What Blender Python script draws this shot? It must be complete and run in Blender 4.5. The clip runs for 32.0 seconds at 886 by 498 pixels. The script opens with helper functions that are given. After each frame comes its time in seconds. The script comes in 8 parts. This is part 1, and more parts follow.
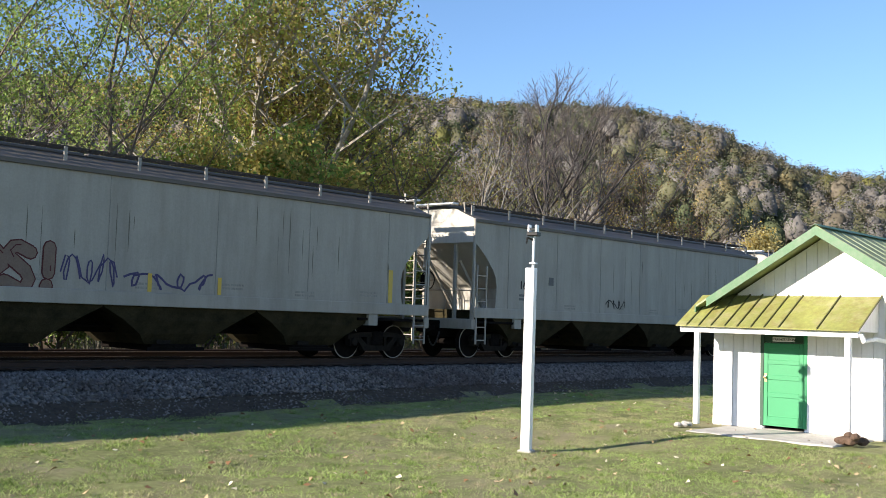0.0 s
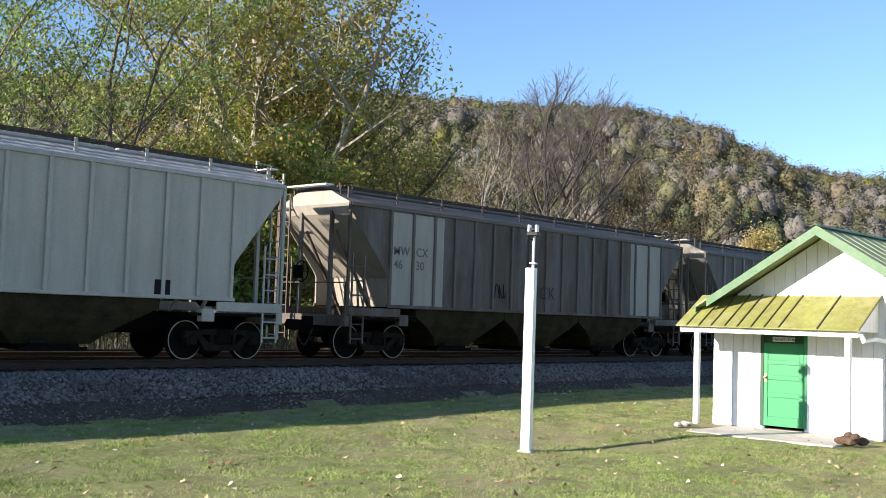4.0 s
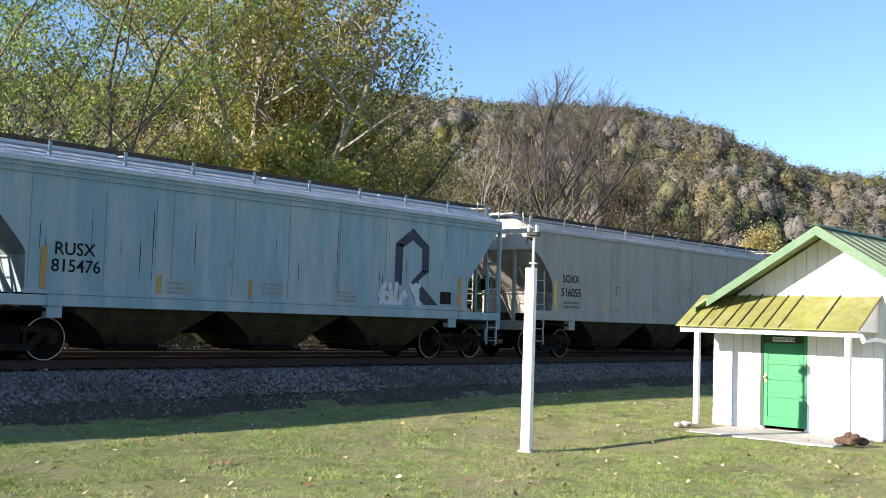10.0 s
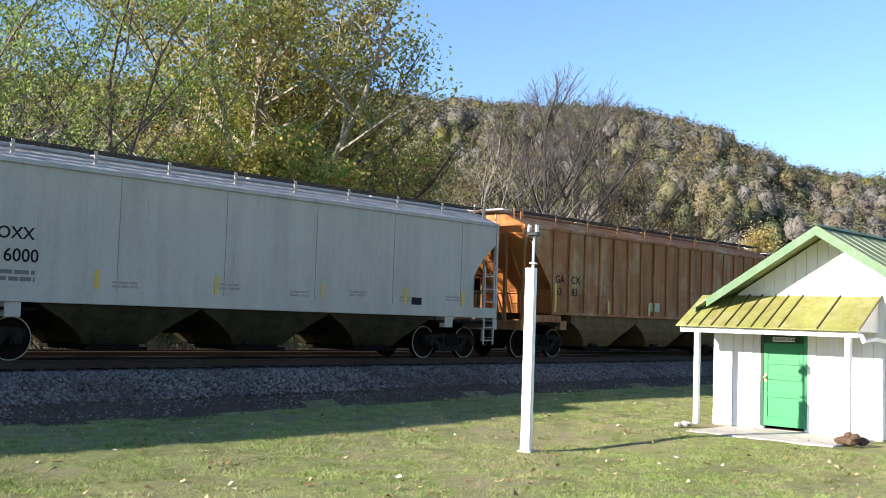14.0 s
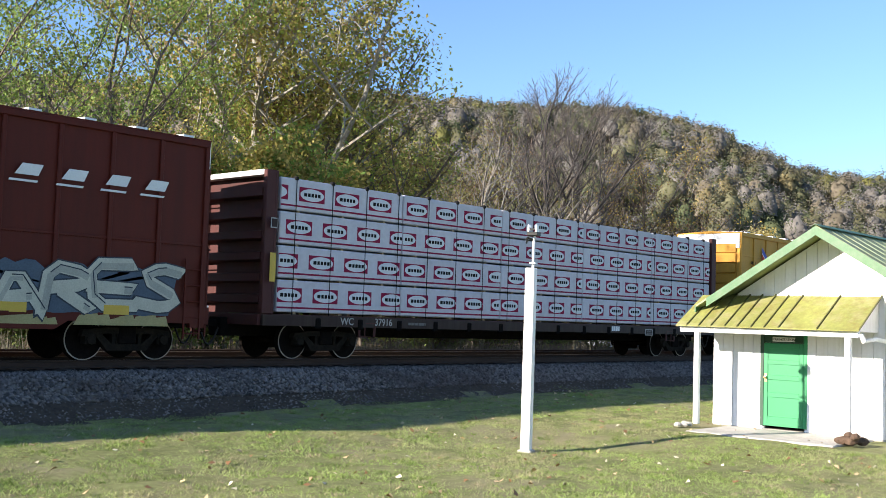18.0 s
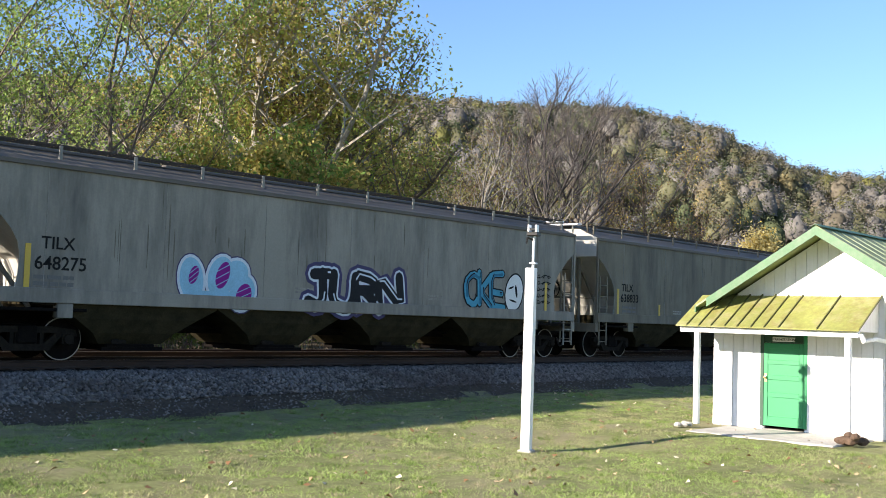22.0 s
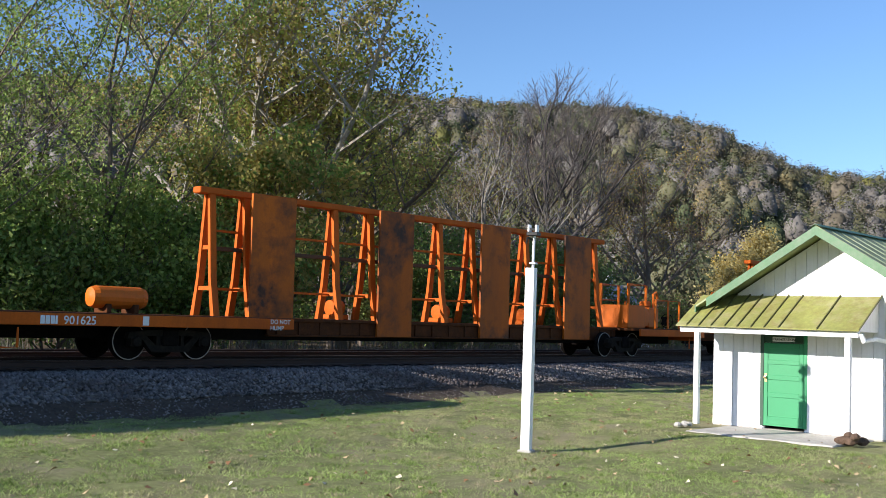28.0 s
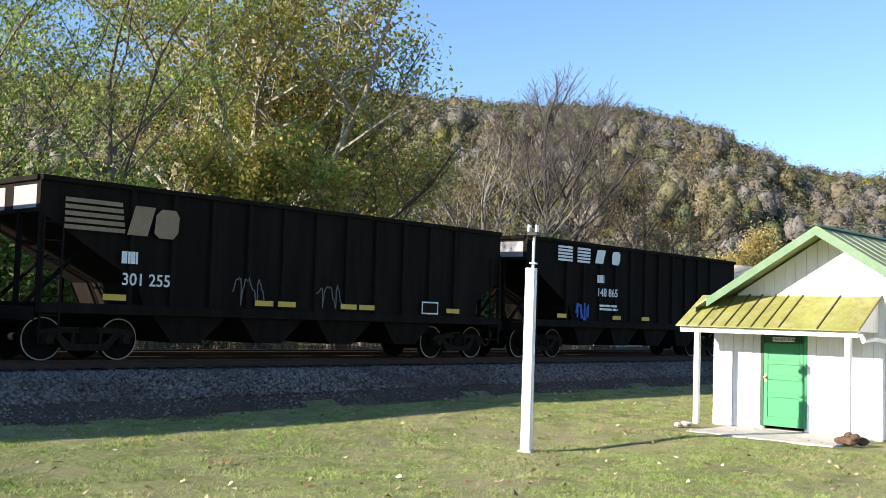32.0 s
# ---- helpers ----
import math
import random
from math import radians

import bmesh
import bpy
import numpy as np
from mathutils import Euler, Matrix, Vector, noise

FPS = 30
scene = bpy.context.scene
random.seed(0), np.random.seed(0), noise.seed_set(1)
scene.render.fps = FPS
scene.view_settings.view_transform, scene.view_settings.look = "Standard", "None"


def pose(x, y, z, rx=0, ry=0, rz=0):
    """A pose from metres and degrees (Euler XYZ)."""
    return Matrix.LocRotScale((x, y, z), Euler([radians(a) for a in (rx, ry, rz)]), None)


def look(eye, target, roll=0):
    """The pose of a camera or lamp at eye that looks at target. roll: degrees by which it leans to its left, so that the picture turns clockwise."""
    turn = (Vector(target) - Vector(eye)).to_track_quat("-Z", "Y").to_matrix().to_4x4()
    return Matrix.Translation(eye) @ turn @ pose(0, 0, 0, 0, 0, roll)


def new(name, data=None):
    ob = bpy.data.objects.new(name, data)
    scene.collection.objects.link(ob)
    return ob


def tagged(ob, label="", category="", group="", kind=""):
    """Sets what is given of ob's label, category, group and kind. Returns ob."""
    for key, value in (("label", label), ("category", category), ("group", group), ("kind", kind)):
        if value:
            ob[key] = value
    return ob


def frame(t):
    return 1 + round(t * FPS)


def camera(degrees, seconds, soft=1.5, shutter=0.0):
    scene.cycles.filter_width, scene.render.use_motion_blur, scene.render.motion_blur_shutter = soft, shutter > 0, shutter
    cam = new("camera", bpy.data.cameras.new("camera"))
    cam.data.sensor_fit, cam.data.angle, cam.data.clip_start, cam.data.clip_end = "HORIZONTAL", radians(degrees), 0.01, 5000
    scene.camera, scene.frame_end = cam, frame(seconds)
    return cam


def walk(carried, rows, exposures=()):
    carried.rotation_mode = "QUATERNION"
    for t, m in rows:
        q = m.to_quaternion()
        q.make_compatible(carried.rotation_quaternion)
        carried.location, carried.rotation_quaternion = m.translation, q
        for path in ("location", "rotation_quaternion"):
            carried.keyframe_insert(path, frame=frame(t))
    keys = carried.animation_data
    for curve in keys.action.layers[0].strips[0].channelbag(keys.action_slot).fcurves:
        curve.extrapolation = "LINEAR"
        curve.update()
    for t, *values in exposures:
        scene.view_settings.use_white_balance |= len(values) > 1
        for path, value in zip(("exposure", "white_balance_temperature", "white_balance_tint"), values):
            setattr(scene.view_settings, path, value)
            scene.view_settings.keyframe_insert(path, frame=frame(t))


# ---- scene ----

# ================= camera =================
EYE = Vector((0.0, 0.0, 1.1363))
YAW, PITCH = 0.8312, 0.0648
AIM = EYE + 50 * Vector((math.sin(YAW) * math.cos(PITCH), math.cos(YAW) * math.cos(PITCH), math.sin(PITCH)))
cam = camera(44.77, 32.0, soft=0.6)
HOLD = look(EYE, AIM, 1.862)
walk(cam, [(0.0, HOLD), (32.0, HOLD)], exposures=[(t, e + 0.43, k - 320, 14) for t, e, k in ((0.0, 0.67, 7300), (2.0, 0.8, 7350), (6.0, 0.74, 7350), (7.5, 0.92, 7350), (9.0, 0.9, 7350), (11.0, 0.76, 7250), (14.0, 0.9, 7350), (16.5, 0.9, 7350), (19.0, 0.86, 7300), (22.4, 0.88, 7400), (23.5, 0.8, 7300), (25.0, 0.45, 6900), (28.5, 0.38, 6850), (30.0, 0.55, 7050), (32.0, 0.85, 7400))])

# ================= light =================
SUNWARD = Vector((-1.0, 0.36, 0.385)).normalized()
world = bpy.data.worlds.new("sky")
scene.world = world
world.use_nodes = True
wn = world.node_tree.nodes
sky = wn.new("ShaderNodeTexSky")
sky.sky_type = "NISHITA"
sky.sun_disc = False
sky.sun_elevation = math.asin(SUNWARD.z)
sky.sun_rotation = math.atan2(SUNWARD.x, SUNWARD.y)
sky.air_density, sky.dust_density, sky.ozone_density = 1.0, 0.35, 5.6
wn["Background"].inputs["Strength"].default_value = 0.112
world.node_tree.links.new(sky.outputs[0], wn["Background"].inputs["Color"])
sun_data = bpy.data.lights.new("sun", "SUN")
sun_data.energy, sun_data.angle, sun_data.color = 5.0, radians(0.53), (1.0, 0.95, 0.87)
sun = new("sun", sun_data)
sun.matrix_world = look(SUNWARD * 60, (0, 0, 0))

# ================= materials =================
def node(nt, kind, **sets):
    n = nt.nodes.new(kind)
    for key, val in sets.items():
        if key in n.inputs:
            n.inputs[key].default_value = val
    return n


def mat(name, col, rough=0.6, metal=0.0, var=0.18, scale=1.5, fine=30.0, bump=0.15, grime=None, amount=0.0,
        streak=0.0, rand=0.0, island=0.0, spec=0.5, transl=0.0, patch=None, patch_amount=0.0, patch_scale=0.4):
    """Procedural surface: colour varied at two scales, optional vertical streaks of grime, patches and fine relief."""
    m = bpy.data.materials.new(name)
    m.use_nodes = True
    nt = m.node_tree
    L = nt.links.new
    bs = nt.nodes["Principled BSDF"]
    bs.inputs["Roughness"].default_value = rough
    bs.inputs["Metallic"].default_value = metal
    bs.inputs["Specular IOR Level"].default_value = spec
    tc = nt.nodes.new("ShaderNodeTexCoord")
    n1 = node(nt, "ShaderNodeTexNoise", Scale=scale, Detail=5.0, Roughness=0.6)
    n2 = node(nt, "ShaderNodeTexNoise", Scale=fine, Detail=3.0)
    L(tc.outputs["Object"], n1.inputs["Vector"])
    L(tc.outputs["Object"], n2.inputs["Vector"])
    add = nt.nodes.new("ShaderNodeMath")
    add.operation = "ADD"
    L(n1.outputs["Fac"], add.inputs[0])
    L(n2.outputs["Fac"], add.inputs[1])
    mr = node(nt, "ShaderNodeMapRange")
    mr.inputs["From Min"].default_value, mr.inputs["From Max"].default_value = 0.6, 1.4
    mr.inputs["To Min"].default_value, mr.inputs["To Max"].default_value = 1 - var, 1 + var
    L(add.outputs[0], mr.inputs["Value"])
    value = mr.outputs["Result"]
    if rand or island:
        src = nt.nodes.new("ShaderNodeObjectInfo").outputs["Random"] if rand else nt.nodes.new("ShaderNodeNewGeometry").outputs["Random Per Island"]
        r2 = node(nt, "ShaderNodeMapRange")
        k = rand or island
        r2.inputs["To Min"].default_value, r2.inputs["To Max"].default_value = 1 - k, 1 + k
        L(src, r2.inputs["Value"])
        mul = nt.nodes.new("ShaderNodeMath")
        mul.operation = "MULTIPLY"
        L(value, mul.inputs[0])
        L(r2.outputs["Result"], mul.inputs[1])
        value = mul.outputs[0]
    hsv = nt.nodes.new("ShaderNodeHueSaturation")
    hsv.inputs["Color"].default_value = (*col, 1)
    L(value, hsv.inputs["Value"])
    out = hsv.outputs["Color"]
    def lay(out, fac, colour):
        mix = nt.nodes.new("ShaderNodeMix")
        mix.data_type = "RGBA"
        mix.inputs["B"].default_value = (0, 0, 0, 1)
        mix.inputs[7].default_value = (*colour, 1)
        L(fac, mix.inputs[0])
        L(out, mix.inputs[6])
        return mix.outputs[2]
    def ramp(src, lo, hi, top):
        r = node(nt, "ShaderNodeMapRange")
        r.inputs["From Min"].default_value, r.inputs["From Max"].default_value = lo, hi
        r.inputs["To Min"].default_value, r.inputs["To Max"].default_value = 0.0, top
        L(src, r.inputs["Value"])
        return r.outputs["Result"]
    if patch:
        pn = node(nt, "ShaderNodeTexNoise", Scale=patch_scale, Detail=6.0, Roughness=0.65)
        L(tc.outputs["Object"], pn.inputs["Vector"])
        out = lay(out, ramp(pn.outputs["Fac"], 0.48, 0.66, patch_amount), patch)
    if grime and streak:
        mp = nt.nodes.new("ShaderNodeMapping")
        mp.inputs["Scale"].default_value = (streak, streak, 0.22)
        L(tc.outputs["Object"], mp.inputs["Vector"])
        sn = node(nt, "ShaderNodeTexNoise", Scale=1.0, Detail=5.0, Roughness=0.7)
        L(mp.outputs["Vector"], sn.inputs["Vector"])
        out = lay(out, ramp(sn.outputs["Fac"], 0.42, 0.72, amount), grime)
    elif grime:
        gn = node(nt, "ShaderNodeTexNoise", Scale=scale * 2.3, Detail=7.0, Roughness=0.7)
        L(tc.outputs["Object"], gn.inputs["Vector"])
        out = lay(out, ramp(gn.outputs["Fac"], 0.45, 0.7, amount), grime)
    L(out, bs.inputs["Base Color"])
    if bump:
        bp = node(nt, "ShaderNodeBump", Strength=bump, Distance=0.02)
        L(n2.outputs["Fac"], bp.inputs["Height"])
        L(bp.outputs["Normal"], bs.inputs["Normal"])
    if transl:
        tr = nt.nodes.new("ShaderNodeBsdfTranslucent")
        L(out, tr.inputs["Color"])
        mx = nt.nodes.new("ShaderNodeMixShader")
        mx.inputs[0].default_value = transl
        L(bs.outputs[0], mx.inputs[1])
        L(tr.outputs[0], mx.inputs[2])
        L(mx.outputs[0], nt.nodes["Material Output"].inputs["Surface"])
    return m


def paint(name, col, grime=(0.12, 0.1, 0.08), amount=0.45, streak=2.0, rough=0.6, **kw):
    return mat(name, col, rough=rough, spec=0.22, grime=grime, amount=amount, streak=streak, var=kw.pop("var", 0.1), scale=0.7, fine=25, bump=0.05, **kw)


GRASS = mat("lawn_soil", (0.17, 0.18, 0.075), 0.95, var=0.45, scale=1.3, fine=9, bump=0.6, patch=(0.26, 0.225, 0.14), patch_amount=0.75, patch_scale=0.45, spec=0.1)
BLADE = mat("grass_blade", (0.295, 0.39, 0.12), 0.9, var=0.42, scale=0.7, fine=3, bump=0, island=0.15, patch=(0.42, 0.37, 0.22), patch_amount=0.8, patch_scale=0.42, spec=0.05, transl=0.15)
DIRT = mat("dark_track_dirt", (0.075, 0.058, 0.044), 0.95, var=0.4, scale=2, fine=12, bump=0.6, spec=0.1)
GRAVEL = mat("gravel", (0.085, 0.078, 0.074), 0.9, var=0.3, scale=0.8, fine=14, bump=0.5, grime=(0.06, 0.048, 0.042), amount=0.6, spec=0.1)
STONE = mat("ballast_stone", (0.16, 0.142, 0.13), 0.85, var=0.25, scale=0.7, fine=20, bump=0.2, island=0.6, patch=(0.075, 0.055, 0.047), patch_amount=0.75, patch_scale=0.45, spec=0.15)
RUST2 = mat("bright_rust_rail", (0.05, 0.028, 0.018), 0.9, var=0.3, scale=3)
RUST = mat("rusty_rail", (0.04, 0.022, 0.015), 0.9, 0.0, var=0.3, scale=3)
SHINE = mat("rail_head", (0.2, 0.16, 0.13), 0.45, 0.6, var=0.2)
TIE = mat("old_tie", (0.03, 0.022, 0.018), 0.9, var=0.35, scale=4, rand=0.3)
IRON = mat("cast_steel", (0.008, 0.007, 0.0065), 1.0, 0.0, var=0.35, scale=4, grime=(0.02, 0.015, 0.012), amount=0.5, spec=0.04)
TRUCKM = mat("dusty_truck_steel", (0.016, 0.0135, 0.011), 0.95, 0.0, var=0.35, scale=4, grime=(0.03, 0.024, 0.018), amount=0.6, spec=0.06)
BLACK = mat("black_steel", (0.012, 0.012, 0.012), 0.6, 0.1, var=0.3)
TREAD = mat("polished_tread", (0.26, 0.245, 0.225), 0.4, 0.3, var=0.1)
WHITE = mat("white_paint", (0.8, 0.8, 0.8), 0.55, var=0.05, scale=1.0, grime=(0.45, 0.42, 0.38), amount=0.25)
WALKG = mat("dull_walkway_steel", (0.075, 0.064, 0.055), 0.85, 0.0, var=0.25, scale=2, spec=0.1)
GALV = mat("galvanised_steel", (0.62, 0.63, 0.64), 0.45, 0.3, var=0.12, scale=2)
YELLOW = mat("reflective_yellow", (0.56, 0.36, 0.035), 0.4, var=0.1)
OFFWHITE = mat("stencil_white", (0.72, 0.72, 0.7), 0.6, var=0.12)
STENCIL = mat("stencil_black", (0.018, 0.017, 0.017), 0.8, var=0.15, spec=0.08)
FADEDW = mat("faded_white_ink", (0.4, 0.39, 0.37), 0.8, var=0.25, spec=0.1)
GREYINK = mat("faded_ink", (0.15, 0.145, 0.14), 0.8, var=0.15, spec=0.1)


# ================= mesh tools =================
class Build:
    """Collects boxes, tubes and prisms into one mesh."""
    def __init__(self):
        self.v, self.f, self.m = [], [], []

    def add(self, verts, faces, mi=0):
        k = len(self.v)
        self.v += [tuple(p) for p in verts]
        self.f += [tuple(i + k for i in q) for q in faces]
        self.m += [mi] * len(faces)
        return self

    def box(self, x0, x1, y0, y1, z0, z1, mi=0):
        vs = [(x, y, z) for z in (z0, z1) for y in (y0, y1) for x in (x0, x1)]
        return self.add(vs, [(0, 2, 3, 1), (4, 5, 7, 6), (0, 1, 5, 4), (2, 6, 7, 3), (0, 4, 6, 2), (1, 3, 7, 5)], mi)

    def bev(self, x0, x1, y0, y1, z0, z1, b=0.01, mi=0):
        """A box with chamfered upright and level edges."""
        rings = []
        for z, d in ((z0, b), (z0 + b, 0), (z1 - b, 0), (z1, b)):
            a0, a1, c0, c1 = x0 + d, x1 - d, y0 + d, y1 - d
            rings.append([(a0 + b, c0, z), (a1 - b, c0, z), (a1, c0 + b, z), (a1, c1 - b, z), (a1 - b, c1, z), (a0 + b, c1, z), (a0, c1 - b, z), (a0, c0 + b, z)])
        return self.rings(rings, mi)

    def rings(self, rings, mi=0, caps=True):
        n = len(rings[0])
        vs = [p for r in rings for p in r]
        fs = [(i * n + j, i * n + (j + 1) % n, (i + 1) * n + (j + 1) % n, (i + 1) * n + j) for i in range(len(rings) - 1) for j in range(n)]
        if caps:
            fs += [tuple(range(n))[::-1], tuple(range((len(rings) - 1) * n, len(rings) * n))]
        return self.add(vs, fs, mi)

    def tube(self, p, q, r, r2=None, n=6, mi=0, caps=True):
        p, q = Vector(p), Vector(q)
        d = (q - p).normalized()
        a = d.orthogonal().normalized()
        b = d.cross(a)
        r2 = r if r2 is None else r2
        ring = lambda c, k: [c + k * (math.cos(t) * a + math.sin(t) * b) for t in (2 * math.pi * i / n for i in range(n))]
        return self.rings([ring(p, r), ring(q, r2)], mi, caps)

    def path(self, pts, r, n=6, mi=0):
        """One bent bar swept along the points."""
        P = [Vector(p) for p in pts]
        rings = []
        for i, p in enumerate(P):
            a = (p - P[i - 1]).normalized() if i else (P[1] - p).normalized()
            c = (P[i + 1] - p).normalized() if i < len(P) - 1 else a
            t = (a + c).normalized()
            if i == 0:
                ref = Vector((0, 0, 1)) if abs(t.z) < 0.9 else Vector((1, 0, 0))
            u = (ref - t * ref.dot(t)).normalized()
            ref = u
            v = t.cross(u)
            k = 1 / max(0.6, t.dot(a))
            rings.append([tuple(p + (u * math.cos(2 * math.pi * j / n) + v * math.sin(2 * math.pi * j / n)) * r * k) for j in range(n)])
        return self.rings(rings, mi)

    def prism(self, pts, y0, y1, mi=0):
        """A polygon in x and z, drawn out along y."""
        n = len(pts)
        vs = [(x, y0, z) for x, z in pts] + [(x, y1, z) for x, z in pts]
        fs = [tuple(range(n)), tuple(range(2 * n - 1, n - 1, -1))] + [(i, i + n, (i + 1) % n + n, (i + 1) % n) for i in range(n)]
        return self.add(vs, fs, mi)

    def lathe(self, prof, n=24, mi=0, axis="y"):
        """A profile of (radius, along) turned about an axis."""
        rr = []
        for r, a in prof:
            ring = []
            for i in range(n):
                c, s = r * math.cos(2 * math.pi * i / n), r * math.sin(2 * math.pi * i / n)
                ring.append((c, a, s) if axis == "y" else (a, c, s) if axis == "x" else (c, s, a))
            rr.append(ring)
        return self.rings(rr, mi)

    def mesh(self, name, mats, smooth=False):
        me = bpy.data.meshes.new(name)
        me.from_pydata(self.v, [], self.f)
        for k in mats if isinstance(mats, (list, tuple)) else [mats]:
            me.materials.append(k)
        me.polygons.foreach_set("material_index", self.m)
        if smooth:
            me.polygons.foreach_set("use_smooth", [True] * len(self.f))
        me.update()
        return me


def part(name, b, material, parent, label="", at=None, smooth=False):
    """Links a Build or a mesh as one object under a thing or a part."""
    me = b.mesh(name, material, smooth) if isinstance(b, Build) else b
    ob = new(name, me)
    ob.parent = parent
    if at is not None:
        ob.matrix_basis = at if isinstance(at, Matrix) else Matrix.Translation(at)
    if label:
        tagged(ob, label)
    return ob


def thing(name, label, category, at=None, group="", kind=""):
    ob = new(name)
    ob.empty_display_size = 0.2
    if at is not None:
        ob.matrix_basis = at if isinstance(at, Matrix) else Matrix.Translation(at)
    return tagged(ob, label, category, group, kind)


def soup(name, verts, faces, mats, index=None):
    """One mesh out of arrays of corners and faces of equal size."""
    me = bpy.data.meshes.new(name)
    verts, faces = np.asarray(verts, np.float32), np.asarray(faces, np.int32)
    n, k = faces.shape
    me.vertices.add(len(verts))
    me.vertices.foreach_set("co", verts.ravel())
    me.loops.add(n * k)
    me.loops.foreach_set("vertex_index", faces.ravel())
    me.polygons.add(n)
    me.polygons.foreach_set("loop_start", np.arange(0, n * k, k, dtype=np.int32))
    me.polygons.foreach_set("loop_total", np.full(n, k, np.int32))
    for m in mats if isinstance(mats, (list, tuple)) else [mats]:
        me.materials.append(m)
    if index is not None:
        me.polygons.foreach_set("material_index", np.asarray(index, np.int32))
    me.update(calc_edges=True)
    return me


def glyphs(text, size, bold, spread=1.0):
    cu = bpy.data.curves.new("lettering", "FONT")
    cu.body, cu.size, cu.offset, cu.extrude, cu.space_character = text, size * 1.38, bold * size / 0.3, 0.003, spread
    cu.resolution_u = 3
    ob = bpy.data.objects.new("lettering", cu)
    me = bpy.data.meshes.new_from_object(ob)
    bpy.data.objects.remove(ob)
    return me


# ================= ground =================
TRACK = 22.057            # middle of the running track
TRACK2 = 26.2             # middle of the second track
FAR_AZ = [(-0.6, 0.17), (0.30, 0.20), (0.44, 0.214), (0.82, 0.214), (0.89, 0.213), (1.0, 0.212), (1.08, 0.194), (1.15, 0.156), (1.24, 0.142), (1.5, 0.11), (2.4, 0.05)]


def sm(a, b, v):
    t = np.clip((v - a) / (b - a), 0, 1)
    return t * t * (3 - 2 * t)


def height(x, y):
    x, y = np.asarray(x, float), np.asarray(y, float)
    lawn = -1.0 + 0.0075 * np.clip(x - 9, 0, 30) * sm(12, 18.6, y) + 0.03 * np.sin(x * 0.35) * np.cos(y * 0.4)
    lawn = lawn + 0.25 * sm(6, -10, y) - 0.19 * sm(15.6, 12.4, y) * sm(19.4, 16.4, x)
    bed = -0.24
    z = lawn + (bed - lawn) * sm(18.3, 20.35, y)
    back = -0.9
    z = np.where(y > 27.9, bed + (back - bed) * sm(27.9, 29.6, y), z)
    r = np.hypot(x, y)
    az = np.arctan2(x, y)
    top = np.interp(az, [a for a, b in FAR_AZ], [b for a, b in FAR_AZ]) * 430 - 16.5
    rise = sm(110, 430, r) * np.clip(top, 0, None) * sm(40, 100, y)
    bumpy = (np.sin(x * 0.021 + 1.3) * np.cos(y * 0.017) + np.sin(x * 0.05 + y * 0.043)) * 2.2 * sm(130, 260, r) * sm(40, 100, y)
    return z + rise + bumpy


def ground_lines(a, b, near0, near1, step):
    mid = np.arange(near0, near1 + step / 2, step)
    far = lambda s: np.cumsum(np.geomspace(step, 240, 42))
    lo = near0 - far(0)
    hi = near1 + far(0)
    return np.concatenate([lo[lo > a][::-1], mid, hi[hi < b]])


gx = ground_lines(-1500, 2500, -12, 62, 0.5)
gy = ground_lines(-1500, 2500, 1, 36, 0.35)
XX, YY = np.meshgrid(gx, gy)
ZZ = height(XX, YY)
rng = np.random.default_rng(3)
ZZ = ZZ + rng.normal(0, 0.012, ZZ.shape) * (np.abs(YY - 10) < 60)
nxg, nyg = len(gx), len(gy)
ids = np.arange(nxg * nyg).reshape(nyg, nxg)
quads = np.stack([ids[:-1, :-1], ids[:-1, 1:], ids[1:, 1:], ids[1:, :-1]], -1).reshape(-1, 4)
cy = ((gy[:-1] + gy[1:]) / 2)[:, None] + 0 * gx[None, :-1]
EARTH = mat("leaf_litter", (0.085, 0.062, 0.035), 0.95, var=0.4, scale=0.3, fine=6, bump=0.6, spec=0.1)
cx = 0 * cy + ((gx[:-1] + gx[1:]) / 2)[None, :]
wob = 0.28 * np.sin(cx * 0.9) + 0.22 * np.sin(cx * 2.3 + 1)
gi = np.where((cy > 18.35 + wob) & (cy < 19.3), 3, np.where((cy >= 19.3) & (cy < 29), 1, np.where(cy >= 29, 2, 0))).ravel()
ground = new("ground", soup("ground", np.stack([XX, YY, ZZ], -1).reshape(-1, 3), quads, [GRASS, GRAVEL, EARTH, DIRT], gi))
ground.data.polygons.foreach_set("use_smooth", [True] * len(ground.data.polygons))
tagged(ground, "mown lawn with dry patches running up to a gravel railway bed", "ground", kind="structure")


# ================= railway track =================
def rail_section():
    """The outline of a rail, foot at the bottom, top at zero."""
    return [(-0.07, -0.17), (0.07, -0.17), (0.07, -0.155), (0.012, -0.13), (0.012, -0.045), (0.036, -0.035), (0.036, -0.006), (0.028, 0.0), (-0.028, 0.0), (-0.036, -0.006), (-0.036, -0.035), (-0.012, -0.045), (-0.012, -0.13), (-0.07, -0.155)]


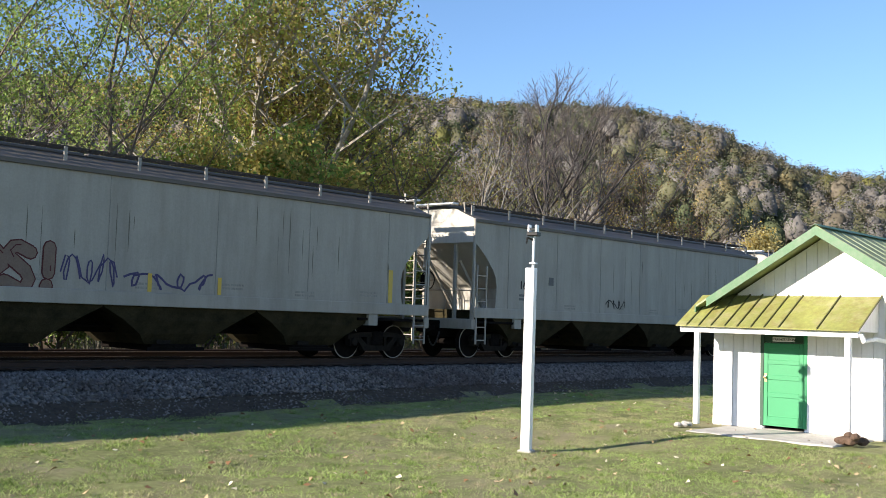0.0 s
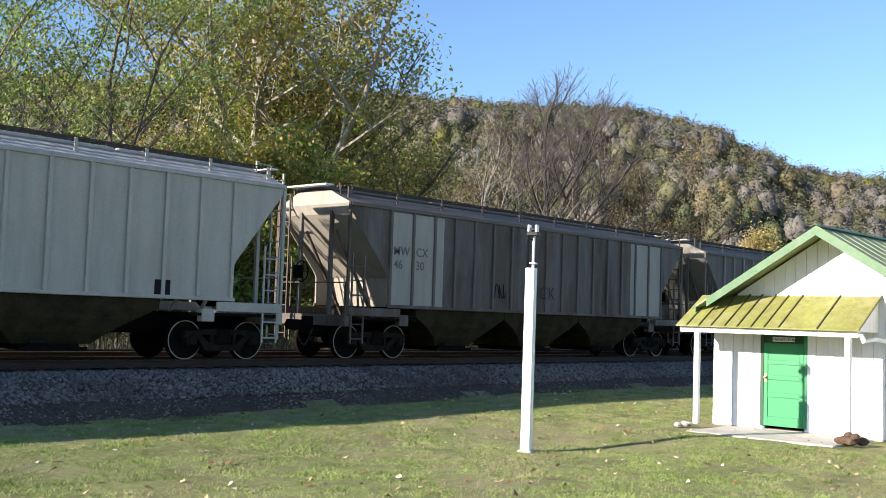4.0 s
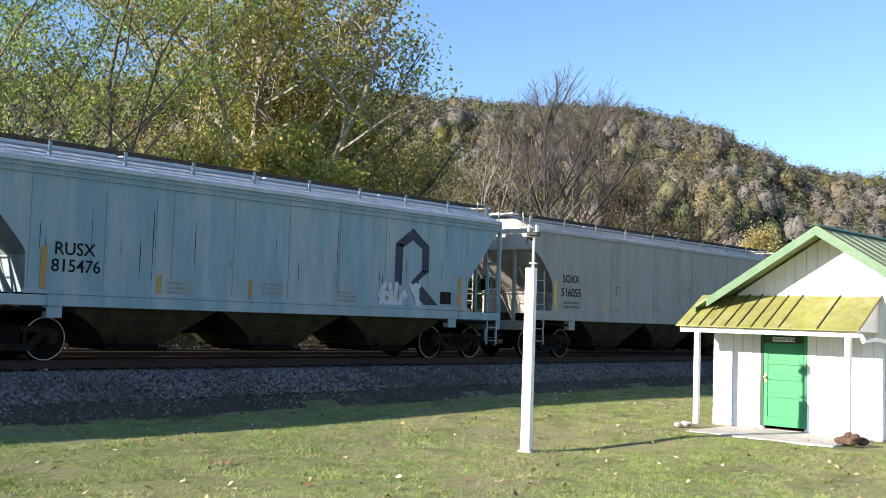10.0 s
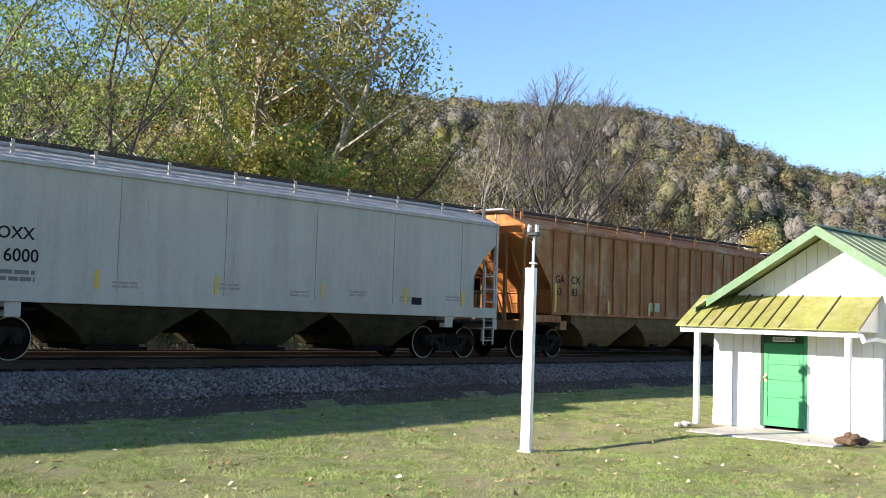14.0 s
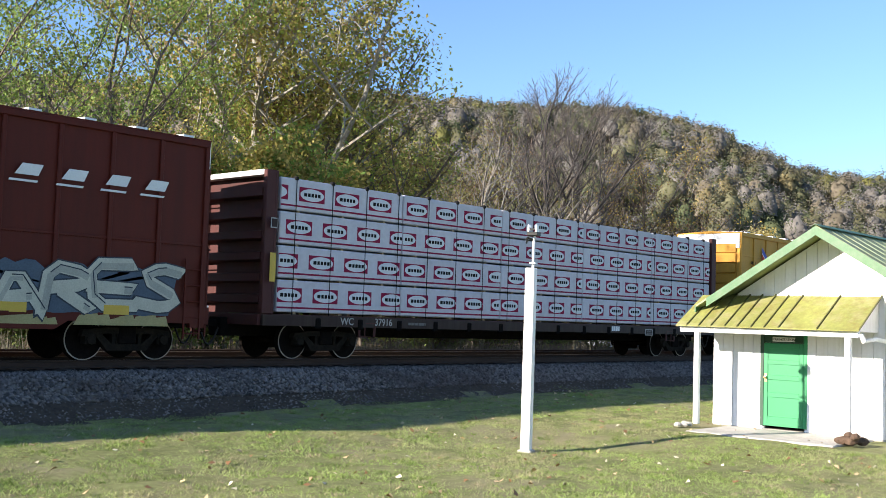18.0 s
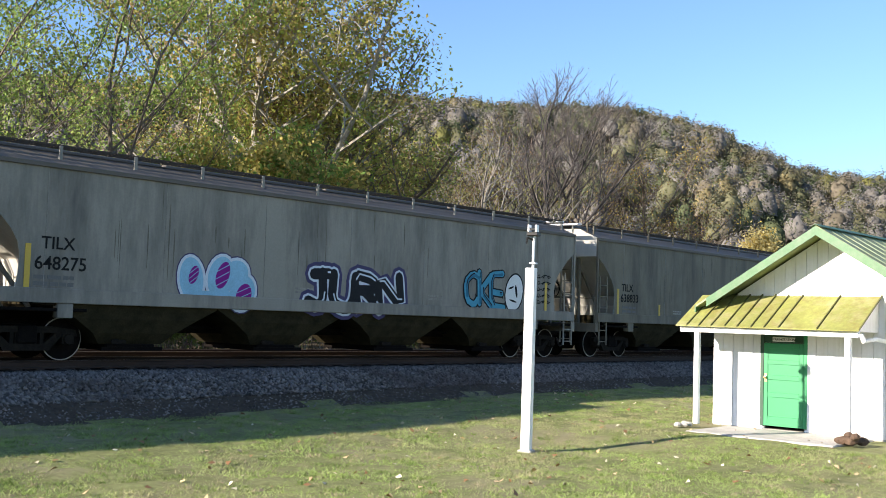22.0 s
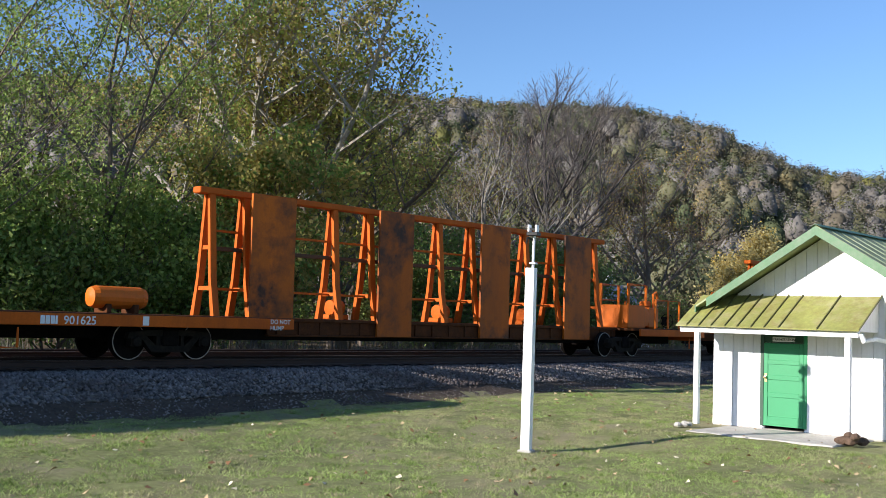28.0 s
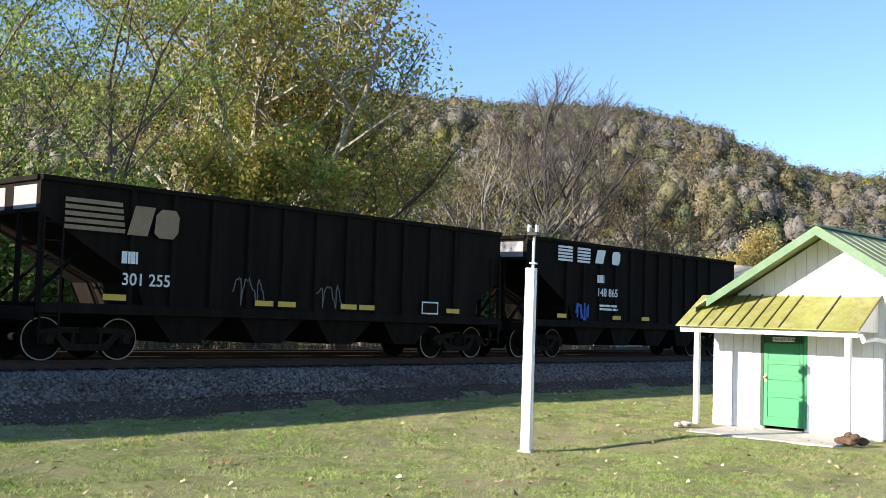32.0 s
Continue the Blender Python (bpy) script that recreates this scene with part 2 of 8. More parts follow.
def railway(name, yc, label, n_ties, x0, step, rust):
    tr = thing(name, label, "railway track", (0, yc, 0), kind="structure")
    for s in (-1, 1):
        b = Build()
        sec = [(y + s * 0.7525, z) for y, z in rail_section()]
        b.rings([[(x, y, z) for y, z in sec] for x in (-160, 420)])
        me = b.mesh("rail", [rust, SHINE])
        idx = [1 if abs(p.normal.z) > 0.9 and p.center.z > -0.01 else 0 for p in me.polygons]
        me.polygons.foreach_set("material_index", idx)
        part("rail", me, None, tr, "steel rail with a rusty web")
    tie = Build().bev(-0.11, 0.11, -1.3, 1.3, -0.18, 0, 0.012).mesh("tie", TIE)
    plate = Build().bev(-0.09, 0.09, -0.17, 0.17, 0, 0.02, 0.005).mesh("tie_plate", RUST)
    for i in range(n_ties):
        t = part("tie", tie, None, tr, at=pose(x0 + i * step + random.uniform(-0.03, 0.03), 0, -0.185 + random.uniform(-0.01, 0.01), 0, 0, random.uniform(-1, 1)))
        for s in (-1, 1):
            part("tie_plate", plate, None, t, at=(0, s * 0.7525, 0.0))
    return tr


railway("railway_track", TRACK, "running track with worn steel rails on dark wooden ties", 96, 3, 0.53, RUST)
railway("railway_track_2", TRACK2, "second track with rusty rails on dark wooden ties", 60, 8, 0.6, RUST2)

# loose stones of the ballast
def stones(name, n, x0, x1, y0, y1, size, mats, label, seed, bias=1.0):
    g = np.random.default_rng(seed)
    px, py = x0 + (x1 - x0) * g.random(n) ** bias, y0 + (y1 - y0) * g.random(n)
    s = size * g.uniform(0.55, 1.35, n)
    base = np.array([(1, 0, 0), (0, 1, 0), (-1, 0, 0), (0, -1, 0), (0.1, 0.1, 0.8), (0, 0, -0.6)], float)
    ang = g.uniform(0, 6.28, n)
    k = base[None] * (s[:, None, None]) * g.uniform(0.6, 1.2, (n, 6, 3))
    c, sn = np.cos(ang)[:, None], np.sin(ang)[:, None]
    X = k[..., 0] * c - k[..., 1] * sn
    Y = k[..., 0] * sn + k[..., 1] * c
    V = np.stack([X + px[:, None], Y + py[:, None], k[..., 2] + (height(px, py) + s * 0.25)[:, None]], -1).reshape(-1, 3)
    tri = np.array([(0, 1, 4), (1, 2, 4), (2, 3, 4), (3, 0, 4), (1, 0, 5), (2, 1, 5), (3, 2, 5), (0, 3, 5)])
    F = (np.arange(n)[:, None, None] * 6 + tri[None]).reshape(-1, 3)
    return tagged(new(name, soup(name, V, F, mats)), label, "gravel", kind="stuff")


stones("ballast_gravel", 38000, 4, 62, 19.15, 20.75, 0.055, STONE, "loose grey crushed stone on the slope beside the track", 5, 1.5)
stones("ballast_gravel", 5000, 4, 62, 18.5, 19.3, 0.03, STONE, "few loose stones in the dirt below the ballast", 7, 1.5)
stones("ballast_gravel", 9000, 6, 62, 21.4, 28.6, 0.045, STONE, "loose grey crushed stone between and behind the rails", 6, 1.3)

# ================= shed =================
WALLP = mat("whitewashed_boards", (0.82, 0.82, 0.83), 0.6, var=0.05, scale=0.8, fine=12, bump=0.1, rand=0.03, grime=(0.55, 0.52, 0.47), amount=0.3, streak=6.0)
GREENTRIM = mat("green_trim_paint", (0.045, 0.14, 0.05), 0.5, var=0.15, scale=2, grime=(0.2, 0.2, 0.16), amount=0.3)
GREENROOF = mat("green_metal_roof", (0.22, 0.265, 0.105), 0.55, var=0.2, scale=1.2, grime=(0.3, 0.31, 0.2), amount=0.5, streak=2.5)
MOSS = mat("mossy_porch_roof", (0.22, 0.23, 0.06), 0.75, var=0.25, scale=1.8, fine=14, bump=0.3, patch=(0.33, 0.3, 0.17), patch_amount=0.55, patch_scale=2.2, grime=(0.17, 0.11, 0.03), amount=0.5, rand=0.12)
DOORG = mat("green_door_paint", (0.014, 0.225, 0.085), 0.45, var=0.08, scale=2, bump=0.02)
DARKG = mat("dark_green_frame", (0.01, 0.05, 0.025), 0.5, var=0.1)
SLAB = mat("worn_concrete", (0.42, 0.4, 0.36), 0.85, var=0.2, scale=1.5, fine=25, bump=0.3, grime=(0.25, 0.22, 0.18), amount=0.5)
BRASS = mat("brass_knob", (0.7, 0.5, 0.25), 0.3, 0.9, var=0.1)
RUSTBUCKET = mat("brown_sacking", (0.09, 0.055, 0.035), 0.9, var=0.35, scale=6)

SX, SY0, SY1, SXB = 21.85, 6.75, 11.7, 27.4     # front wall, side walls, back wall
RIDGE_Y, RIDGE_Z, EAVE_Z, OVER = 9.05, 3.27, 1.62, 0.75
FLOOR = -0.98
shed = thing("shed", "small white board shed with a green gabled roof and a porch", "shed", (SX, RIDGE_Y, FLOOR))
rel = lambda x0, x1, y0, y1, z0, z1: (x0 - SX, x1 - SX, y0 - RIDGE_Y, y1 - RIDGE_Y, z0 - FLOOR, z1 - FLOOR)
slope = (RIDGE_Z - EAVE_Z) / 2.68
roofz = lambda y: RIDGE_Z - slope * abs(y - RIDGE_Y) - 0.09


def gable_board(y0, y1, x, z0):
    """One upright board that ends under the slope of the roof."""
    t0, t1 = roofz(y0), roofz(y1)
    vs = []
    for xx in (x, x + 0.022):
        vs += [(xx - SX, y0 - RIDGE_Y, z0 - FLOOR), (xx - SX, y1 - RIDGE_Y, z0 - FLOOR), (xx - SX, y1 - RIDGE_Y, t1 - FLOOR), (xx - SX, y0 - RIDGE_Y, t0 - FLOOR)]
    return Build().add(vs, [(0, 1, 2, 3), (7, 6, 5, 4), (0, 4, 5, 1), (1, 5, 6, 2), (2, 6, 7, 3), (3, 7, 4, 0)])


DOOR0, DOOR1, DOORTOP = 9.60, 10.50, 1.02
core = Build()
back_wall = Build()
front = [(SY0, FLOOR), (SY1, FLOOR), (SY1, roofz(SY1)), (RIDGE_Y, roofz(RIDGE_Y)), (SY0, roofz(SY0))]
for xx, t in ((SX + 0.03, 0.09), (SXB - 0.1, 0.1)):
    if xx < 25:
        core.box(*rel(xx, xx + t, SY0, DOOR0, FLOOR, 1.2))
        core.box(*rel(xx, xx + t, DOOR1, SY1, FLOOR, 1.2))
        core.box(*rel(xx, xx + t, DOOR0, DOOR1, DOORTOP, 1.2))
        core.add([(x - SX, y - RIDGE_Y, z - FLOOR) for x in (xx, xx + t) for y, z in ((SY0, 1.2), (SY1, 1.2), (SY1, roofz(SY1)), (RIDGE_Y, roofz(RIDGE_Y)), (SY0, roofz(SY0)))],
                 [(0, 1, 2, 3, 4), (9, 8, 7, 6, 5), (0, 5, 6, 1), (1, 6, 7, 2), (2, 7, 8, 3), (3, 8, 9, 4), (4, 9, 5, 0)])
    else:
        back_wall.add([(x - SX, y - RIDGE_Y, z - FLOOR) for x in (xx, xx + t) for y, z in front], [(0, 1, 2, 3, 4), (9, 8, 7, 6, 5), (0, 5, 6, 1), (1, 6, 7, 2), (2, 7, 8, 3), (3, 8, 9, 4), (4, 9, 5, 0)])
part("wall_core", core, WALLP, shed)
part("back_wall", back_wall, WALLP, shed)
for y0, y1 in ((SY0, SY0 + 0.1), (SY1 - 0.1, SY1)):
    part("side_wall", Build().box(*rel(SX + 0.13, SXB - 0.11, y0, y1, FLOOR, roofz(y0) - 0.02)), WALLP, shed)
bw = 0.235
y = SY0
while y < SY1 - 0.02:
    y2 = min(y + bw, SY1)
    segs = [(y, y2, FLOOR)]
    if y2 > DOOR0 and y < DOOR1:
        segs = [(y, y2, DOORTOP + 0.05)]
        if y < DOOR0 - 0.07:
            segs = [(y, DOOR0 - 0.075, FLOOR), (DOOR0 - 0.075, y2, DOORTOP + 0.05)]
        elif y2 > DOOR1 + 0.07:
            segs = [(y, DOOR1 + 0.075, DOORTOP + 0.05), (DOOR1 + 0.075, y2, FLOOR)]
    for a, c, z0 in segs:
        if c - a > 0.02:
            part("board", gable_board(a + 0.004, c - 0.004, SX + random.uniform(-0.003, 0.003), z0), WALLP, shed)
    y = y2
# battens on the side wall
for i in range(22):
    x = SX + 0.15 + i * 0.25
    part("batten", Build().box(*rel(x, x + 0.04, SY0 - 0.022, SY0, FLOOR, roofz(SY0) - 0.02)), WALLP, shed)
# roof
for sgn, name in ((1, "roof"), (-1, "roof")):
    b = Build()
    e = RIDGE_Y + sgn * 2.68
    x0, x1 = SX - OVER, SXB + 0.35
    vs = [(x - SX, yy - RIDGE_Y, z - FLOOR) for x in (x0, x1) for yy, z in ((RIDGE_Y, RIDGE_Z), (e, EAVE_Z), (e, EAVE_Z - 0.045), (RIDGE_Y, RIDGE_Z - 0.045))]
    b.add(vs, [(0, 1, 2, 3), (7, 6, 5, 4), (0, 4, 5, 1), (1, 5, 6, 2), (2, 6, 7, 3), (3, 7, 4, 0)])
    rf = part("roof", b, GREENROOF, shed, "green sheet-metal roof slope")
    for i in range(11):
        x = x0 + 0.35 + i * 0.55
        r = Build()
        r.add([(xx - SX, yy - RIDGE_Y, z - FLOOR) for xx in (x, x + 0.025) for yy, z in ((RIDGE_Y, RIDGE_Z + 0.001), (e, EAVE_Z + 0.001), (e, EAVE_Z + 0.012), (RIDGE_Y, RIDGE_Z + 0.012))],
              [(0, 1, 2, 3), (7, 6, 5, 4), (0, 4, 5, 1), (1, 5, 6, 2), (2, 6, 7, 3), (3, 7, 4, 0)])
        part("seam", r, GREENROOF, rf)
    f = Build()
    fx = SX - OVER - 0.03
    e, EZ = RIDGE_Y + sgn * 2.42, RIDGE_Z - (RIDGE_Z - EAVE_Z) * 2.42 / 2.68
    f.add([(xx - SX, yy - RIDGE_Y, z - FLOOR) for xx in (fx, fx + 0.028) for yy, z in ((RIDGE_Y, RIDGE_Z - 0.01), (e, EZ - 0.01), (e, EZ - 0.2), (RIDGE_Y, RIDGE_Z - 0.2))],
          [(0, 1, 2, 3), (7, 6, 5, 4), (0, 4, 5, 1), (1, 5, 6, 2), (2, 6, 7, 3), (3, 7, 4, 0)])
    part("bargeboard", f, GREENTRIM, shed, "green painted bargeboard")
    e = RIDGE_Y + sgn * 2.68
    part("fascia", Build().box(*rel(x0, x1, e - 0.03 if sgn < 0 else e + 0.002, e - 0.002 if sgn < 0 else e + 0.03, EAVE_Z - 0.16, EAVE_Z - 0.005)), GREENTRIM, shed)
part("ridge_cap", Build().add([(x - SX, yy, z - FLOOR) for x in (SX - OVER - 0.03, SXB + 0.37) for yy, z in ((-0.12, RIDGE_Z - 0.035), (0, RIDGE_Z + 0.035), (0.12, RIDGE_Z - 0.035), (0, RIDGE_Z + 0.02))],
                              [(0, 1, 5, 4), (1, 2, 6, 5), (2, 3, 7, 6), (3, 0, 4, 7), (0, 3, 2, 1), (4, 5, 6, 7)]), GREENTRIM, shed, "dark green ridge cap")
# porch
PX, PE, PT, PY0, PY1 = 20.68, 1.17, 1.86, 8.0, 11.98
n = 10
CUTS = (0.0, 0.067, 0.139, 0.211, 0.289, 0.361, 0.438, 0.51, 0.588, 0.789, 1.0)
for i in range(n):
    a, c = PY1 - CUTS[i + 1] * (PY1 - PY0), PY1 - CUTS[i] * (PY1 - PY0)
    b = Build()
    x0, x1, z0, z1 = PX - SX, -0.002, PE - FLOOR, PT - FLOOR
    b.add([(x, yy - RIDGE_Y, z) for yy in (a + 0.004, c - 0.004) for x, z in ((x0, z0), (x1, z1), (x1, z1 - 0.02), (x0, z0 - 0.02))],
          [(0, 1, 2, 3), (7, 6, 5, 4), (0, 4, 5, 1), (1, 5, 6, 2), (2, 6, 7, 3), (3, 7, 4, 0)])
    p = part("roof_panel", b, MOSS, shed, "mossy yellow-green porch roof panel")
    b = Build()
    b.add([(x, yy - RIDGE_Y, z) for yy in (a - 0.012, a + 0.012) for x, z in ((x0, z0 + 0.002), (x1, z1 + 0.002), (x1, z1 + 0.035), (x0, z0 + 0.03))],
          [(0, 1, 2, 3), (7, 6, 5, 4), (0, 4, 5, 1), (1, 5, 6, 2), (2, 6, 7, 3), (3, 7, 4, 0)])
    # seam shadow is painted: darker colour than the roof panels
    part("seam", b, mat("seam_shadowed_tin", (0.1, 0.1, 0.03), 0.7, var=0.3) if i == 0 else bpy.data.materials["seam_shadowed_tin"], p)
for yy in (PY0 + 0.06, PY1 - 0.1):
    b = Build()
    b.add([(x, y3 - RIDGE_Y, z) for y3 in (yy, yy + 0.03) for x, z in ((PX - SX + 0.05, PE - FLOOR - 0.03), (-0.004, PT - FLOOR - 0.03), (-0.004, PE - FLOOR - 0.03))],
          [(0, 1, 2), (5, 4, 3), (0, 3, 4, 1), (1, 4, 5, 2), (2, 5, 3, 0)])
    part("porch_gusset", b, WALLP, shed, "white boarded side of the porch roof")
part("downspout", Build().path([(PX - SX + 0.15, PY0 + 0.02 - RIDGE_Y, PE - FLOOR - 0.06), (PX - SX + 0.18, PY0 - 0.02 - RIDGE_Y, PE - FLOOR - 0.2), (PX - SX + 0.6, PY0 - 0.1 - RIDGE_Y, PE - FLOOR - 0.16), (-0.06, PY0 - 0.3 - RIDGE_Y, PE - FLOOR - 0.25), (-0.06, PY0 - 0.3 - RIDGE_Y, 0.1)], 0.04, 8), WALLP, shed, "white downspout bent back to the wall")
part("porch_beam", Build().bev(*rel(PX + 0.1, PX + 0.2, PY0 + 0.06, PY1 - 0.06, PE - 0.14, PE - 0.025), 0.006), WALLP, shed)
for yy in (8.27, 11.53):
    p = part("porch_post", Build().bev(*rel(PX + 0.1, PX + 0.21, yy - 0.055, yy + 0.055, FLOOR + 0.06, PE - 0.142), 0.008), WALLP, shed, "white square porch post")
part("floor_slab", Build().bev(*rel(19.85, SX - 0.01, 8.15, 11.25, FLOOR - 0.3, FLOOR - 0.006), 0.02), SLAB, shed, "worn concrete porch slab")
part("foundation", Build().box(*rel(SX + 0.02, SXB - 0.02, SY0 + 0.01, SY1 - 0.01, FLOOR - 0.3, FLOOR - 0.003)), SLAB, shed)
# door
dr = part("door", Build().box(*rel(SX + 0.005, SX + 0.028, DOOR0 + 0.012, DOOR1 - 0.012, FLOOR + 0.07, DOORTOP - 0.17)), DOORG, shed, "green panelled door")
part("transom_board", Build().box(*rel(SX + 0.004, SX + 0.026, DOOR0 + 0.012, DOOR1 - 0.012, DOORTOP - 0.165, DOORTOP)), DARKG, shed)
for y0, y1 in ((DOOR0 - 0.07, DOOR0 + 0.01), (DOOR1 - 0.01, DOOR1 + 0.07)):
    part("door_jamb", Build().bev(*rel(SX - 0.018, SX + 0.03, y0, y1, FLOOR + 0.06, DOORTOP + 0.05), 0.005), DARKG if y0 > 10 else DOORG, shed)
for z0, z1 in ((FLOOR + 0.07, FLOOR + 0.27), (-0.30, -0.20), (0.07, 0.17), (0.40, 0.49), (DOORTOP - 0.29, DOORTOP - 0.172)):
    part("door_rail", Build().bev(*rel(SX - 0.012, SX + 0.004, DOOR0 + 0.1, DOOR1 - 0.1, z0, z1), 0.004), DOORG, dr)
for y0, y1 in ((DOOR0 + 0.012, DOOR0 + 0.1), (DOOR1 - 0.1, DOOR1 - 0.012)):
    part("door_stile", Build().bev(*rel(SX - 0.012, SX + 0.004, y0, y1, FLOOR + 0.07, DOORTOP - 0.172), 0.004), DOORG, dr)
kn = Build()
kn.lathe([(0.012, -0.07), (0.012, -0.03), (0.03, -0.025), (0.034, 0.0), (0.02, 0.012)], 12, axis="x")
part("door_knob", kn, BRASS, dr, "brass door knob", at=(0.02 - 0.06, DOOR1 - 0.06 - RIDGE_Y, 0.12 - FLOOR))
part("knob_plate", Build().box(*rel(SX - 0.02, SX - 0.012, DOOR1 - 0.09, DOOR1 - 0.035, 0.02, 0.2)), BRASS, dr)
sg = part("door_sign", Build().bev(*rel(SX - 0.014, SX + 0.003, DOOR0 + 0.2, DOOR1 - 0.2, DOORTOP - 0.135, DOORTOP - 0.04), 0.004), OFFWHITE, shed, "small pale sign with unreadable writing")
for word, dy in (("TRAIN", 0.21), ("STATION", 0.42)):
    words = glyphs(word, 0.05, 0.004)
    words.materials.append(STENCIL)
    part("sign_writing", words, None, sg, at=Matrix(((0, 0, -1, -0.0165), (-1, 0, 0, DOOR1 - dy - RIDGE_Y), (0, 1, 0, DOORTOP - 0.11 - FLOOR), (0, 0, 0, 1))))
# heap beside the porch
hp = thing("rock_heap", "small heap of dark brown rocks beside the porch slab", "rocks", (20.45, 8.05, -0.98))
gr = random.Random(8)
for i in range(9):
    r = gr.uniform(0.06, 0.13)
    rr = []
    for z, k in ((-0.4, 0.7), (0.1, 1.05), (0.5, 0.85), (0.8, 0.4)):
        rr.append([(r * k * gr.uniform(0.75, 1.25) * math.cos(2 * math.pi * q / 8), r * k * gr.uniform(0.75, 1.25) * math.sin(2 * math.pi * q / 8), r * z) for q in range(8)])
    part("rock", Build().rings(rr), RUSTBUCKET, hp, at=pose(gr.uniform(-0.2, 0.2), gr.uniform(-0.2, 0.2), 0.04 + (0.1 if i > 6 else 0), gr.uniform(-20, 20), gr.uniform(-20, 20), gr.uniform(0, 360)))
st = thing("stones_heap", "few pale stones lying against the porch post", "stone", (20.6, 11.75, -0.98))
for i in range(5):
    b = Build().lathe([(0.001, -0.03), (0.07, -0.02), (0.085, 0.02), (0.05, 0.06), (0.001, 0.07)], 7, axis="z")
    part("stone", b, SLAB, st, at=pose(random.uniform(-0.25, 0.25), random.uniform(-0.12, 0.12), 0.03, 0, 0, random.uniform(0, 360)))

# ================= post with instrument head =================
post = thing("sensor_post", "white square post with a thin mast and a small instrument head", "post", pose(15.43, 11.91, -1.195, 0.2, -0.2, 19.3))
part("post", Build().bev(-0.086, 0.086, -0.086, 0.086, 0, 3.30, 0.008), WHITE, post, "white painted timber post")
part("footing", Build().bev(-0.13, 0.13, -0.13, 0.13, -0.1, 0.05, 0.02), SLAB, post)
part("mast", Build().tube((0.03, -0.02, 3.18), (0.05, -0.02, 3.9), 0.026, n=10), GALV, post, "thin galvanised mast")
for z in (3.24, 3.37):
    part("clamp", Build().bev(-0.03, 0.1, -0.085, 0.035, z, z + 0.03, 0.005), GALV, post)
hd = part("instrument_head", Build().bev(-0.085, 0.13, -0.12, 0.085, 3.88, 3.95, 0.01), BLACK, post)
for yy in (-0.1, 0.04):
    part("prong", Build().bev(-0.075, 0.06, yy - 0.005, yy + 0.03, 3.95, 4.08, 0.006), WHITE, hd)
part("crossbar", Build().bev(-0.06, -0.02, -0.1, 0.06, 3.98, 4.015, 0.006), BLACK, hd)
part("side_arm", Build().tube((0.04, -0.02, 3.8), (-0.04, 0.08, 3.85), 0.018).tube((-0.04, 0.08, 3.85), (-0.02, 0.1, 3.74), 0.015), BLACK, post)


# ================= rolling stock: shared pieces =================
S_OF = lambda t: 13.6363 * t - 0.0071 * t * t      # way travelled by the train
HW = 1.483                                          # half width of the cars
WHEELS, CARS, LOADS = [], [], []
SIDE_Y = [-HW]                                      # where paint lies on the side of the car in hand
SHARED = {}


def shared(key, make):
    if key not in SHARED:
        SHARED[key] = make()
    return SHARED[key]


def wheelset_mesh(r):
    b = Build()
    for s in (-1, 1):
        o = s * 0.7
        pr = [(0.09, o + s * 0.12), (0.1, o + s * 0.1), (r * 0.82, o + s * 0.065), (r * 0.84, o + s * 0.105), (r * 0.955, o + s * 0.108)]
        b.lathe(pr[:4], 28, 0)
        b.lathe([(r * 0.86, o + s * 0.106), (r * 0.945, o + s * 0.108), (r * 0.99, o + s * 0.108), (r, o + s * 0.1), (r, o - s * 0.005), (r + 0.026, o - s * 0.02), (r + 0.02, o - s * 0.035), (r * 0.86, o - s * 0.035), (0.1, o - s * 0.03)], 28, 1)
        b.lathe([(r * 0.3, o + s * 0.0945), (r * 0.36, o + s * 0.0945)], 12, 0)
        for k in range(3):      # chalk marks and lightening marks on the web
            a = k * 2.1
            b.box(r * 0.5 * math.cos(a) - 0.03, r * 0.5 * math.cos(a) + 0.03, o + s * 0.06, o + s * 0.09, r * 0.5 * math.sin(a) - 0.03, r * 0.5 * math.sin(a) + 0.03, 0)
    b.lathe([(0.085, -0.62), (0.08, 0), (0.085, 0.62)], 12, 0)
    b.lathe([(0.07, -1.08), (0.07, 1.08)], 10, 0)
    me = b.mesh("wheelset", [IRON, TREAD])
    idx = []
    for p in me.polygons:
        c = p.center
        rad = math.hypot(c.x, c.z)
        idx.append(1 if rad > r * 0.93 and abs(c.y) > 0.803 else 0)
    me.polygons.foreach_set("material_index", idx)
    return me


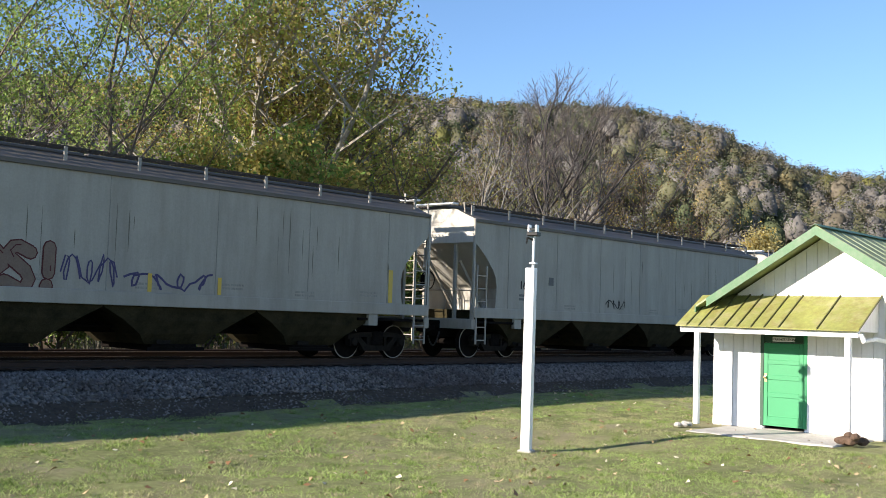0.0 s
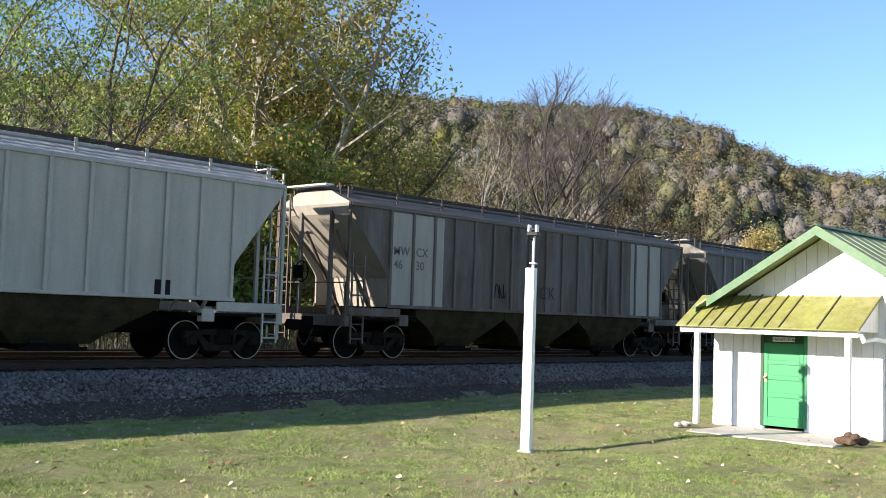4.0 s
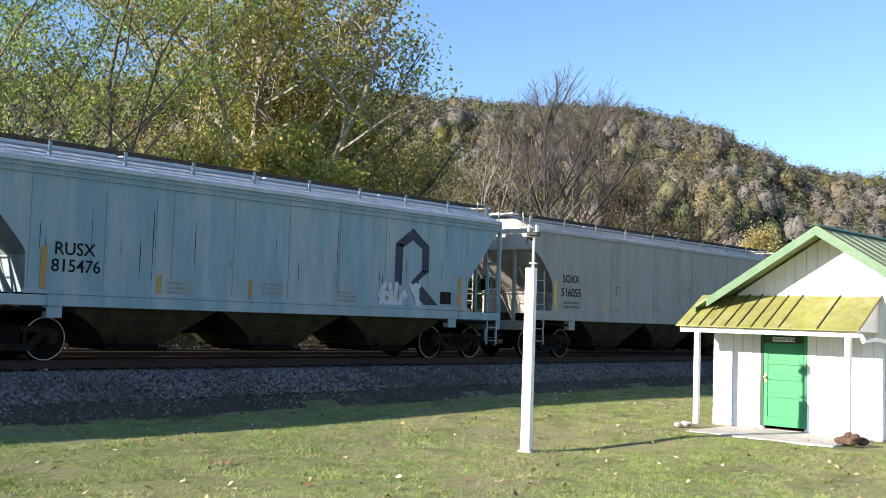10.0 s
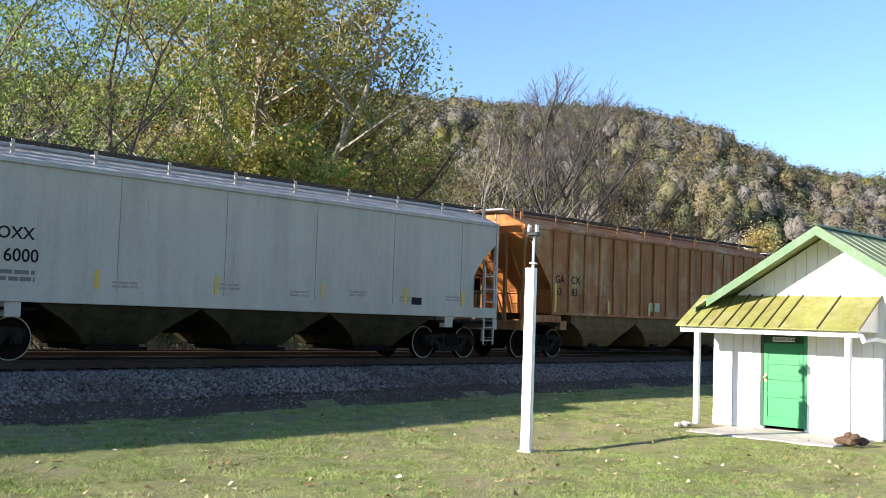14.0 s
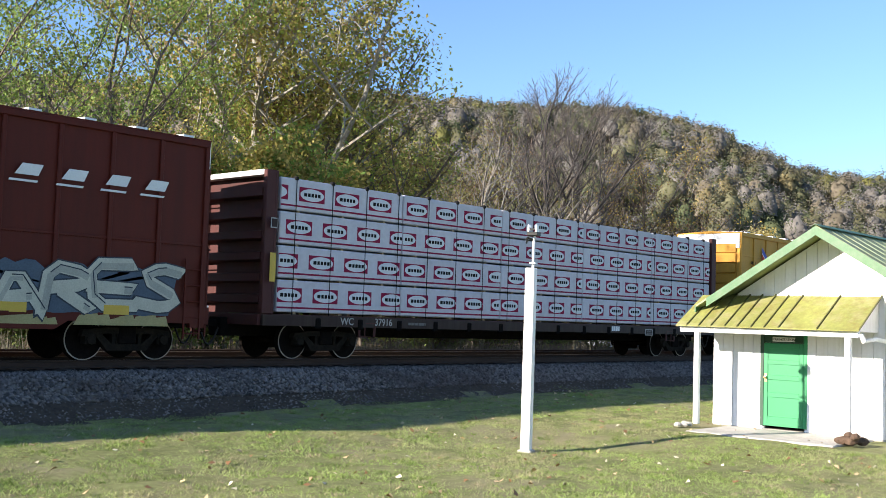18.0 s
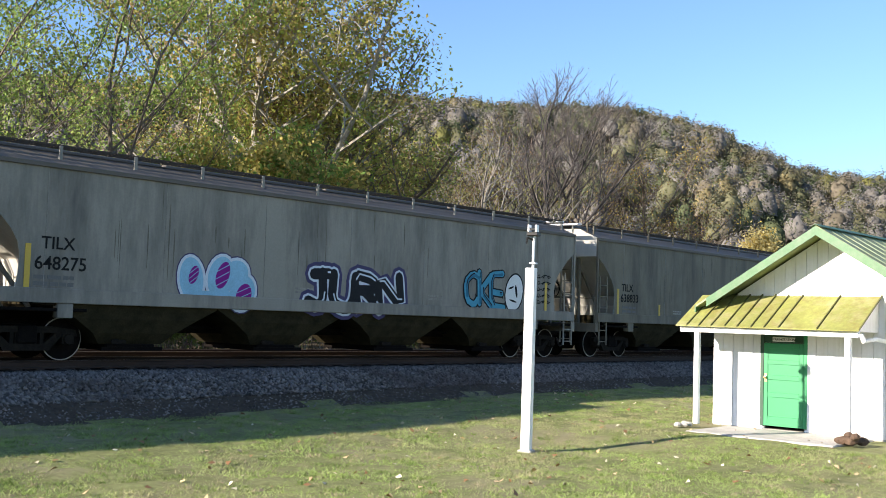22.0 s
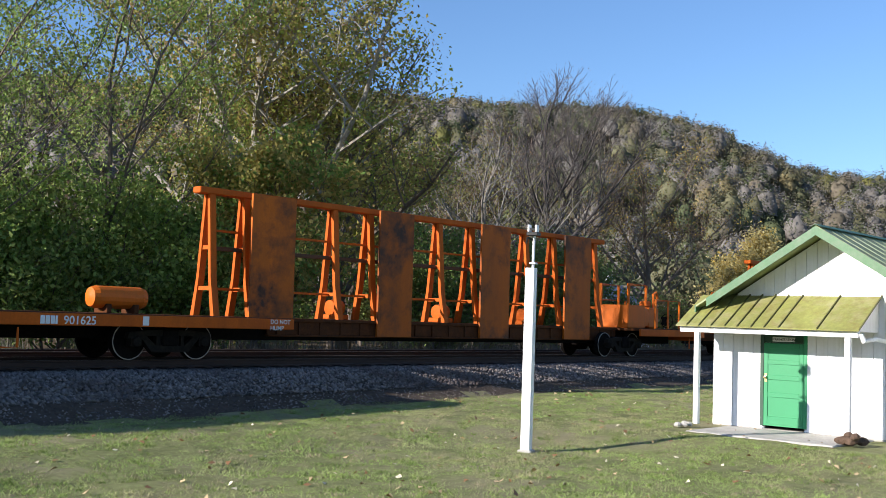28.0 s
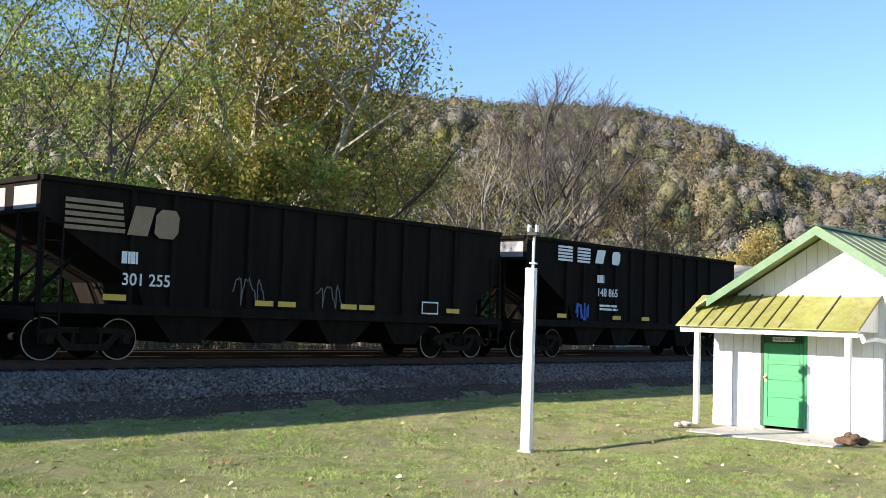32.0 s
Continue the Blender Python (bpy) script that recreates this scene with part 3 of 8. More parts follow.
def side_frame_mesh(h):
    top, low = h + 0.26, h - 0.16
    b = Build()
    b.prism([(-1.1, h + 0.06), (-1.06, h + 0.2), (-0.55, top), (0.55, top), (1.06, h + 0.2), (1.1, h + 0.06), (0.75, h + 0.1), (0.5, top - 0.13), (-0.5, top - 0.13), (-0.75, h + 0.1)], -0.08, 0.08)
    b.prism([(-0.8, h + 0.12), (-0.62, h + 0.12), (-0.36, low + 0.06), (0.36, low + 0.06), (0.62, h + 0.12), (0.8, h + 0.12), (0.48, low - 0.08), (-0.48, low - 0.08)], -0.08, 0.08)
    for s in (-1, 1):
        b.prism([(s * 0.28, low), (s * 0.36, low), (s * 0.36, top - 0.1), (s * 0.28, top - 0.1)], -0.07, 0.07)
        b.box(s * 0.889 - 0.13, s * 0.889 + 0.13, -0.1, 0.1, h - 0.1, h + 0.12)
        b.lathe([(0.001, -0.15), (0.1, -0.15), (0.12, -0.1), (0.12, 0.1)], 12)
        k = len(b.v) - 48
        for i in range(k, len(b.v)):
            x, y, z = b.v[i]
            b.v[i] = (x + s * 0.889, y, z + h)
    for k in range(4):
        x = -0.2 + 0.13 * k
        b.lathe([(0.055, 0.0), (0.055, 0.27)], 8, axis="z")
        for i in range(len(b.v) - 16, len(b.v)):
            px, py, pz = b.v[i]
            b.v[i] = (px + x, py, pz + low + 0.02)
    return b.mesh("side_frame", TRUCKM)


def add_truck(car, x, r=0.457):
    tr = part("truck", shared(("bolster", r), lambda: Build().bev(-0.22, 0.22, -1.1, 1.1, r - 0.1, r + 0.28, 0.03).mesh("truck", IRON)), None, car, "dark cast-steel four-wheel truck", at=(x, 0, 0))
    for s in (-1, 1):
        part("side_frame", shared(("sf", r), lambda: side_frame_mesh(r)), None, tr, at=pose(0, s * 1.0, 0, 0, 0, 0 if s < 0 else 180))
        ws = part("wheelset", shared(("ws", r), lambda: wheelset_mesh(r)), None, tr, "steel wheels with bright worn rims", at=(s * 0.889, 0, r))
        WHEELS.append((ws, s * 0.889, r))
    return tr


def coupler(car, x, sgn, z=0.86):
    def make():
        b = Build().bev(-0.5, 0.35, -0.08, 0.08, -0.08, 0.08, 0.015)
        b.prism([(0.3, -0.14), (0.62, -0.12), (0.7, 0.0), (0.62, 0.14), (0.3, 0.14)], -0.14, 0.1)
        b.prism([(0.5, -0.1), (0.78, -0.08), (0.78, 0.1), (0.5, 0.1)], 0.06, 0.16)
        return b.mesh("coupler", IRON)
    part("coupler", shared("coupler", make), None, car, at=pose(x, 0, z, 0, 0, 0 if sgn > 0 else 180))
    def hose():
        pts = [(0.1 + 0.5 * t, 0.3, -0.1 - 0.42 * math.sin(math.pi * t * 0.9)) for t in [i / 7 for i in range(8)]]
        return Build().path(pts, 0.025, 6).mesh("air_hose", BLACK)
    part("air_hose", shared("hose", hose), None, car, at=pose(x, 0, z, 0, 0, 0 if sgn > 0 else 180))


def ladder_mesh(w, z0, z1, step=0.38, r=0.018):
    b = Build()
    for x in (0, w):
        b.box(x - 0.02, x + 0.02, -0.02, 0.02, z0, z1)
    z = z0 + 0.12
    while z < z1:
        b.tube((0, 0, z), (w, 0, z), r, n=6)
        z += step
    return b


def brake_wheel(car, m, material=IRON):
    def make():
        b = Build()
        n = 14
        for i in range(n):
            a, c = 2 * math.pi * i / n, 2 * math.pi * (i + 1) / n
            b.tube((0, 0.28 * math.cos(a), 0.28 * math.sin(a)), (0, 0.28 * math.cos(c), 0.28 * math.sin(c)), 0.016, n=5)
        for i in range(5):
            a = 2 * math.pi * i / 5
            b.tube((0, 0, 0), (0, 0.28 * math.cos(a), 0.28 * math.sin(a)), 0.012, n=4)
        b.bev(0.02, 0.2, -0.13, 0.13, -0.2, 0.16, 0.02)
        return b
    part("brake_wheel", shared(("bw", material.name), lambda: make().mesh("brake_wheel", material)), None, car, at=m)


def lettering(car, text, x, z, size, material=OFFWHITE, bold=0.004, y=None, name="lettering", stretch=1.0, centred=False, spread=1.0, slant=0.0):
    """Painted words on the near side, from x rightwards on the line z; each word is a part."""
    y = SIDE_Y[0] - 0.004 if y is None else y
    reach = lambda me: max((v.co.x for v in me.vertices), default=0.0)
    for i, row in enumerate(text.split("\n")):
        words = row.split()
        spans, sofar = [], ""
        for word in words:
            sofar = sofar + ("" if not sofar else " ") + word
            me = glyphs(word, size, bold, spread)
            spans.append((me, reach(glyphs(sofar, size, bold, spread)) - reach(me)))
        wide = spans[-1][1] + reach(spans[-1][0])
        for me, dx in spans:
            me.materials.clear()
            me.materials.append(material)
            at = Matrix.Translation((x + (dx - (wide / 2 if centred else 0)) * stretch, y, z - i * size * 1.38)) @ Euler((radians(90), 0, 0)).to_matrix().to_4x4() @ Matrix(((stretch, slant, 0, 0), (0, 1, 0, 0), (0, 0, 1, 0), (0, 0, 0, 1)))
            part(name, me, None, car, at=at)


def bars(car, x, z, w, h, lines, material=OFFWHITE, y=None, seed=0, name="small_print"):
    """Writing too small to read, as plain bars."""
    y = SIDE_Y[0] - 0.003 if y is None else y
    g = random.Random(seed * 7 + int(x * 10) + lines)
    b = Build()
    for i in range(lines):
        zz = z - i * h * 1.7
        a = x
        while a < x + w:
            l = min(g.uniform(0.15, 0.4) * w, x + w - a)
            b.box(a, a + l * 0.86, y - 0.002, y + 0.002, zz, zz + h)
            a += l
    return tagged(part(name, b, material, car), kind="stuff")


def plate(car, x0, x1, z0, z1, material, y=None, name="panel_mark", label=""):
    y = SIDE_Y[0] - 0.004 if y is None else y - (-HW) + SIDE_Y[0] if abs(y + HW) < 0.03 else y
    return part(name, Build().box(x0, x1, y - 0.003, y + 0.003, z0, z1), material, car, label)


def stripe(car, x, z, w, h, y=None):
    y = SIDE_Y[0] - 0.006 if y is None else y
    return part("reflector", shared(("refl", w, h), lambda: Build().box(0, w, -0.004, 0.004, 0, h).mesh("reflector", YELLOW)), None, car, at=(x, y, z))


STROKES = {"W": "09 20 47 70 99", "A": "00 49 90/23 73", "L": "09 00 90", "K": "00 09/99 04 90", "R": "00 09 88 85 04/34 90", "J": "29 99/69 62 30 02", "U": "09 02 30 60 92 99", "N": "00 09 90 99",
           "E": "99 09 00 90/04 84", "S": "98 49 07 93 60 01", "T": "09 99/49 40", "B": "00 09 88 75 14 93 80 00", "C": "98 49 06 11 60 92", "I": "49 40", "Y": "09 44 99/44 30", "!": "49 43/40 41", "1": "27 59 50"}


def limbs_of(letter, cx, w, z0, h, g):
    """The bent limbs of one sprayed letter."""
    out = []
    lean, up = g.uniform(-0.12, 0.12), g.uniform(-0.06, 0.06)
    for stroke_ in STROKES[letter].split("/"):
        pts = [(int(q[0]) / 9, int(q[1]) / 9) for q in stroke_.split()]
        pts = [(cx + w * (px - 0.5) * 0.92 + lean * w * pz + g.uniform(-0.08, 0.08) * w, z0 + h * (0.08 + 0.84 * pz + up) + g.uniform(-0.05, 0.05) * h) for px, pz in pts]
        for _ in range(1):
            cut = [pts[0]]
            for (ax, az), (ex, ez) in zip(pts, pts[1:]):
                cut += [(ax * 0.78 + ex * 0.22, az * 0.78 + ez * 0.22), (ax * 0.22 + ex * 0.78, az * 0.22 + ez * 0.78)]
            pts = cut + [pts[-1]]
        out.append(pts)
    return out


def sprayed(car, x0, x1, z0, z1, n, fill, line, seed, shade=None, y=None, label="", body=1.0, word="", halo=None, rim=0.03, tone=None, spiky=False):
    """Spray-painted letter shapes: plump pieces with an outline, highlights and inner strokes."""
    y = SIDE_Y[0] - 0.004 if y is None else y
    g = random.Random(seed)
    b = Build()
    w = (x1 - x0) / n
    h = z1 - z0

    def blob(pts, yy, mi):
        k = len(pts)
        cx, cz = sum(p[0] for p in pts) / k, sum(p[1] for p in pts) / k
        b.add([(cx, yy, cz)] + [(px, yy, pz) for px, pz in pts], [(0, 1 + i, 1 + (i + 1) % k) for i in range(k)], mi)

    def stroke(pts, wd, yy, mi):
        vs = []
        for i, (px, pz) in enumerate(pts):
            (ax, az), (bx, bz) = pts[max(i - 1, 0)], pts[min(i + 1, len(pts) - 1)]
            dx, dz = bx - ax, bz - az
            l = math.hypot(dx, dz) or 1
            nx, nz = -dz / l * wd, dx / l * wd
            vs += [(px + nx, yy - 0.00002 * i, pz + nz), (px - nx, yy - 0.00002 * i, pz - nz)]
        b.add(vs, [(2 * i, 2 * i + 1, 2 * i + 3, 2 * i + 2) for i in range(len(pts) - 1)], mi)

    def tip(limb, m, r):
        """The end of a limb: rounded, or cut to a slanted point."""
        (px, pz), (qx, qz) = (limb[0], limb[1]) if m == 0 else (limb[-1], limb[-2])
        if not spiky:
            return [(px + r * math.cos(a), pz + r * math.sin(a)) for a in (0.785 * q for q in range(8))]
        l = math.hypot(px - qx, pz - qz) or 1
        dx, dz = (px - qx) / l * r, (pz - qz) / l * r
        lean = 0.9 if (int(px * 37) + m) % 2 else -0.9
        return [(px - dz, pz + dx), (px - dz * lean + dx * 1.25, pz + dx * lean + dz * 1.25), (px + dz, pz - dx), (px - dx * 0.4, pz - dz * 0.4)]

    if shade:
        pts = []
        m = n * 10
        for i in range(m):
            t = i / m
            if t < 0.5:
                pts.append((x0 + (x1 - x0) * t * 2, z0 + g.uniform(-0.02, 0.05) * h))
            else:
                pts.append((x1 - (x1 - x0) * (t - 0.5) * 2, z1 - g.uniform(0, 0.2) * h))
        blob(pts, y, 2)
    for i in range(n):
        cx = x0 + (i + 0.5) * w
        cz = z0 + h * g.uniform(0.44, 0.54)
        # two or three thick bent limbs make a letter
        limbs = []
        for k in range(g.choice((3, 3, 4))):
            ax, az = cx + w * g.uniform(-0.45, 0.45), z0 + h * g.choice((0.1, 0.5, 0.88))
            mx, mz = cx + w * g.uniform(-0.5, 0.5), z0 + h * g.uniform(0.25, 0.75)
            ex, ez = cx + w * g.uniform(-0.45, 0.45), z0 + h * g.choice((0.1, 0.45, 0.9))
            limb = []
            for s in range(9):
                t = s / 8
                limb.append(((1 - t) ** 2 * ax + 2 * t * (1 - t) * mx + t * t * ex, (1 - t) ** 2 * az + 2 * t * (1 - t) * mz + t * t * ez))
            limbs.append(limb)
        if word:
            limbs = limbs_of(word[i], cx, w, z0, h, g)
        wd = w * 0.15 * body
        lw = max(0.018, rim * h)
        if halo:
            for k, limb in enumerate(limbs):
                stroke(limb, wd + lw * 2.6, y - 0.0012 - (i * 4 + k) * 0.00003, 3)
                for m in (0, 1):
                    blob(tip(limb, m, wd + lw * 2.6), y - 0.00122 - (i * 4 + k) * 0.00003, 3)
        for k, limb in enumerate(limbs):
            off = (i * 4 + k) * 0.0002
            stroke(limb, wd + lw, y - 0.003 - off * 0.5, 1)
            for m in (0, 1):
                blob(tip(limb, m, wd + lw), y - 0.0031 - off * 0.5 - m * 0.00004, 1)
            stroke(limb, wd, y - 0.009 - off, 0)
            for m in (0, 1):
                blob(tip(limb, m, wd), y - 0.0091 - off - m * 0.00004, 0)
        if tone:
            for k, limb in enumerate(limbs):
                cut = limb[len(limb) // 2:] if k % 2 else limb[:len(limb) // 2 + 1]
                stroke([(px + wd * 0.35, pz - wd * 0.3) for px, pz in cut], wd * g.uniform(0.35, 0.6), y - 0.0135 - k * 0.0002 - i * 0.0004, 4)
                ax, az = limb[-1]
                ex, ez = ax + w * g.uniform(-0.25, 0.25), az + h * g.choice((-0.16, 0.16))
                b.add([(ax - wd, y - 0.0026 - i * 0.00004, az), (ax + wd, y - 0.0026 - i * 0.00004, az), (ex, y - 0.0026 - i * 0.00004, ez)], [(0, 1, 2)], 1)
        if body > 0.5:
            for k, limb in enumerate(limbs[:2]):
                stroke([(px + wd * 0.3, pz + wd * 0.3) for px, pz in limb[2:6]], lw * 0.4, y - 0.0165 - k * 0.0003 - i * 0.0006, 1)
    return part("graffiti", b, [fill, line, shade or line, halo or line, tone or fill], car, label)


def ribbon(b, pts, wd, y, mi=0):
    """A flat painted line along the points."""
    vs = []
    for i, (px, pz) in enumerate(pts):
        (ax, az), (ex, ez) = pts[max(i - 1, 0)], pts[min(i + 1, len(pts) - 1)]
        l = math.hypot(ex - ax, ez - az) or 1
        nx, nz = -(ez - az) / l * wd, (ex - ax) / l * wd
        vs += [(px + nx, y - 0.00004 * i, pz + nz), (px - nx, y - 0.00004 * i, pz - nz)]
    b.add(vs, [(2 * i, 2 * i + 1, 2 * i + 3, 2 * i + 2) for i in range(len(pts) - 1)], mi)


def scrawl(car, x0, x1, z0, z1, material, seed, wd=0.018, n=26, y=None, loops=3.5):
    """A one-line sprayed tag."""
    y = SIDE_Y[0] - 0.006 if y is None else y
    g = random.Random(seed)
    pts = []
    for i in range(n * 2):
        t = i / (n * 2 - 1)
        pts.append((x0 + (x1 - x0) * (t + 0.09 * math.sin(t * loops * 6.28 * 1.0)), z0 + (z1 - z0) * (0.5 + 0.45 * math.sin(t * loops * 6.28 * 1.31 + g.uniform(-0.35, 0.35)) * g.uniform(0.6, 1.05))))
    b = Build()
    ribbon(b, pts, wd, y)
    return part("graffiti", b, material, car)


def new_car(name, label, left, right, category="freight car"):
    c = thing(name, label, category, ((left + right) / 2, TRACK, 0), group="cars of the freight train")
    CARS.append((c, (left + right) / 2))
    return c, right - left


# ================= covered hoppers =================
SEAM = mat("seam_grime", (0.28, 0.26, 0.23), 0.9, var=0.4, scale=3, spec=0.1)


# Lighter grey for the ends: sunlight on them is put into the colour.
ENDP = paint("sunlit_grey_end_tint", (0.5, 0.475, 0.42), (0.2, 0.17, 0.13), 0.3, 2.0)
GREYS = ("pale_grey_car_paint", "dull_grey_car_paint", "sooty_grey_car_paint", "off_white_car_paint")


def covered_hopper(left, right, label, skin, roofm, under, style="curve", eave=4.08, bays=3, ribs=0, rib_mat=None, truck_in=1.52, round_top=False, endm=None):
    car, L = new_car("covered_hopper", label, left, right)
    SIDE_Y[0] = -HW + 0.018
    h = L / 2
    if style == "curve":
        ins = [(1.42, 1.0), (1.8, 1.06), (2.13, 1.08), (2.4, 1.02), (2.65, 0.87), (2.9, 0.64), (3.1, 0.43), (3.28, 0.2), (3.42, 0.0)]
        end = [(1.42, 2.0), (1.95, 1.98), (2.13, 1.85), (3.28, 0.3), (3.42, 0.0)]
    else:
        ins = [(1.42, 1.45), (2.2, 1.43), (2.34, 1.36), (eave - 0.3, 0.08), (eave - 0.12, 0.0)]
        end = [(1.42, 2.1), (1.95, 2.08), (2.2, 1.9), (eave - 0.35, 0.2), (eave - 0.12, 0.0)]
    inset = lambda z: float(np.interp(z, [a for a, b_ in ins], [b_ for a, b_ in ins]))
    endin = lambda z: float(np.interp(z, [a for a, b_ in end], [b_ for a, b_ in end]))
    zs = [a for a, b_ in ins if a < eave - 0.3]
    prof = [(z, HW - 0.02) for z in zs] + [(eave - 0.28, HW - 0.02)]
    if round_top:
        prof += [(eave - 0.2, HW - 0.02), (eave - 0.02, HW - 0.05), (eave + 0.12, HW - 0.13), (eave + 0.24, HW - 0.27), (eave + 0.33, HW - 0.48), (eave + 0.38, 0.7), (eave + 0.4, 0.0)]
    else:
        prof += [(eave - 0.03, HW - 0.02), (eave + 0.0, HW - 0.03), (eave + 0.16, HW - 0.42), (eave + 0.32, 0.72), (eave + 0.36, 0.0)]
    roof_from = len(zs) + 1 if not round_top else len(prof) - 4
    b = Build()
    for i in range(len(prof) - 1):
        (z0, w0), (z1, w1) = prof[i], prof[i + 1]
        mi = 1 if i >= roof_from else 0
        x0, x1 = h - inset(z0), h - inset(z1)
        for s in (-1, 1):
            b.add([(-x0, s * w0, z0), (x0, s * w0, z0), (x1, s * w1, z1), (-x1, s * w1, z1)], [(0, 1, 2, 3)], mi)
        x0, x1 = h - endin(z0), h - endin(z1)
        for s in (-1, 1):
            b.add([(s * x0, -w0, z0), (s * x0, w0, z0), (s * x1, w1, z1), (s * x1, -w1, z1)], [(0, 1, 2, 3)], 2)
        for s in (-1, 1):
            # inner faces of the overhanging side sheets
            for e_ in (-1, 1):
                b.add([(e_ * (h - inset(z0)), s * (w0 - 0.03), z0), (e_ * (h - endin(z0)), s * (w0 - 0.03), z0), (e_ * (h - endin(z1)), s * (w1 - 0.03), z1), (e_ * (h - inset(z1)), s * (w1 - 0.03), z1)], [(0, 1, 2, 3)], 2)
                b.add([(e_ * (h - inset(z0)), s * w0, z0), (e_ * (h - inset(z0)), s * (w0 - 0.03), z0), (e_ * (h - inset(z1)), s * (w1 - 0.03), z1), (e_ * (h - inset(z1)), s * w1, z1)], [(0, 1, 2, 3)], 2)
    z0, w0 = prof[0]
    x0 = h - endin(z0)
    b.add([(-x0, -w0, z0), (x0, -w0, z0), (x0, w0, z0), (-x0, w0, z0)], [(0, 1, 2, 3)], 0)
    part("body", b, [skin, roofm, endm or (ENDP if skin.name in GREYS else skin)], car)
    # eave rail and side sill
    for s in (-1, 1):
        part("eave_rail", Build().bev(-h, h, s * HW - 0.03, s * HW + 0.03, eave - 0.1, eave + 0.0, 0.01), roofm if not round_top else skin, car)
        if style == "curve":
            part("side_sill", Build().bev(-h, h, s * HW - 0.04, s * HW + 0.03, 1.2, 1.5, 0.012), skin, car)
        else:
            part("side_sill", Build().bev(-h + 1.4, h - 1.4, s * HW - 0.04, s * HW + 0.03, 1.38, 1.47, 0.012), skin, car)
            if not ribs and not round_top:
                part("side_skirt", Build().bev(-h + 1.91, h - 1.91, s * HW - 0.05, s * HW + 0.012, 1.14, 1.375, 0.01), skin, car)
                for zz_ in (eave - 0.32, eave - 0.2):
                    part("eave_moulding", Build().bev(-h + 0.1, h - 0.1, s * HW - 0.02, s * HW + 0.012, zz_, zz_ + 0.035, 0.008), skin, car)
            for e_ in (-1, 1):
                part("side_sill", Build().bev(min(e_ * h, e_ * (h - 1.9)), max(e_ * h, e_ * (h - 1.9)), s * HW - 0.06, s * HW + 0.02, 1.14, 1.36, 0.012), skin, car)
    # roof walk with brackets
    n = int(L / 1.75)
    for s in (-1, 1):
        rw = Build()
        for k in range(4):
            y0 = s * (0.62 + 0.14 * k)
            rw.box(-h + 0.15, h - 0.15, y0 - 0.018, y0 + 0.018, eave + 0.43, eave + 0.46)
        for k in range(int(L / 0.45)):
            x = -h + 0.2 + k * 0.45
            rw.box(x, x + 0.03, s * 0.84 - 0.24, s * 0.84 + 0.24, eave + 0.435, eave + 0.455)
        part("roof_walk", rw, WALKG, car, "steel grating walkway")
        for k in range(n + 1):
            x = -h + 0.25 + (L - 0.5) * k / n
            part("walk_bracket", shared(("wb", round(eave, 2), s, skin.name), lambda: Build().bev(-0.04, 0.04, s * 1.1 - 0.02, s * 1.1 + 0.02, eave + 0.1, eave + 0.43, 0.008).mesh("walk_bracket", skin)), None, car, at=(x, 0, 0))
    for k in range(4):
        x = -h + L * (k + 0.5) / 4
        part("hatch_cover", shared(("hatch", round(eave, 2), roofm.name, round(L / 4, 1)), lambda: Build().bev(-L / 8 + 0.03, L / 8 - 0.03, -0.34, 0.34, eave + 0.37, eave + 0.47, 0.03).mesh("hatch_cover", roofm)), None, car, at=(x, 0, 0))
    if style == "curve":
        ns = 7 if L > 18 else 6
        sm_me = shared(("seam", round(eave, 2)), lambda: Build().box(-0.006, 0.006, -HW + 0.012, -HW + 0.021, 1.5, eave - 0.1).mesh("panel_seam", SEAM))
        for k in range(ns):
            part("panel_seam", sm_me, None, car, at=(-h + 1.6 + (L - 3.2) * k / (ns - 1), 0, 0))
        for k, fx in enumerate((-0.5, -0.18, 0.07, 0.3, 0.52, 0.74)):
            bars(car, fx * h, 1.74 if k % 2 else 1.66, 0.62, 0.05, 2, SEAM, seed=k)
    elif not ribs and not round_top:
        sm_me = shared(("seam", round(eave, 2)), lambda: Build().box(-0.009, 0.009, -HW + 0.012, -HW + 0.021, 1.5, eave - 0.1).mesh("panel_seam", SEAM))
        for k in range(9):
            part("panel_seam", sm_me, None, car, at=(-h + 1.5 + (L - 3.0) * k / 8, 0, 0))
        for k, fx in enumerate((-0.42, -0.1, 0.2, 0.7)):
            bars(car, fx * h, 1.8 if k % 2 else 1.7, 0.7, 0.06, 3, SEAM, seed=k)
    # hopper bays
    # bay colours hold the shade under the car as well as grime
    bw_ = 4.05 if bays == 4 else 3.9 if bays == 3 else 4.6
    for k in range(bays):
        x = bw_ * (k - (bays - 1) / 2)
        def make():
            q = Build()
            hb = bw_ / 2
            ring = lambda fx, w_, z_: [(-hb * fx, -w_, z_), (hb * fx, -w_, z_), (hb * fx, w_, z_), (-hb * fx, w_, z_)]
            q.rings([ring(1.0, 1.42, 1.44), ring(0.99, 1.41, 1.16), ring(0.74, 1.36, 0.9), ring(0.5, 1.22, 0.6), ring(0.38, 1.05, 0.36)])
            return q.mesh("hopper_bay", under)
        bay = part("hopper_bay", shared(("bay", under.name, round(bw_, 2)), make), None, car, "sloping discharge hopper darkened by grime and painted-in shade", at=(x, 0, 0))
        part("outlet_gate", shared("gate", lambda: Build().bev(-0.6, 0.6, -1.08, 1.08, 0.22, 0.37, 0.02).box(-0.75, 0.75, -1.16, -1.09, 0.22, 0.3).mesh("outlet_gate", IRON)), None, bay)
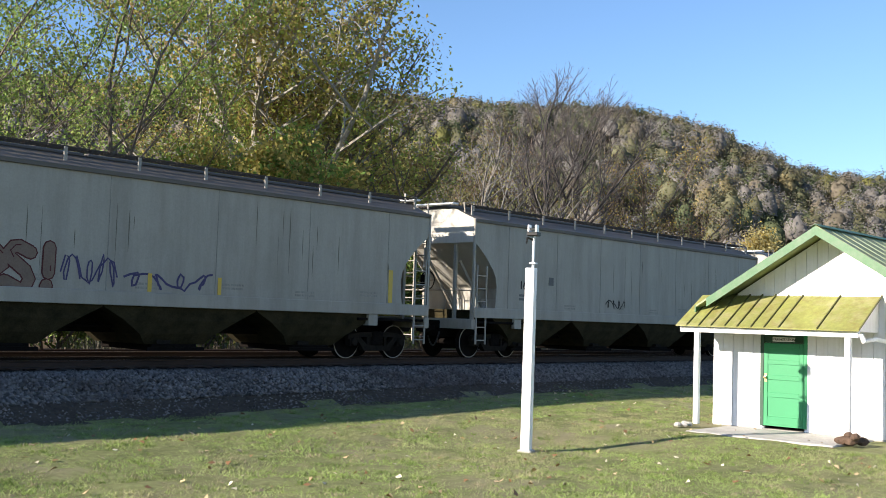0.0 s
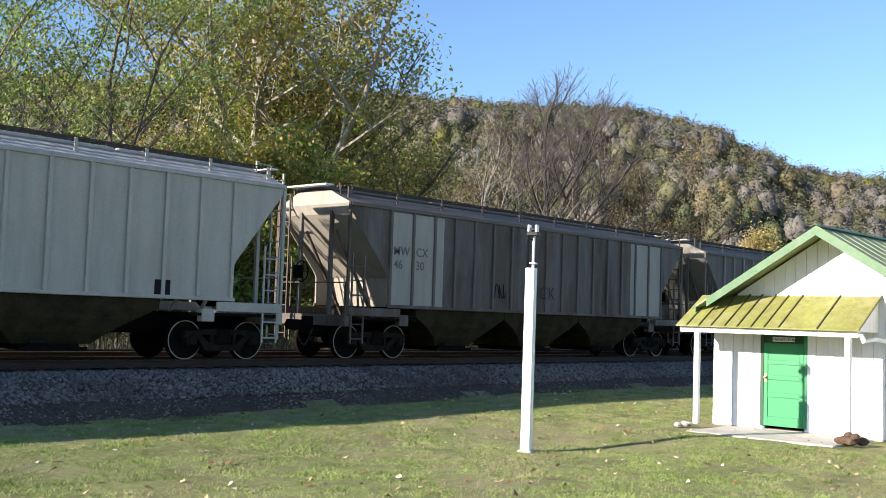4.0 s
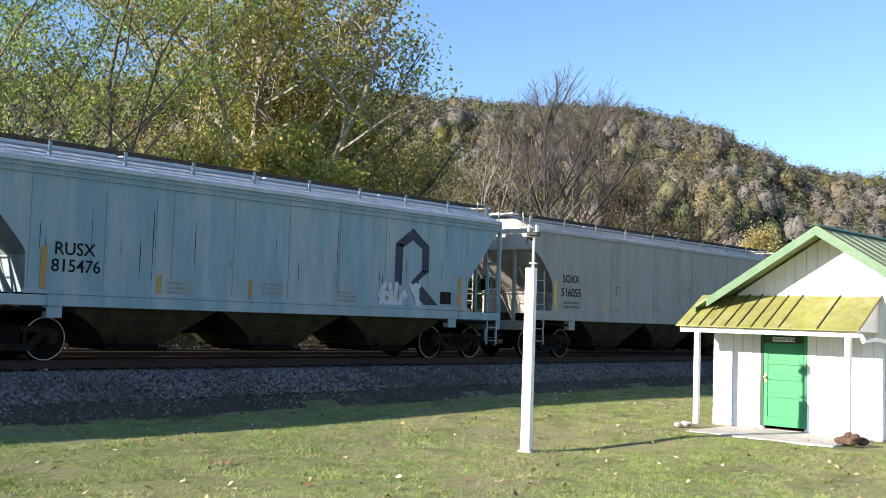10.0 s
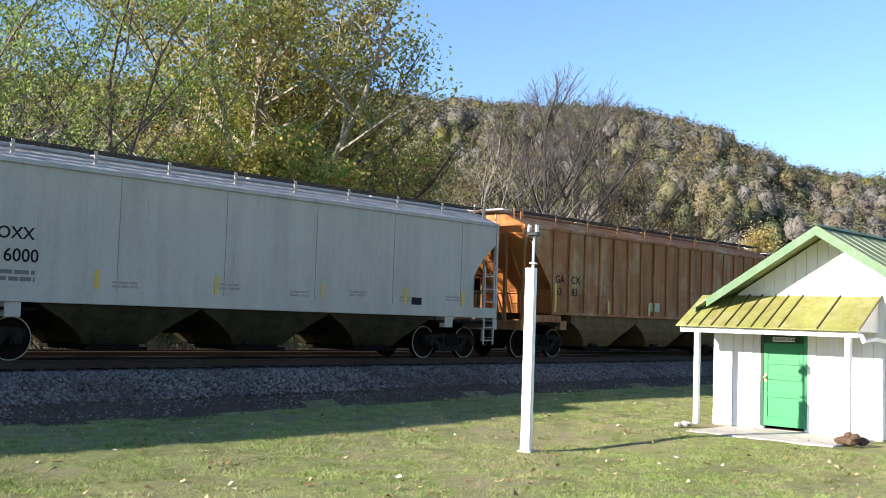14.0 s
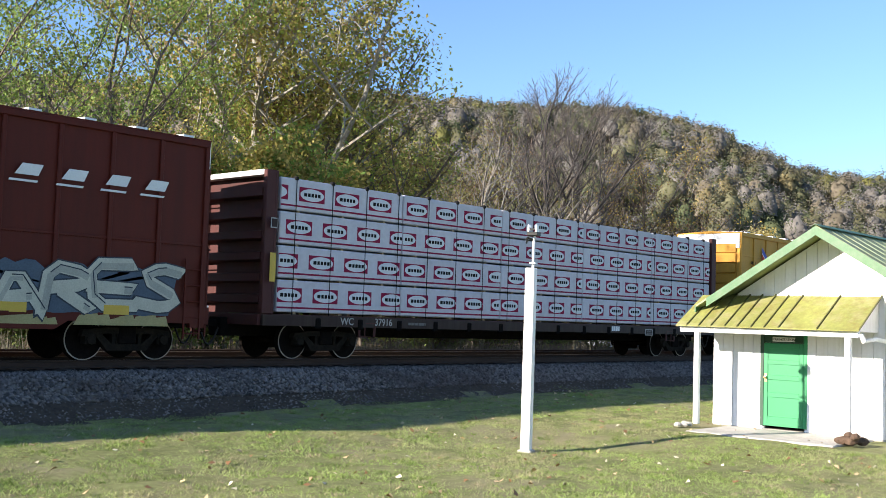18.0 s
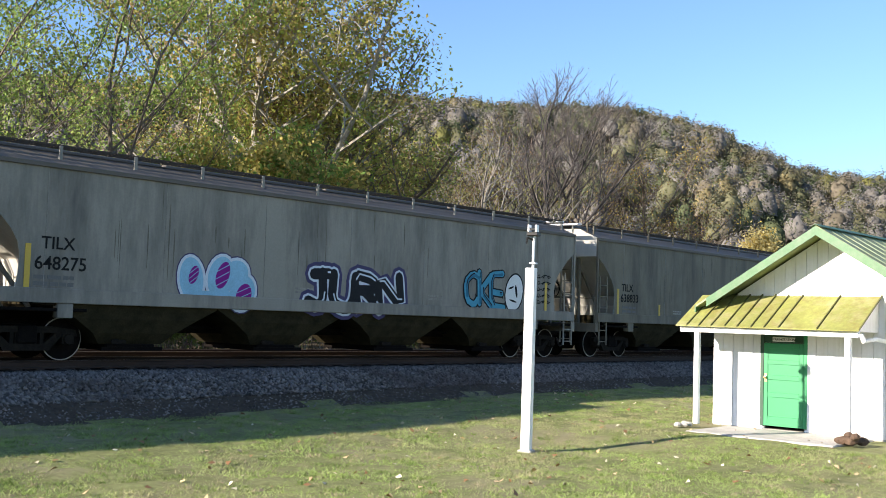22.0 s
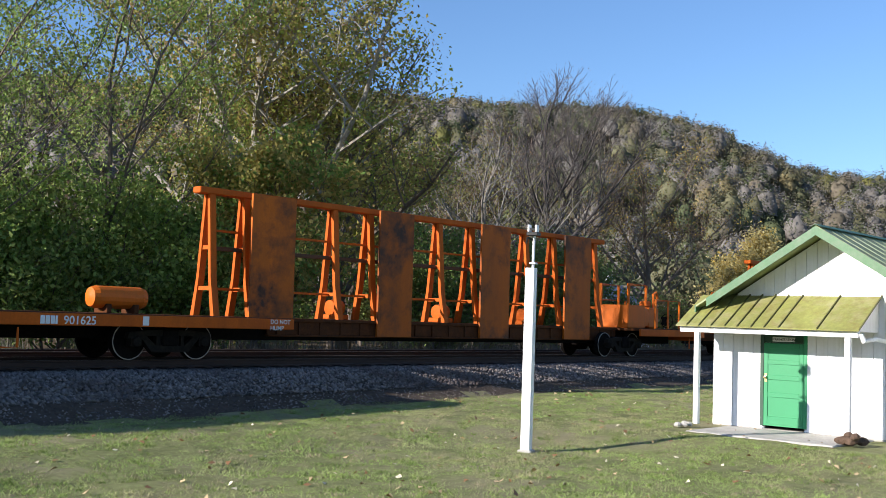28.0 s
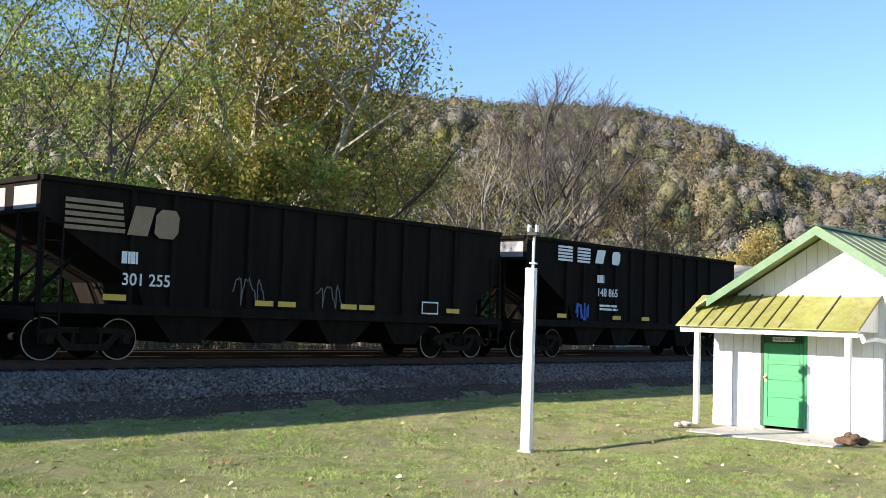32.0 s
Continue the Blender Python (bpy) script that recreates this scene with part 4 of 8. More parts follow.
        part("gate_crank", shared("crank", lambda: Build().tube((-0.45, -1.3, 0.42), (-0.45, -1.05, 0.42), 0.05, n=8).box(-0.62, -0.28, -1.33, -1.3, 0.38, 0.46).mesh("gate_crank", TRUCKM)), None, bay)
    part("centre_sill", Build().bev(-h - 0.1, h + 0.1, -0.24, 0.24, 0.6, 1.1, 0.02), IRON, car)
    # ends
    for s in (-1, 1):
        e = s * h
        part("end_platform", Build().bev(min(e, e - s * 2.6), max(e, e - s * 2.6), -HW + 0.02, HW - 0.02, 1.03, 1.1, 0.01), IRON, car)
        part("end_sill", Build().bev(min(e + s * 0.08, e - s * 0.1), max(e + s * 0.08, e - s * 0.1), -HW, HW, 0.86, 1.16, 0.015), skin, car)
        zt = 3.4 if style == "curve" else eave - 0.2
        for yy in (-HW + 0.03, HW - 0.03):
            part("corner_post", Build().bev(e - 0.04, e + 0.04, yy - 0.04, yy + 0.03, 1.14, eave, 0.008), skin, car)
        for yy in (-0.62, 0.62):
            part("end_post", Build().bev(e - s * 0.12 - 0.05, e - s * 0.12 + 0.05, yy - 0.05, yy + 0.05, 1.1, zt, 0.008), skin, car)
        for yy in (-0.62, 0.62):
            part("end_brace", Build().tube((e - s * 0.3, yy, zt - 0.5), (e - s * 1.75, yy, 1.1), 0.05, n=6), skin, car)
        for yy in (-HW - 0.005, HW + 0.005):
            x = e + 0.12 if s < 0 else e - 0.55
            part("ladder", shared(("lad", skin.name, style), lambda: ladder_mesh(0.43, 0.42, 2.75).mesh("ladder", skin)), None, car, at=(x, yy, 0))
        part("end_ladder", shared(("elad", skin.name, round(eave, 1)), lambda: ladder_mesh(0.42, 0.5, eave + 0.3).mesh("end_ladder", skin)), None, car, at=pose(e + s * 0.05, -HW + 0.15 if s > 0 else HW - 0.55, 0, 0, 0, 90))
        part("hand_rail", Build().path([(e + s * 0.02, -HW + 0.1, 1.1), (e + s * 0.02, -HW + 0.1, 2.0), (e + s * 0.02, HW - 0.1, 2.0), (e + s * 0.02, HW - 0.1, 1.1)], 0.02), skin, car)
        part("crossover_step", Build().bev(min(e + s * 0.02, e + s * 0.3), max(e + s * 0.02, e + s * 0.3), -0.8, 0.8, eave + 0.44, eave + 0.49, 0.008), GALV, car)
        part("roof_grab_iron", Build().path([(e - s * 0.1, -0.95, eave + 0.2), (e - s * 0.05, -0.95, eave + 0.5), (e - s * 0.5, -0.95, eave + 0.55), (e - s * 0.5, -0.95, eave + 0.3)], 0.022), skin, car)
        part("jacking_pad", Build().bev(e - s * 2.1 - 0.17, e - s * 2.1 + 0.17, -HW - 0.01, -HW + 0.2, 0.9, 1.2, 0.01), skin, car)
        coupler(car, e + s * 0.05, s)
        add_truck(car, e - s * truck_in)
    brake_wheel(car, pose(-h - 0.05, 0.35, 2.3, 0, 0, 180))
    part("brake_reservoir", Build().lathe([(0.01, -0.5), (0.2, -0.48), (0.2, 0.48), (0.01, 0.5)], 14, axis="y"), IRON, car, at=(h - 0.9, 0.0, 1.45))
    part("brake_rod", Build().path([(-h + 1.2, -0.5, 0.75), (h - 1.2, -0.5, 0.72)], 0.03), IRON, car)
    # ribs
    if ribs:
        rl = L - 2 * 1.5
        me = Build().bev(-0.045, 0.045, -0.06, 0.0, 1.46, eave - 0.1, 0.012).mesh("rib", rib_mat or skin)
        mb = Build().bev(-0.045, 0.045, 0.0, 0.06, 1.46, eave - 0.1, 0.012).mesh("rib", rib_mat or skin)
        for k in range(ribs):
            x = -rl / 2 + rl * k / (ribs - 1)
            part("rib", me, None, car, at=(x, -HW + 0.02, 0))
            part("rib", mb, None, car, at=(x, HW - 0.02, 0))
    return car, L


# ================= box cars =================
def box_car(left, right, label, skin, doorm, endcap, H=5.05, doors=2, door_w=2.6, door_x=0.0, truck_in=2.42, low=0.62, roofm=None, rows=(2.0, 3.3, 4.1)):
    car, L = new_car("box_car", label, left, right)
    SIDE_Y[0] = -HW - 0.008
    h = L / 2
    w = HW - 0.05
    b = Build()
    b.rings([[(-h, -w, low + 0.45), (h, -w, low + 0.45), (h, w, low + 0.45), (-h, w, low + 0.45)], [(-h, -w, H), (h, -w, H), (h, w, H), (-h, w, H)]])
    part("body", b, skin, car)
    rf = Build().add([(x, y, z) for x in (-h - 0.02, h + 0.02) for y, z in ((-w - 0.06, H), (-w - 0.06, H + 0.03), (0, H + 0.11), (w + 0.06, H + 0.03), (w + 0.06, H))],
                     [(0, 1, 2, 3, 4), (9, 8, 7, 6, 5), (0, 5, 6, 1), (1, 6, 7, 2), (2, 7, 8, 3), (3, 8, 9, 4), (4, 9, 5, 0)])
    roof = part("roof", rf, roofm or skin, car)
    n = int(L / 1.15)
    cap = Build().add([(x, y, z) for x in (-0.14, 0.14) for y, z in ((-w - 0.07, H + 0.031), (-w - 0.07, H + 0.075), (0, H + 0.15), (0, H + 0.112))], [(0, 1, 2, 3), (7, 6, 5, 4), (0, 4, 5, 1), (1, 5, 6, 2), (2, 6, 7, 3), (3, 7, 4, 0)]).mesh("roof_rib", GALV)
    for k in range(n):
        part("roof_rib", cap, None, roof, at=(-h + L * (k + 0.5) / n, 0, 0))
    d0, d1 = door_x - door_w * doors / 2, door_x + door_w * doors / 2
    post_me = Build().bev(-0.05, 0.05, -0.055, 0.0, low + 0.42, H - 0.12, 0.012).mesh("side_post", skin)
    post_mb = Build().bev(-0.05, 0.05, 0.0, 0.055, low + 0.42, H - 0.12, 0.012).mesh("side_post", skin)
    xs = []
    for a, c in ((-h + 0.05, d0 - 0.12), (d1 + 0.12, h - 0.05)):
        k = max(3, round((c - a) / 1.12))
        xs += [a + (c - a) * i / k for i in range(k + 1)]
    for x in xs:
        part("side_post", post_me, None, car, at=(x, -w, 0))
        part("side_post", post_mb, None, car, at=(x, w, 0))
    for z in rows:
        for a, c in ((-h + 0.1, d0 - 0.16), (d1 + 0.16, h - 0.1)):
            part("side_stringer", Build().bev(a, c, -w - 0.03, -w, z, z + 0.06, 0.008), skin, car)
    for s in (-1, 1):
        part("top_chord", Build().bev(-h, h, s * w - 0.07, s * w + 0.07, H - 0.14, H - 0.002, 0.012), skin, car)
        y0 = s * w
        part("side_sill", Build().prism([(-h + 0.0, low + 0.45), (-h + 0.0, low), (-h + 0.35, low), (-h + 0.35, low + 0.1), (-h + 3.3, low + 0.1), (-h + 3.6, low - 0.08), (h - 3.6, low - 0.08), (h - 3.3, low + 0.1), (h - 0.35, low + 0.1), (h - 0.35, low), (h, low), (h, low + 0.45)], y0 - 0.06, y0 + 0.05), skin, car)
    part("centre_sill", Build().bev(-h - 0.4, h + 0.4, -0.25, 0.25, 0.72, 1.1, 0.02), IRON, car)
    # doors on both sides
    for s in (-1, 1):
        for k in range(doors):
            a, c = d0 + k * door_w + 0.03, d0 + (k + 1) * door_w - 0.03
            dd = part("sliding_door", Build().bev(a, c, s * (w + 0.045) - 0.04, s * (w + 0.045) + 0.04, low + 0.32, H - 0.16, 0.012), doorm, car, "sliding door with upright locking bars")
            if s < 0:
                for i in range(5):
                    x = a + 0.25 + (c - a - 0.5) * i / 4
                    part("lock_bar" if i in (1, 3) else "door_rib", Build().bev(x - 0.03, x + 0.03, -w - 0.125, -w - 0.086, low + 0.36, H - 1.9 if i in (0, 2, 4) else H - 0.2, 0.008), doorm, dd)
                for z in (1.35, 2.25, 3.25, 4.1):
                    part("door_stringer", Build().bev(a + 0.04, c - 0.04, -w - 0.11, -w - 0.086, z, z + 0.05, 0.006), doorm, dd)
                for i in (0.25, 0.75):
                    x = a + (c - a) * i
                    part("door_roller", Build().bev(x - 0.2, x + 0.2, -w - 0.14, -w - 0.03, low + 0.2, low + 0.34, 0.02), doorm, dd)
        part("door_track", Build().bev(d0 - 1.6, d1 + 1.6, s * (w + 0.07) - 0.04, s * (w + 0.07) + 0.04, low + 0.2, low + 0.27, 0.01), skin, car)
    # corrugated ends
    for s in (-1, 1):
        e = s * h
        for k in range(8):
            z = 1.3 + k * 0.42
            if z > H - 0.8:
                break
            pr = [(-0.02, z), (0.07, z + 0.025), (0.07, z + 0.365), (-0.02, z + 0.39)]
            part("end_rib", Build().prism([(e + s * x, zz_) for x, zz_ in pr], -w + 0.16, w - 0.06), skin, car)
        part("end_cap", Build().bev(min(e, e + s * 0.06), max(e, e + s * 0.06), -w, w - 0.02, H - 0.62, H - 0.01, 0.01), endcap, car, "pale upper end panel")
        for yy in (-w + 0.02, w - 0.02):
            part("corner_post", Build().bev(min(e - s * 0.05, e + s * 0.06), max(e - s * 0.05, e + s * 0.06), yy - 0.05, yy + 0.06, low, H - 0.63, 0.01), skin, car)
        part("end_sill", Build().bev(min(e, e + s * 0.2), max(e, e + s * 0.2), -w, w, 0.82, 1.22, 0.015), skin, car)
        part("end_ladder", shared(("blad", skin.name), lambda: ladder_mesh(0.42, 0.55, 2.6, 0.36).mesh("end_ladder", skin)), None, car, at=pose(e + s * 0.2, w - 0.6, 0, 0, 0, 90))
        part("end_ladder", shared(("blad", skin.name), None), None, car, at=pose(e + s * 0.2, -w + 0.15, 0, 0, 0, 90))
        part("side_ladder", shared(("bslad", skin.name), lambda: ladder_mesh(0.42, 0.5, 2.3, 0.36).mesh("side_ladder", skin)), None, car, at=(e + 0.1 if s < 0 else e - 0.52, -HW - 0.01, 0))
        part("crossover_platform", Build().bev(min(e + s * 0.2, e + s * 0.5), max(e + s * 0.2, e + s * 0.5), -1.0, 1.0, 1.22, 1.27, 0.008), GALV, car)
        part("hand_rail", Build().path([(e + s * 0.22, -w + 0.1, 2.55), (e + s * 0.22, w - 0.1, 2.55)], 0.02), skin, car)
        coupler(car, e + s * 0.35, s)
        add_truck(car, e - s * truck_in)
    brake_wheel(car, pose(-h - 0.32, 0.75, 2.05, 0, 0, 180), skin)
    part("brake_pipes", Build().path([(-h - 0.12, -0.2, 1.3), (-h - 0.12, -0.2, 2.2), (-h - 0.12, 0.3, 2.2)], 0.025).path([(-h - 0.12, -0.9, 1.3), (-h - 0.12, -0.9, 1.9), (-h - 0.12, -0.5, 1.9), (-h - 0.12, -0.5, 1.3)], 0.022), skin, car)
    return car, L


# ================= open coal hoppers =================
COAL = mat("black_car_paint", (0.0085, 0.0066, 0.0054), 0.9, spec=0.1, grime=(0.026, 0.02, 0.015), amount=0.5, streak=2.5, var=0.15, scale=0.7, fine=25, bump=0.05)


def open_hopper(left, right, label, eave=3.75, ribs=11, truck_in=1.4):
    car, L = new_car("coal_hopper", label, left, right)
    SIDE_Y[0] = -HW
    h = L / 2
    ins = lambda z: float(np.interp(z, [1.2, 1.7, 3.05], [2.5, 2.3, 0.0]))
    b = Build()
    insr = lambda z: float(np.interp(z, [1.2, 1.75, 2.1, 2.3], [1.05, 1.0, 0.4, 0.0]))
    zs = [1.2, 1.7, 2.1, 2.3, 3.05, eave]
    t = 0.06
    for z0, z1 in zip(zs, zs[1:]):
        x0, x1 = h - ins(z0), h - ins(z1)
        for d in (0, t):
            for s in (-1, 1):
                y = s * (HW - 0.06 - d)
                b.add([(-x0, y, z0), (h - insr(z0), y, z0), (h - insr(z1), y, z1), (-x1, y, z1)], [(0, 1, 2, 3)])
                b.add([(s * (x0 - d), -HW + 0.06, z0), (s * (x0 - d), HW - 0.06, z0), (s * (x1 - d), HW - 0.06, z1), (s * (x1 - d), -HW + 0.06, z1)], [(0, 1, 2, 3)])
    x0 = h - ins(1.2)
    b.add([(-x0, -HW + 0.06, 1.2), (x0, -HW + 0.06, 1.2), (x0, HW - 0.06, 1.2), (-x0, HW - 0.06, 1.2)], [(0, 1, 2, 3)])
    part("body", b, COAL, car)
    for s in (-1, 1):
        part("top_chord", Build().bev(-h, h, s * (HW - 0.05) - 0.07, s * (HW - 0.05) + 0.07, eave - 0.06, eave + 0.05, 0.012), COAL, car)
        part("top_end_chord", Build().bev(s * h - 0.06, s * h + 0.06, -HW + 0.13, HW - 0.13, eave - 0.06, eave + 0.05, 0.012), COAL, car)
        part("side_sill", Build().bev(-h, h, s * (HW - 0.04) - 0.05, s * (HW - 0.04) + 0.05, 1.0, 1.22, 0.012), COAL, car)
        rl = L - 4.2
        for k in range(ribs):
            x = -rl / 2 + rl * k / (ribs - 1)
            part("side_stake", shared(("stake", s, eave), lambda: Build().bev(-0.05, 0.05, min(s * (HW - 0.06), s * (HW + 0.03)), max(s * (HW - 0.06), s * (HW + 0.03)), 1.2, eave - 0.06, 0.015).mesh("side_stake", COAL)), None, car, at=(x, 0, 0))
    span = L - 5.2
    for k in range(4):
        x = -span / 2 + span * (k + 0.5) / 4
        def make():
            hb = span / 8
            return Build().rings([[(-hb, -1.38, 1.22), (hb, -1.38, 1.22), (hb, 1.38, 1.22), (-hb, 1.38, 1.22)], [(-0.4, -1.2, 0.4), (0.4, -1.2, 0.4), (0.4, 1.2, 0.4), (-0.4, 1.2, 0.4)]]).mesh("hopper_bay", COAL)
        part("hopper_bay", shared(("cbay", round(span, 2)), make), None, car, at=(x, 0, 0))
    part("centre_sill", Build().bev(-h - 0.2, h + 0.2, -0.22, 0.22, 0.75, 1.1, 0.02), COAL, car)
    for s in (-1, 1):
        e = s * h
        for yy in (-HW + 0.05, -0.5, 0.5, HW - 0.05):
            part("end_post", Build().bev(e - s * 0.05 - 0.05, e - s * 0.05 + 0.05, yy - 0.05, yy + 0.05, 1.1, 3.1, 0.01), COAL, car)
        for yy in (-0.7, 0.7):
            part("end_brace", Build().tube((e - s * 0.1, yy, 1.15), (e - s * 1.3, yy, 2.3), 0.05), COAL, car)
        part("end_sill", Build().bev(min(e, e + s * 0.15), max(e, e + s * 0.15), -HW + 0.02, HW - 0.02, 0.84, 1.12, 0.015), COAL, car)
        part("end_platform", Build().bev(min(e, e - s * 2.4), max(e, e - s * 2.4), -HW + 0.1, HW - 0.1, 1.02, 1.08, 0.01), COAL, car)
        part("ladder", shared("colad", lambda: ladder_mesh(0.42, 0.45, 3.0).mesh("ladder", COAL)), None, car, at=(e + 0.08 if s < 0 else e - 0.5, -HW - 0.01, 0))
        part("end_ladder", shared("coelad", lambda: ladder_mesh(0.42, 0.5, 3.5).mesh("end_ladder", COAL)), None, car, at=pose(e + s * 0.08, HW - 0.55, 0, 0, 0, 90))
        coupler(car, e + s * 0.15, s)
        add_truck(car, e - s * truck_in)
    part("end_plate_mark", Build().box(-h - 0.012, -h - 0.006, -HW + 0.2, -0.3, eave - 0.62, eave - 0.14), mat("pale_end_panel", (0.26, 0.26, 0.27), 0.5, var=0.1) if "pale_end_panel" not in bpy.data.materials else bpy.data.materials["pale_end_panel"], car)
    part("end_plate_mark", Build().box(-h - 0.012, -h - 0.006, 0.1, HW - 0.3, eave - 0.62, eave - 0.14), bpy.data.materials["pale_end_panel"], car)
    brake_wheel(car, pose(-h - 0.1, 0.4, 2.0, 0, 0, 180))
    return car, L


# ================= tank car =================
def tank_car(left, right, label, skin):
    car, L = new_car("tank_car", label, left, right)
    SIDE_Y[0] = -HW
    h = L / 2
    R, zc = 1.45, 2.44
    pr = [(0.01, -h)]
    for a in (12, 25, 38, 52, 66, 80, 90):
        pr.append((R * math.sin(radians(a)), -h + 0.85 * (1 - math.cos(radians(a)))))
    pr = pr + [(r, -x) for r, x in reversed(pr)]
    part("tank", Build().lathe(pr, 56, axis="x"), skin, car, "pale grey cylindrical tank shell with grime", at=(0, 0, zc), smooth=True)
    for x in (-h * 0.45, h * 0.45):
        part("weld_band", Build().lathe([(R + 0.001, x - 0.02), (R + 0.004, x - 0.01), (R + 0.004, x + 0.01), (R + 0.001, x + 0.02)], 56, axis="x"), skin, car, at=(0, 0, zc), smooth=True)
    for s in (-1, 1):
        part("stub_sill", Build().bev(min(s * (h - 2.9), s * (h + 0.5)), max(s * (h - 2.9), s * (h + 0.5)), -0.25, 0.25, 0.72, 1.05, 0.02), IRON, car)
    gx_ = -0.55
    part("manway_dome", Build().lathe([(0.33, 0), (0.33, 0.28), (0.38, 0.3), (0.38, 0.36), (0.05, 0.42)], 20, axis="z"), skin, car, at=(gx_ + 0.65, -0.1, zc + R - 0.03))
    part("valve_cover", Build().lathe([(0.22, 0), (0.22, 0.25), (0.26, 0.27), (0.05, 0.33)], 16, axis="z"), skin, car, at=(gx_ - 0.4, 0.0, zc + R - 0.03))
    part("vent_valve", Build().lathe([(0.09, 0), (0.09, 0.3), (0.13, 0.3), (0.1, 0.38)], 12, axis="z"), IRON, car, at=(gx_ + 0.1, -0.35, zc + R - 0.03))
    zz_ = zc + R + 0.52
    for y in (-0.95, 0.95):
        part("top_hand_rail", Build().tube((gx_ - 0.8, y, zz_), (gx_ + 1.3, y, zz_), 0.026), GALV, car)
        for x in (-0.8, -0.1, 0.6, 1.3):
            part("railing_post", Build().tube((gx_ + x, y, zc + R - 0.45), (gx_ + x, y, zz_ - 0.03), 0.022), GALV, car)
    for x in (-0.8, 1.3):
        part("top_hand_rail", Build().tube((gx_ + x, -0.93, zz_), (gx_ + x, 0.93, zz_), 0.025), GALV, car)
    part("top_platform", Build().bev(gx_ - 0.8, gx_ + 1.3, -1.0, -0.5, zc + R - 0.14, zc + R - 0.1, 0.008), GALV, car)
    pts = lambda x: [(x, -math.sin(radians(a)) * (R + 0.1), zc + math.cos(radians(a)) * (R + 0.1)) for a in (40, 60, 80, 100, 120, 138)]
    for x in (-0.22, 0.22):
        part("ladder_rail", Build().path(pts(x), 0.022), GREYINK, car, at=(gx_ + 0.25, 0, 0))
    for a in range(45, 138, 11):
        y, z = -math.sin(radians(a)) * (R + 0.1), zc + math.cos(radians(a)) * (R + 0.1)
        part("rung", Build().tube((-0.2, y, z), (0.2, y, z), 0.016), GREYINK, car, at=(gx_ + 0.25, 0, 0))
    part("side_hand_rail", Build().path([(-h + 2.6, -HW, 1.17), (h - 2.6, -HW, 1.17)], 0.02), GREYINK, car)
    for k in range(6):
        x = -h + 2.9 + (L - 5.8) * k / 5
        part("rail_bracket", Build().path([(x, -HW, 1.17), (x - 0.22, -HW + 0.3, 1.6)], 0.025), skin, car)
    for k, x in enumerate((-8.5, -5.0, -1.95, 1.2, 4.65, 7.6)):
        z0, z1 = ((1.9, 3.0) if k in (0, 5) else (2.05, 2.6))
        a0, a1 = math.acos((z0 - zc) / R) if abs(z0 - zc) < R else 0, math.acos((z1 - zc) / R)
        q = Build()
        for i in range(5):
            t0, t1 = a0 + (a1 - a0) * i / 5, a0 + (a1 - a0) * (i + 1) / 5
            q.add([(x + dx, -math.sin(t) * (R + 0.006), zc + math.cos(t) * (R + 0.006)) for t in (t0, t1) for dx in (0, 0.17)], [(0, 1, 3, 2)])
        part("reflector", q, YELLOW, car)
    for s in (-1, 1):
        e = s * h
        part("saddle", Build().prism([(e - s * 2.3, 1.05), (e - s * 1.15, 1.05), (e - s * 1.25, 1.5), (e - s * 2.2, 1.55)], -0.95, 0.95), TRUCKM, car)
        part("end_platform", Build().bev(min(e + s * 0.55, e - s * 1.8), max(e + s * 0.55, e - s * 1.8), -HW + 0.02, HW - 0.02, 1.06, 1.13, 0.01), IRON, car)
        part("end_railing", Build().path([(e + s * 0.5, -HW + 0.1, 1.1), (e + s * 0.5, -HW + 0.1, 2.15), (e - s * 0.4, -HW + 0.1, 2.15), (e - s * 0.4, -HW + 0.1, 1.1)], 0.03).path([(e + s * 0.5, HW - 0.1, 1.1), (e + s * 0.5, HW - 0.1, 2.15), (e - s * 0.4, HW - 0.1, 2.15), (e - s * 0.4, HW - 0.1, 1.1)], 0.025), GREYINK, car)
        part("side_step", Build().path([(e - s * 0.1, -HW + 0.05, 1.06), (e - s * 0.1, -HW + 0.05, 0.45), (e - s * 0.5, -HW + 0.05, 0.45), (e - s * 0.5, -HW + 0.05, 1.06)], 0.022), IRON, car)
        coupler(car, e + s * 0.6, s)
        add_truck(car, e - s * 1.35)
    part("brake_cylinder", Build().lathe([(0.01, -0.4), (0.16, -0.38), (0.16, 0.38), (0.01, 0.4)], 14, axis="x"), IRON, car, at=(-h + 0.6, -0.75, 1.35))
    brake_wheel(car, pose(-h - 0.4, 0.5, 1.9, 0, 0, 180))
    return car, L


# ================= work flat cars with racks =================
SCUFFED = paint("scuffed_orange_panel", (0.46, 0.1, 0.003), (0.22, 0.06, 0.01), 0.6, 1.2, patch=(0.03, 0.02, 0.015), patch_amount=0.95, patch_scale=0.9, rand=0.2)
ORANGE = paint("orange_rack_paint", (0.52, 0.1, 0.005), (0.18, 0.04, 0.006), 0.5, 1.6, 0.7, var=0.15)
# Rack orange in a lit copy: brighter, as sun on the deck machines.
ORANGELIT = paint("orange_sunlit_tint", (0.62, 0.13, 0.008), (0.2, 0.08, 0.03), 0.3, 2.0, 0.5)
DECK = mat("rusty_deck", (0.075, 0.03, 0.014), 0.9, var=0.35, scale=2, grime=(0.16, 0.05, 0.014), amount=0.5, spec=0.08)


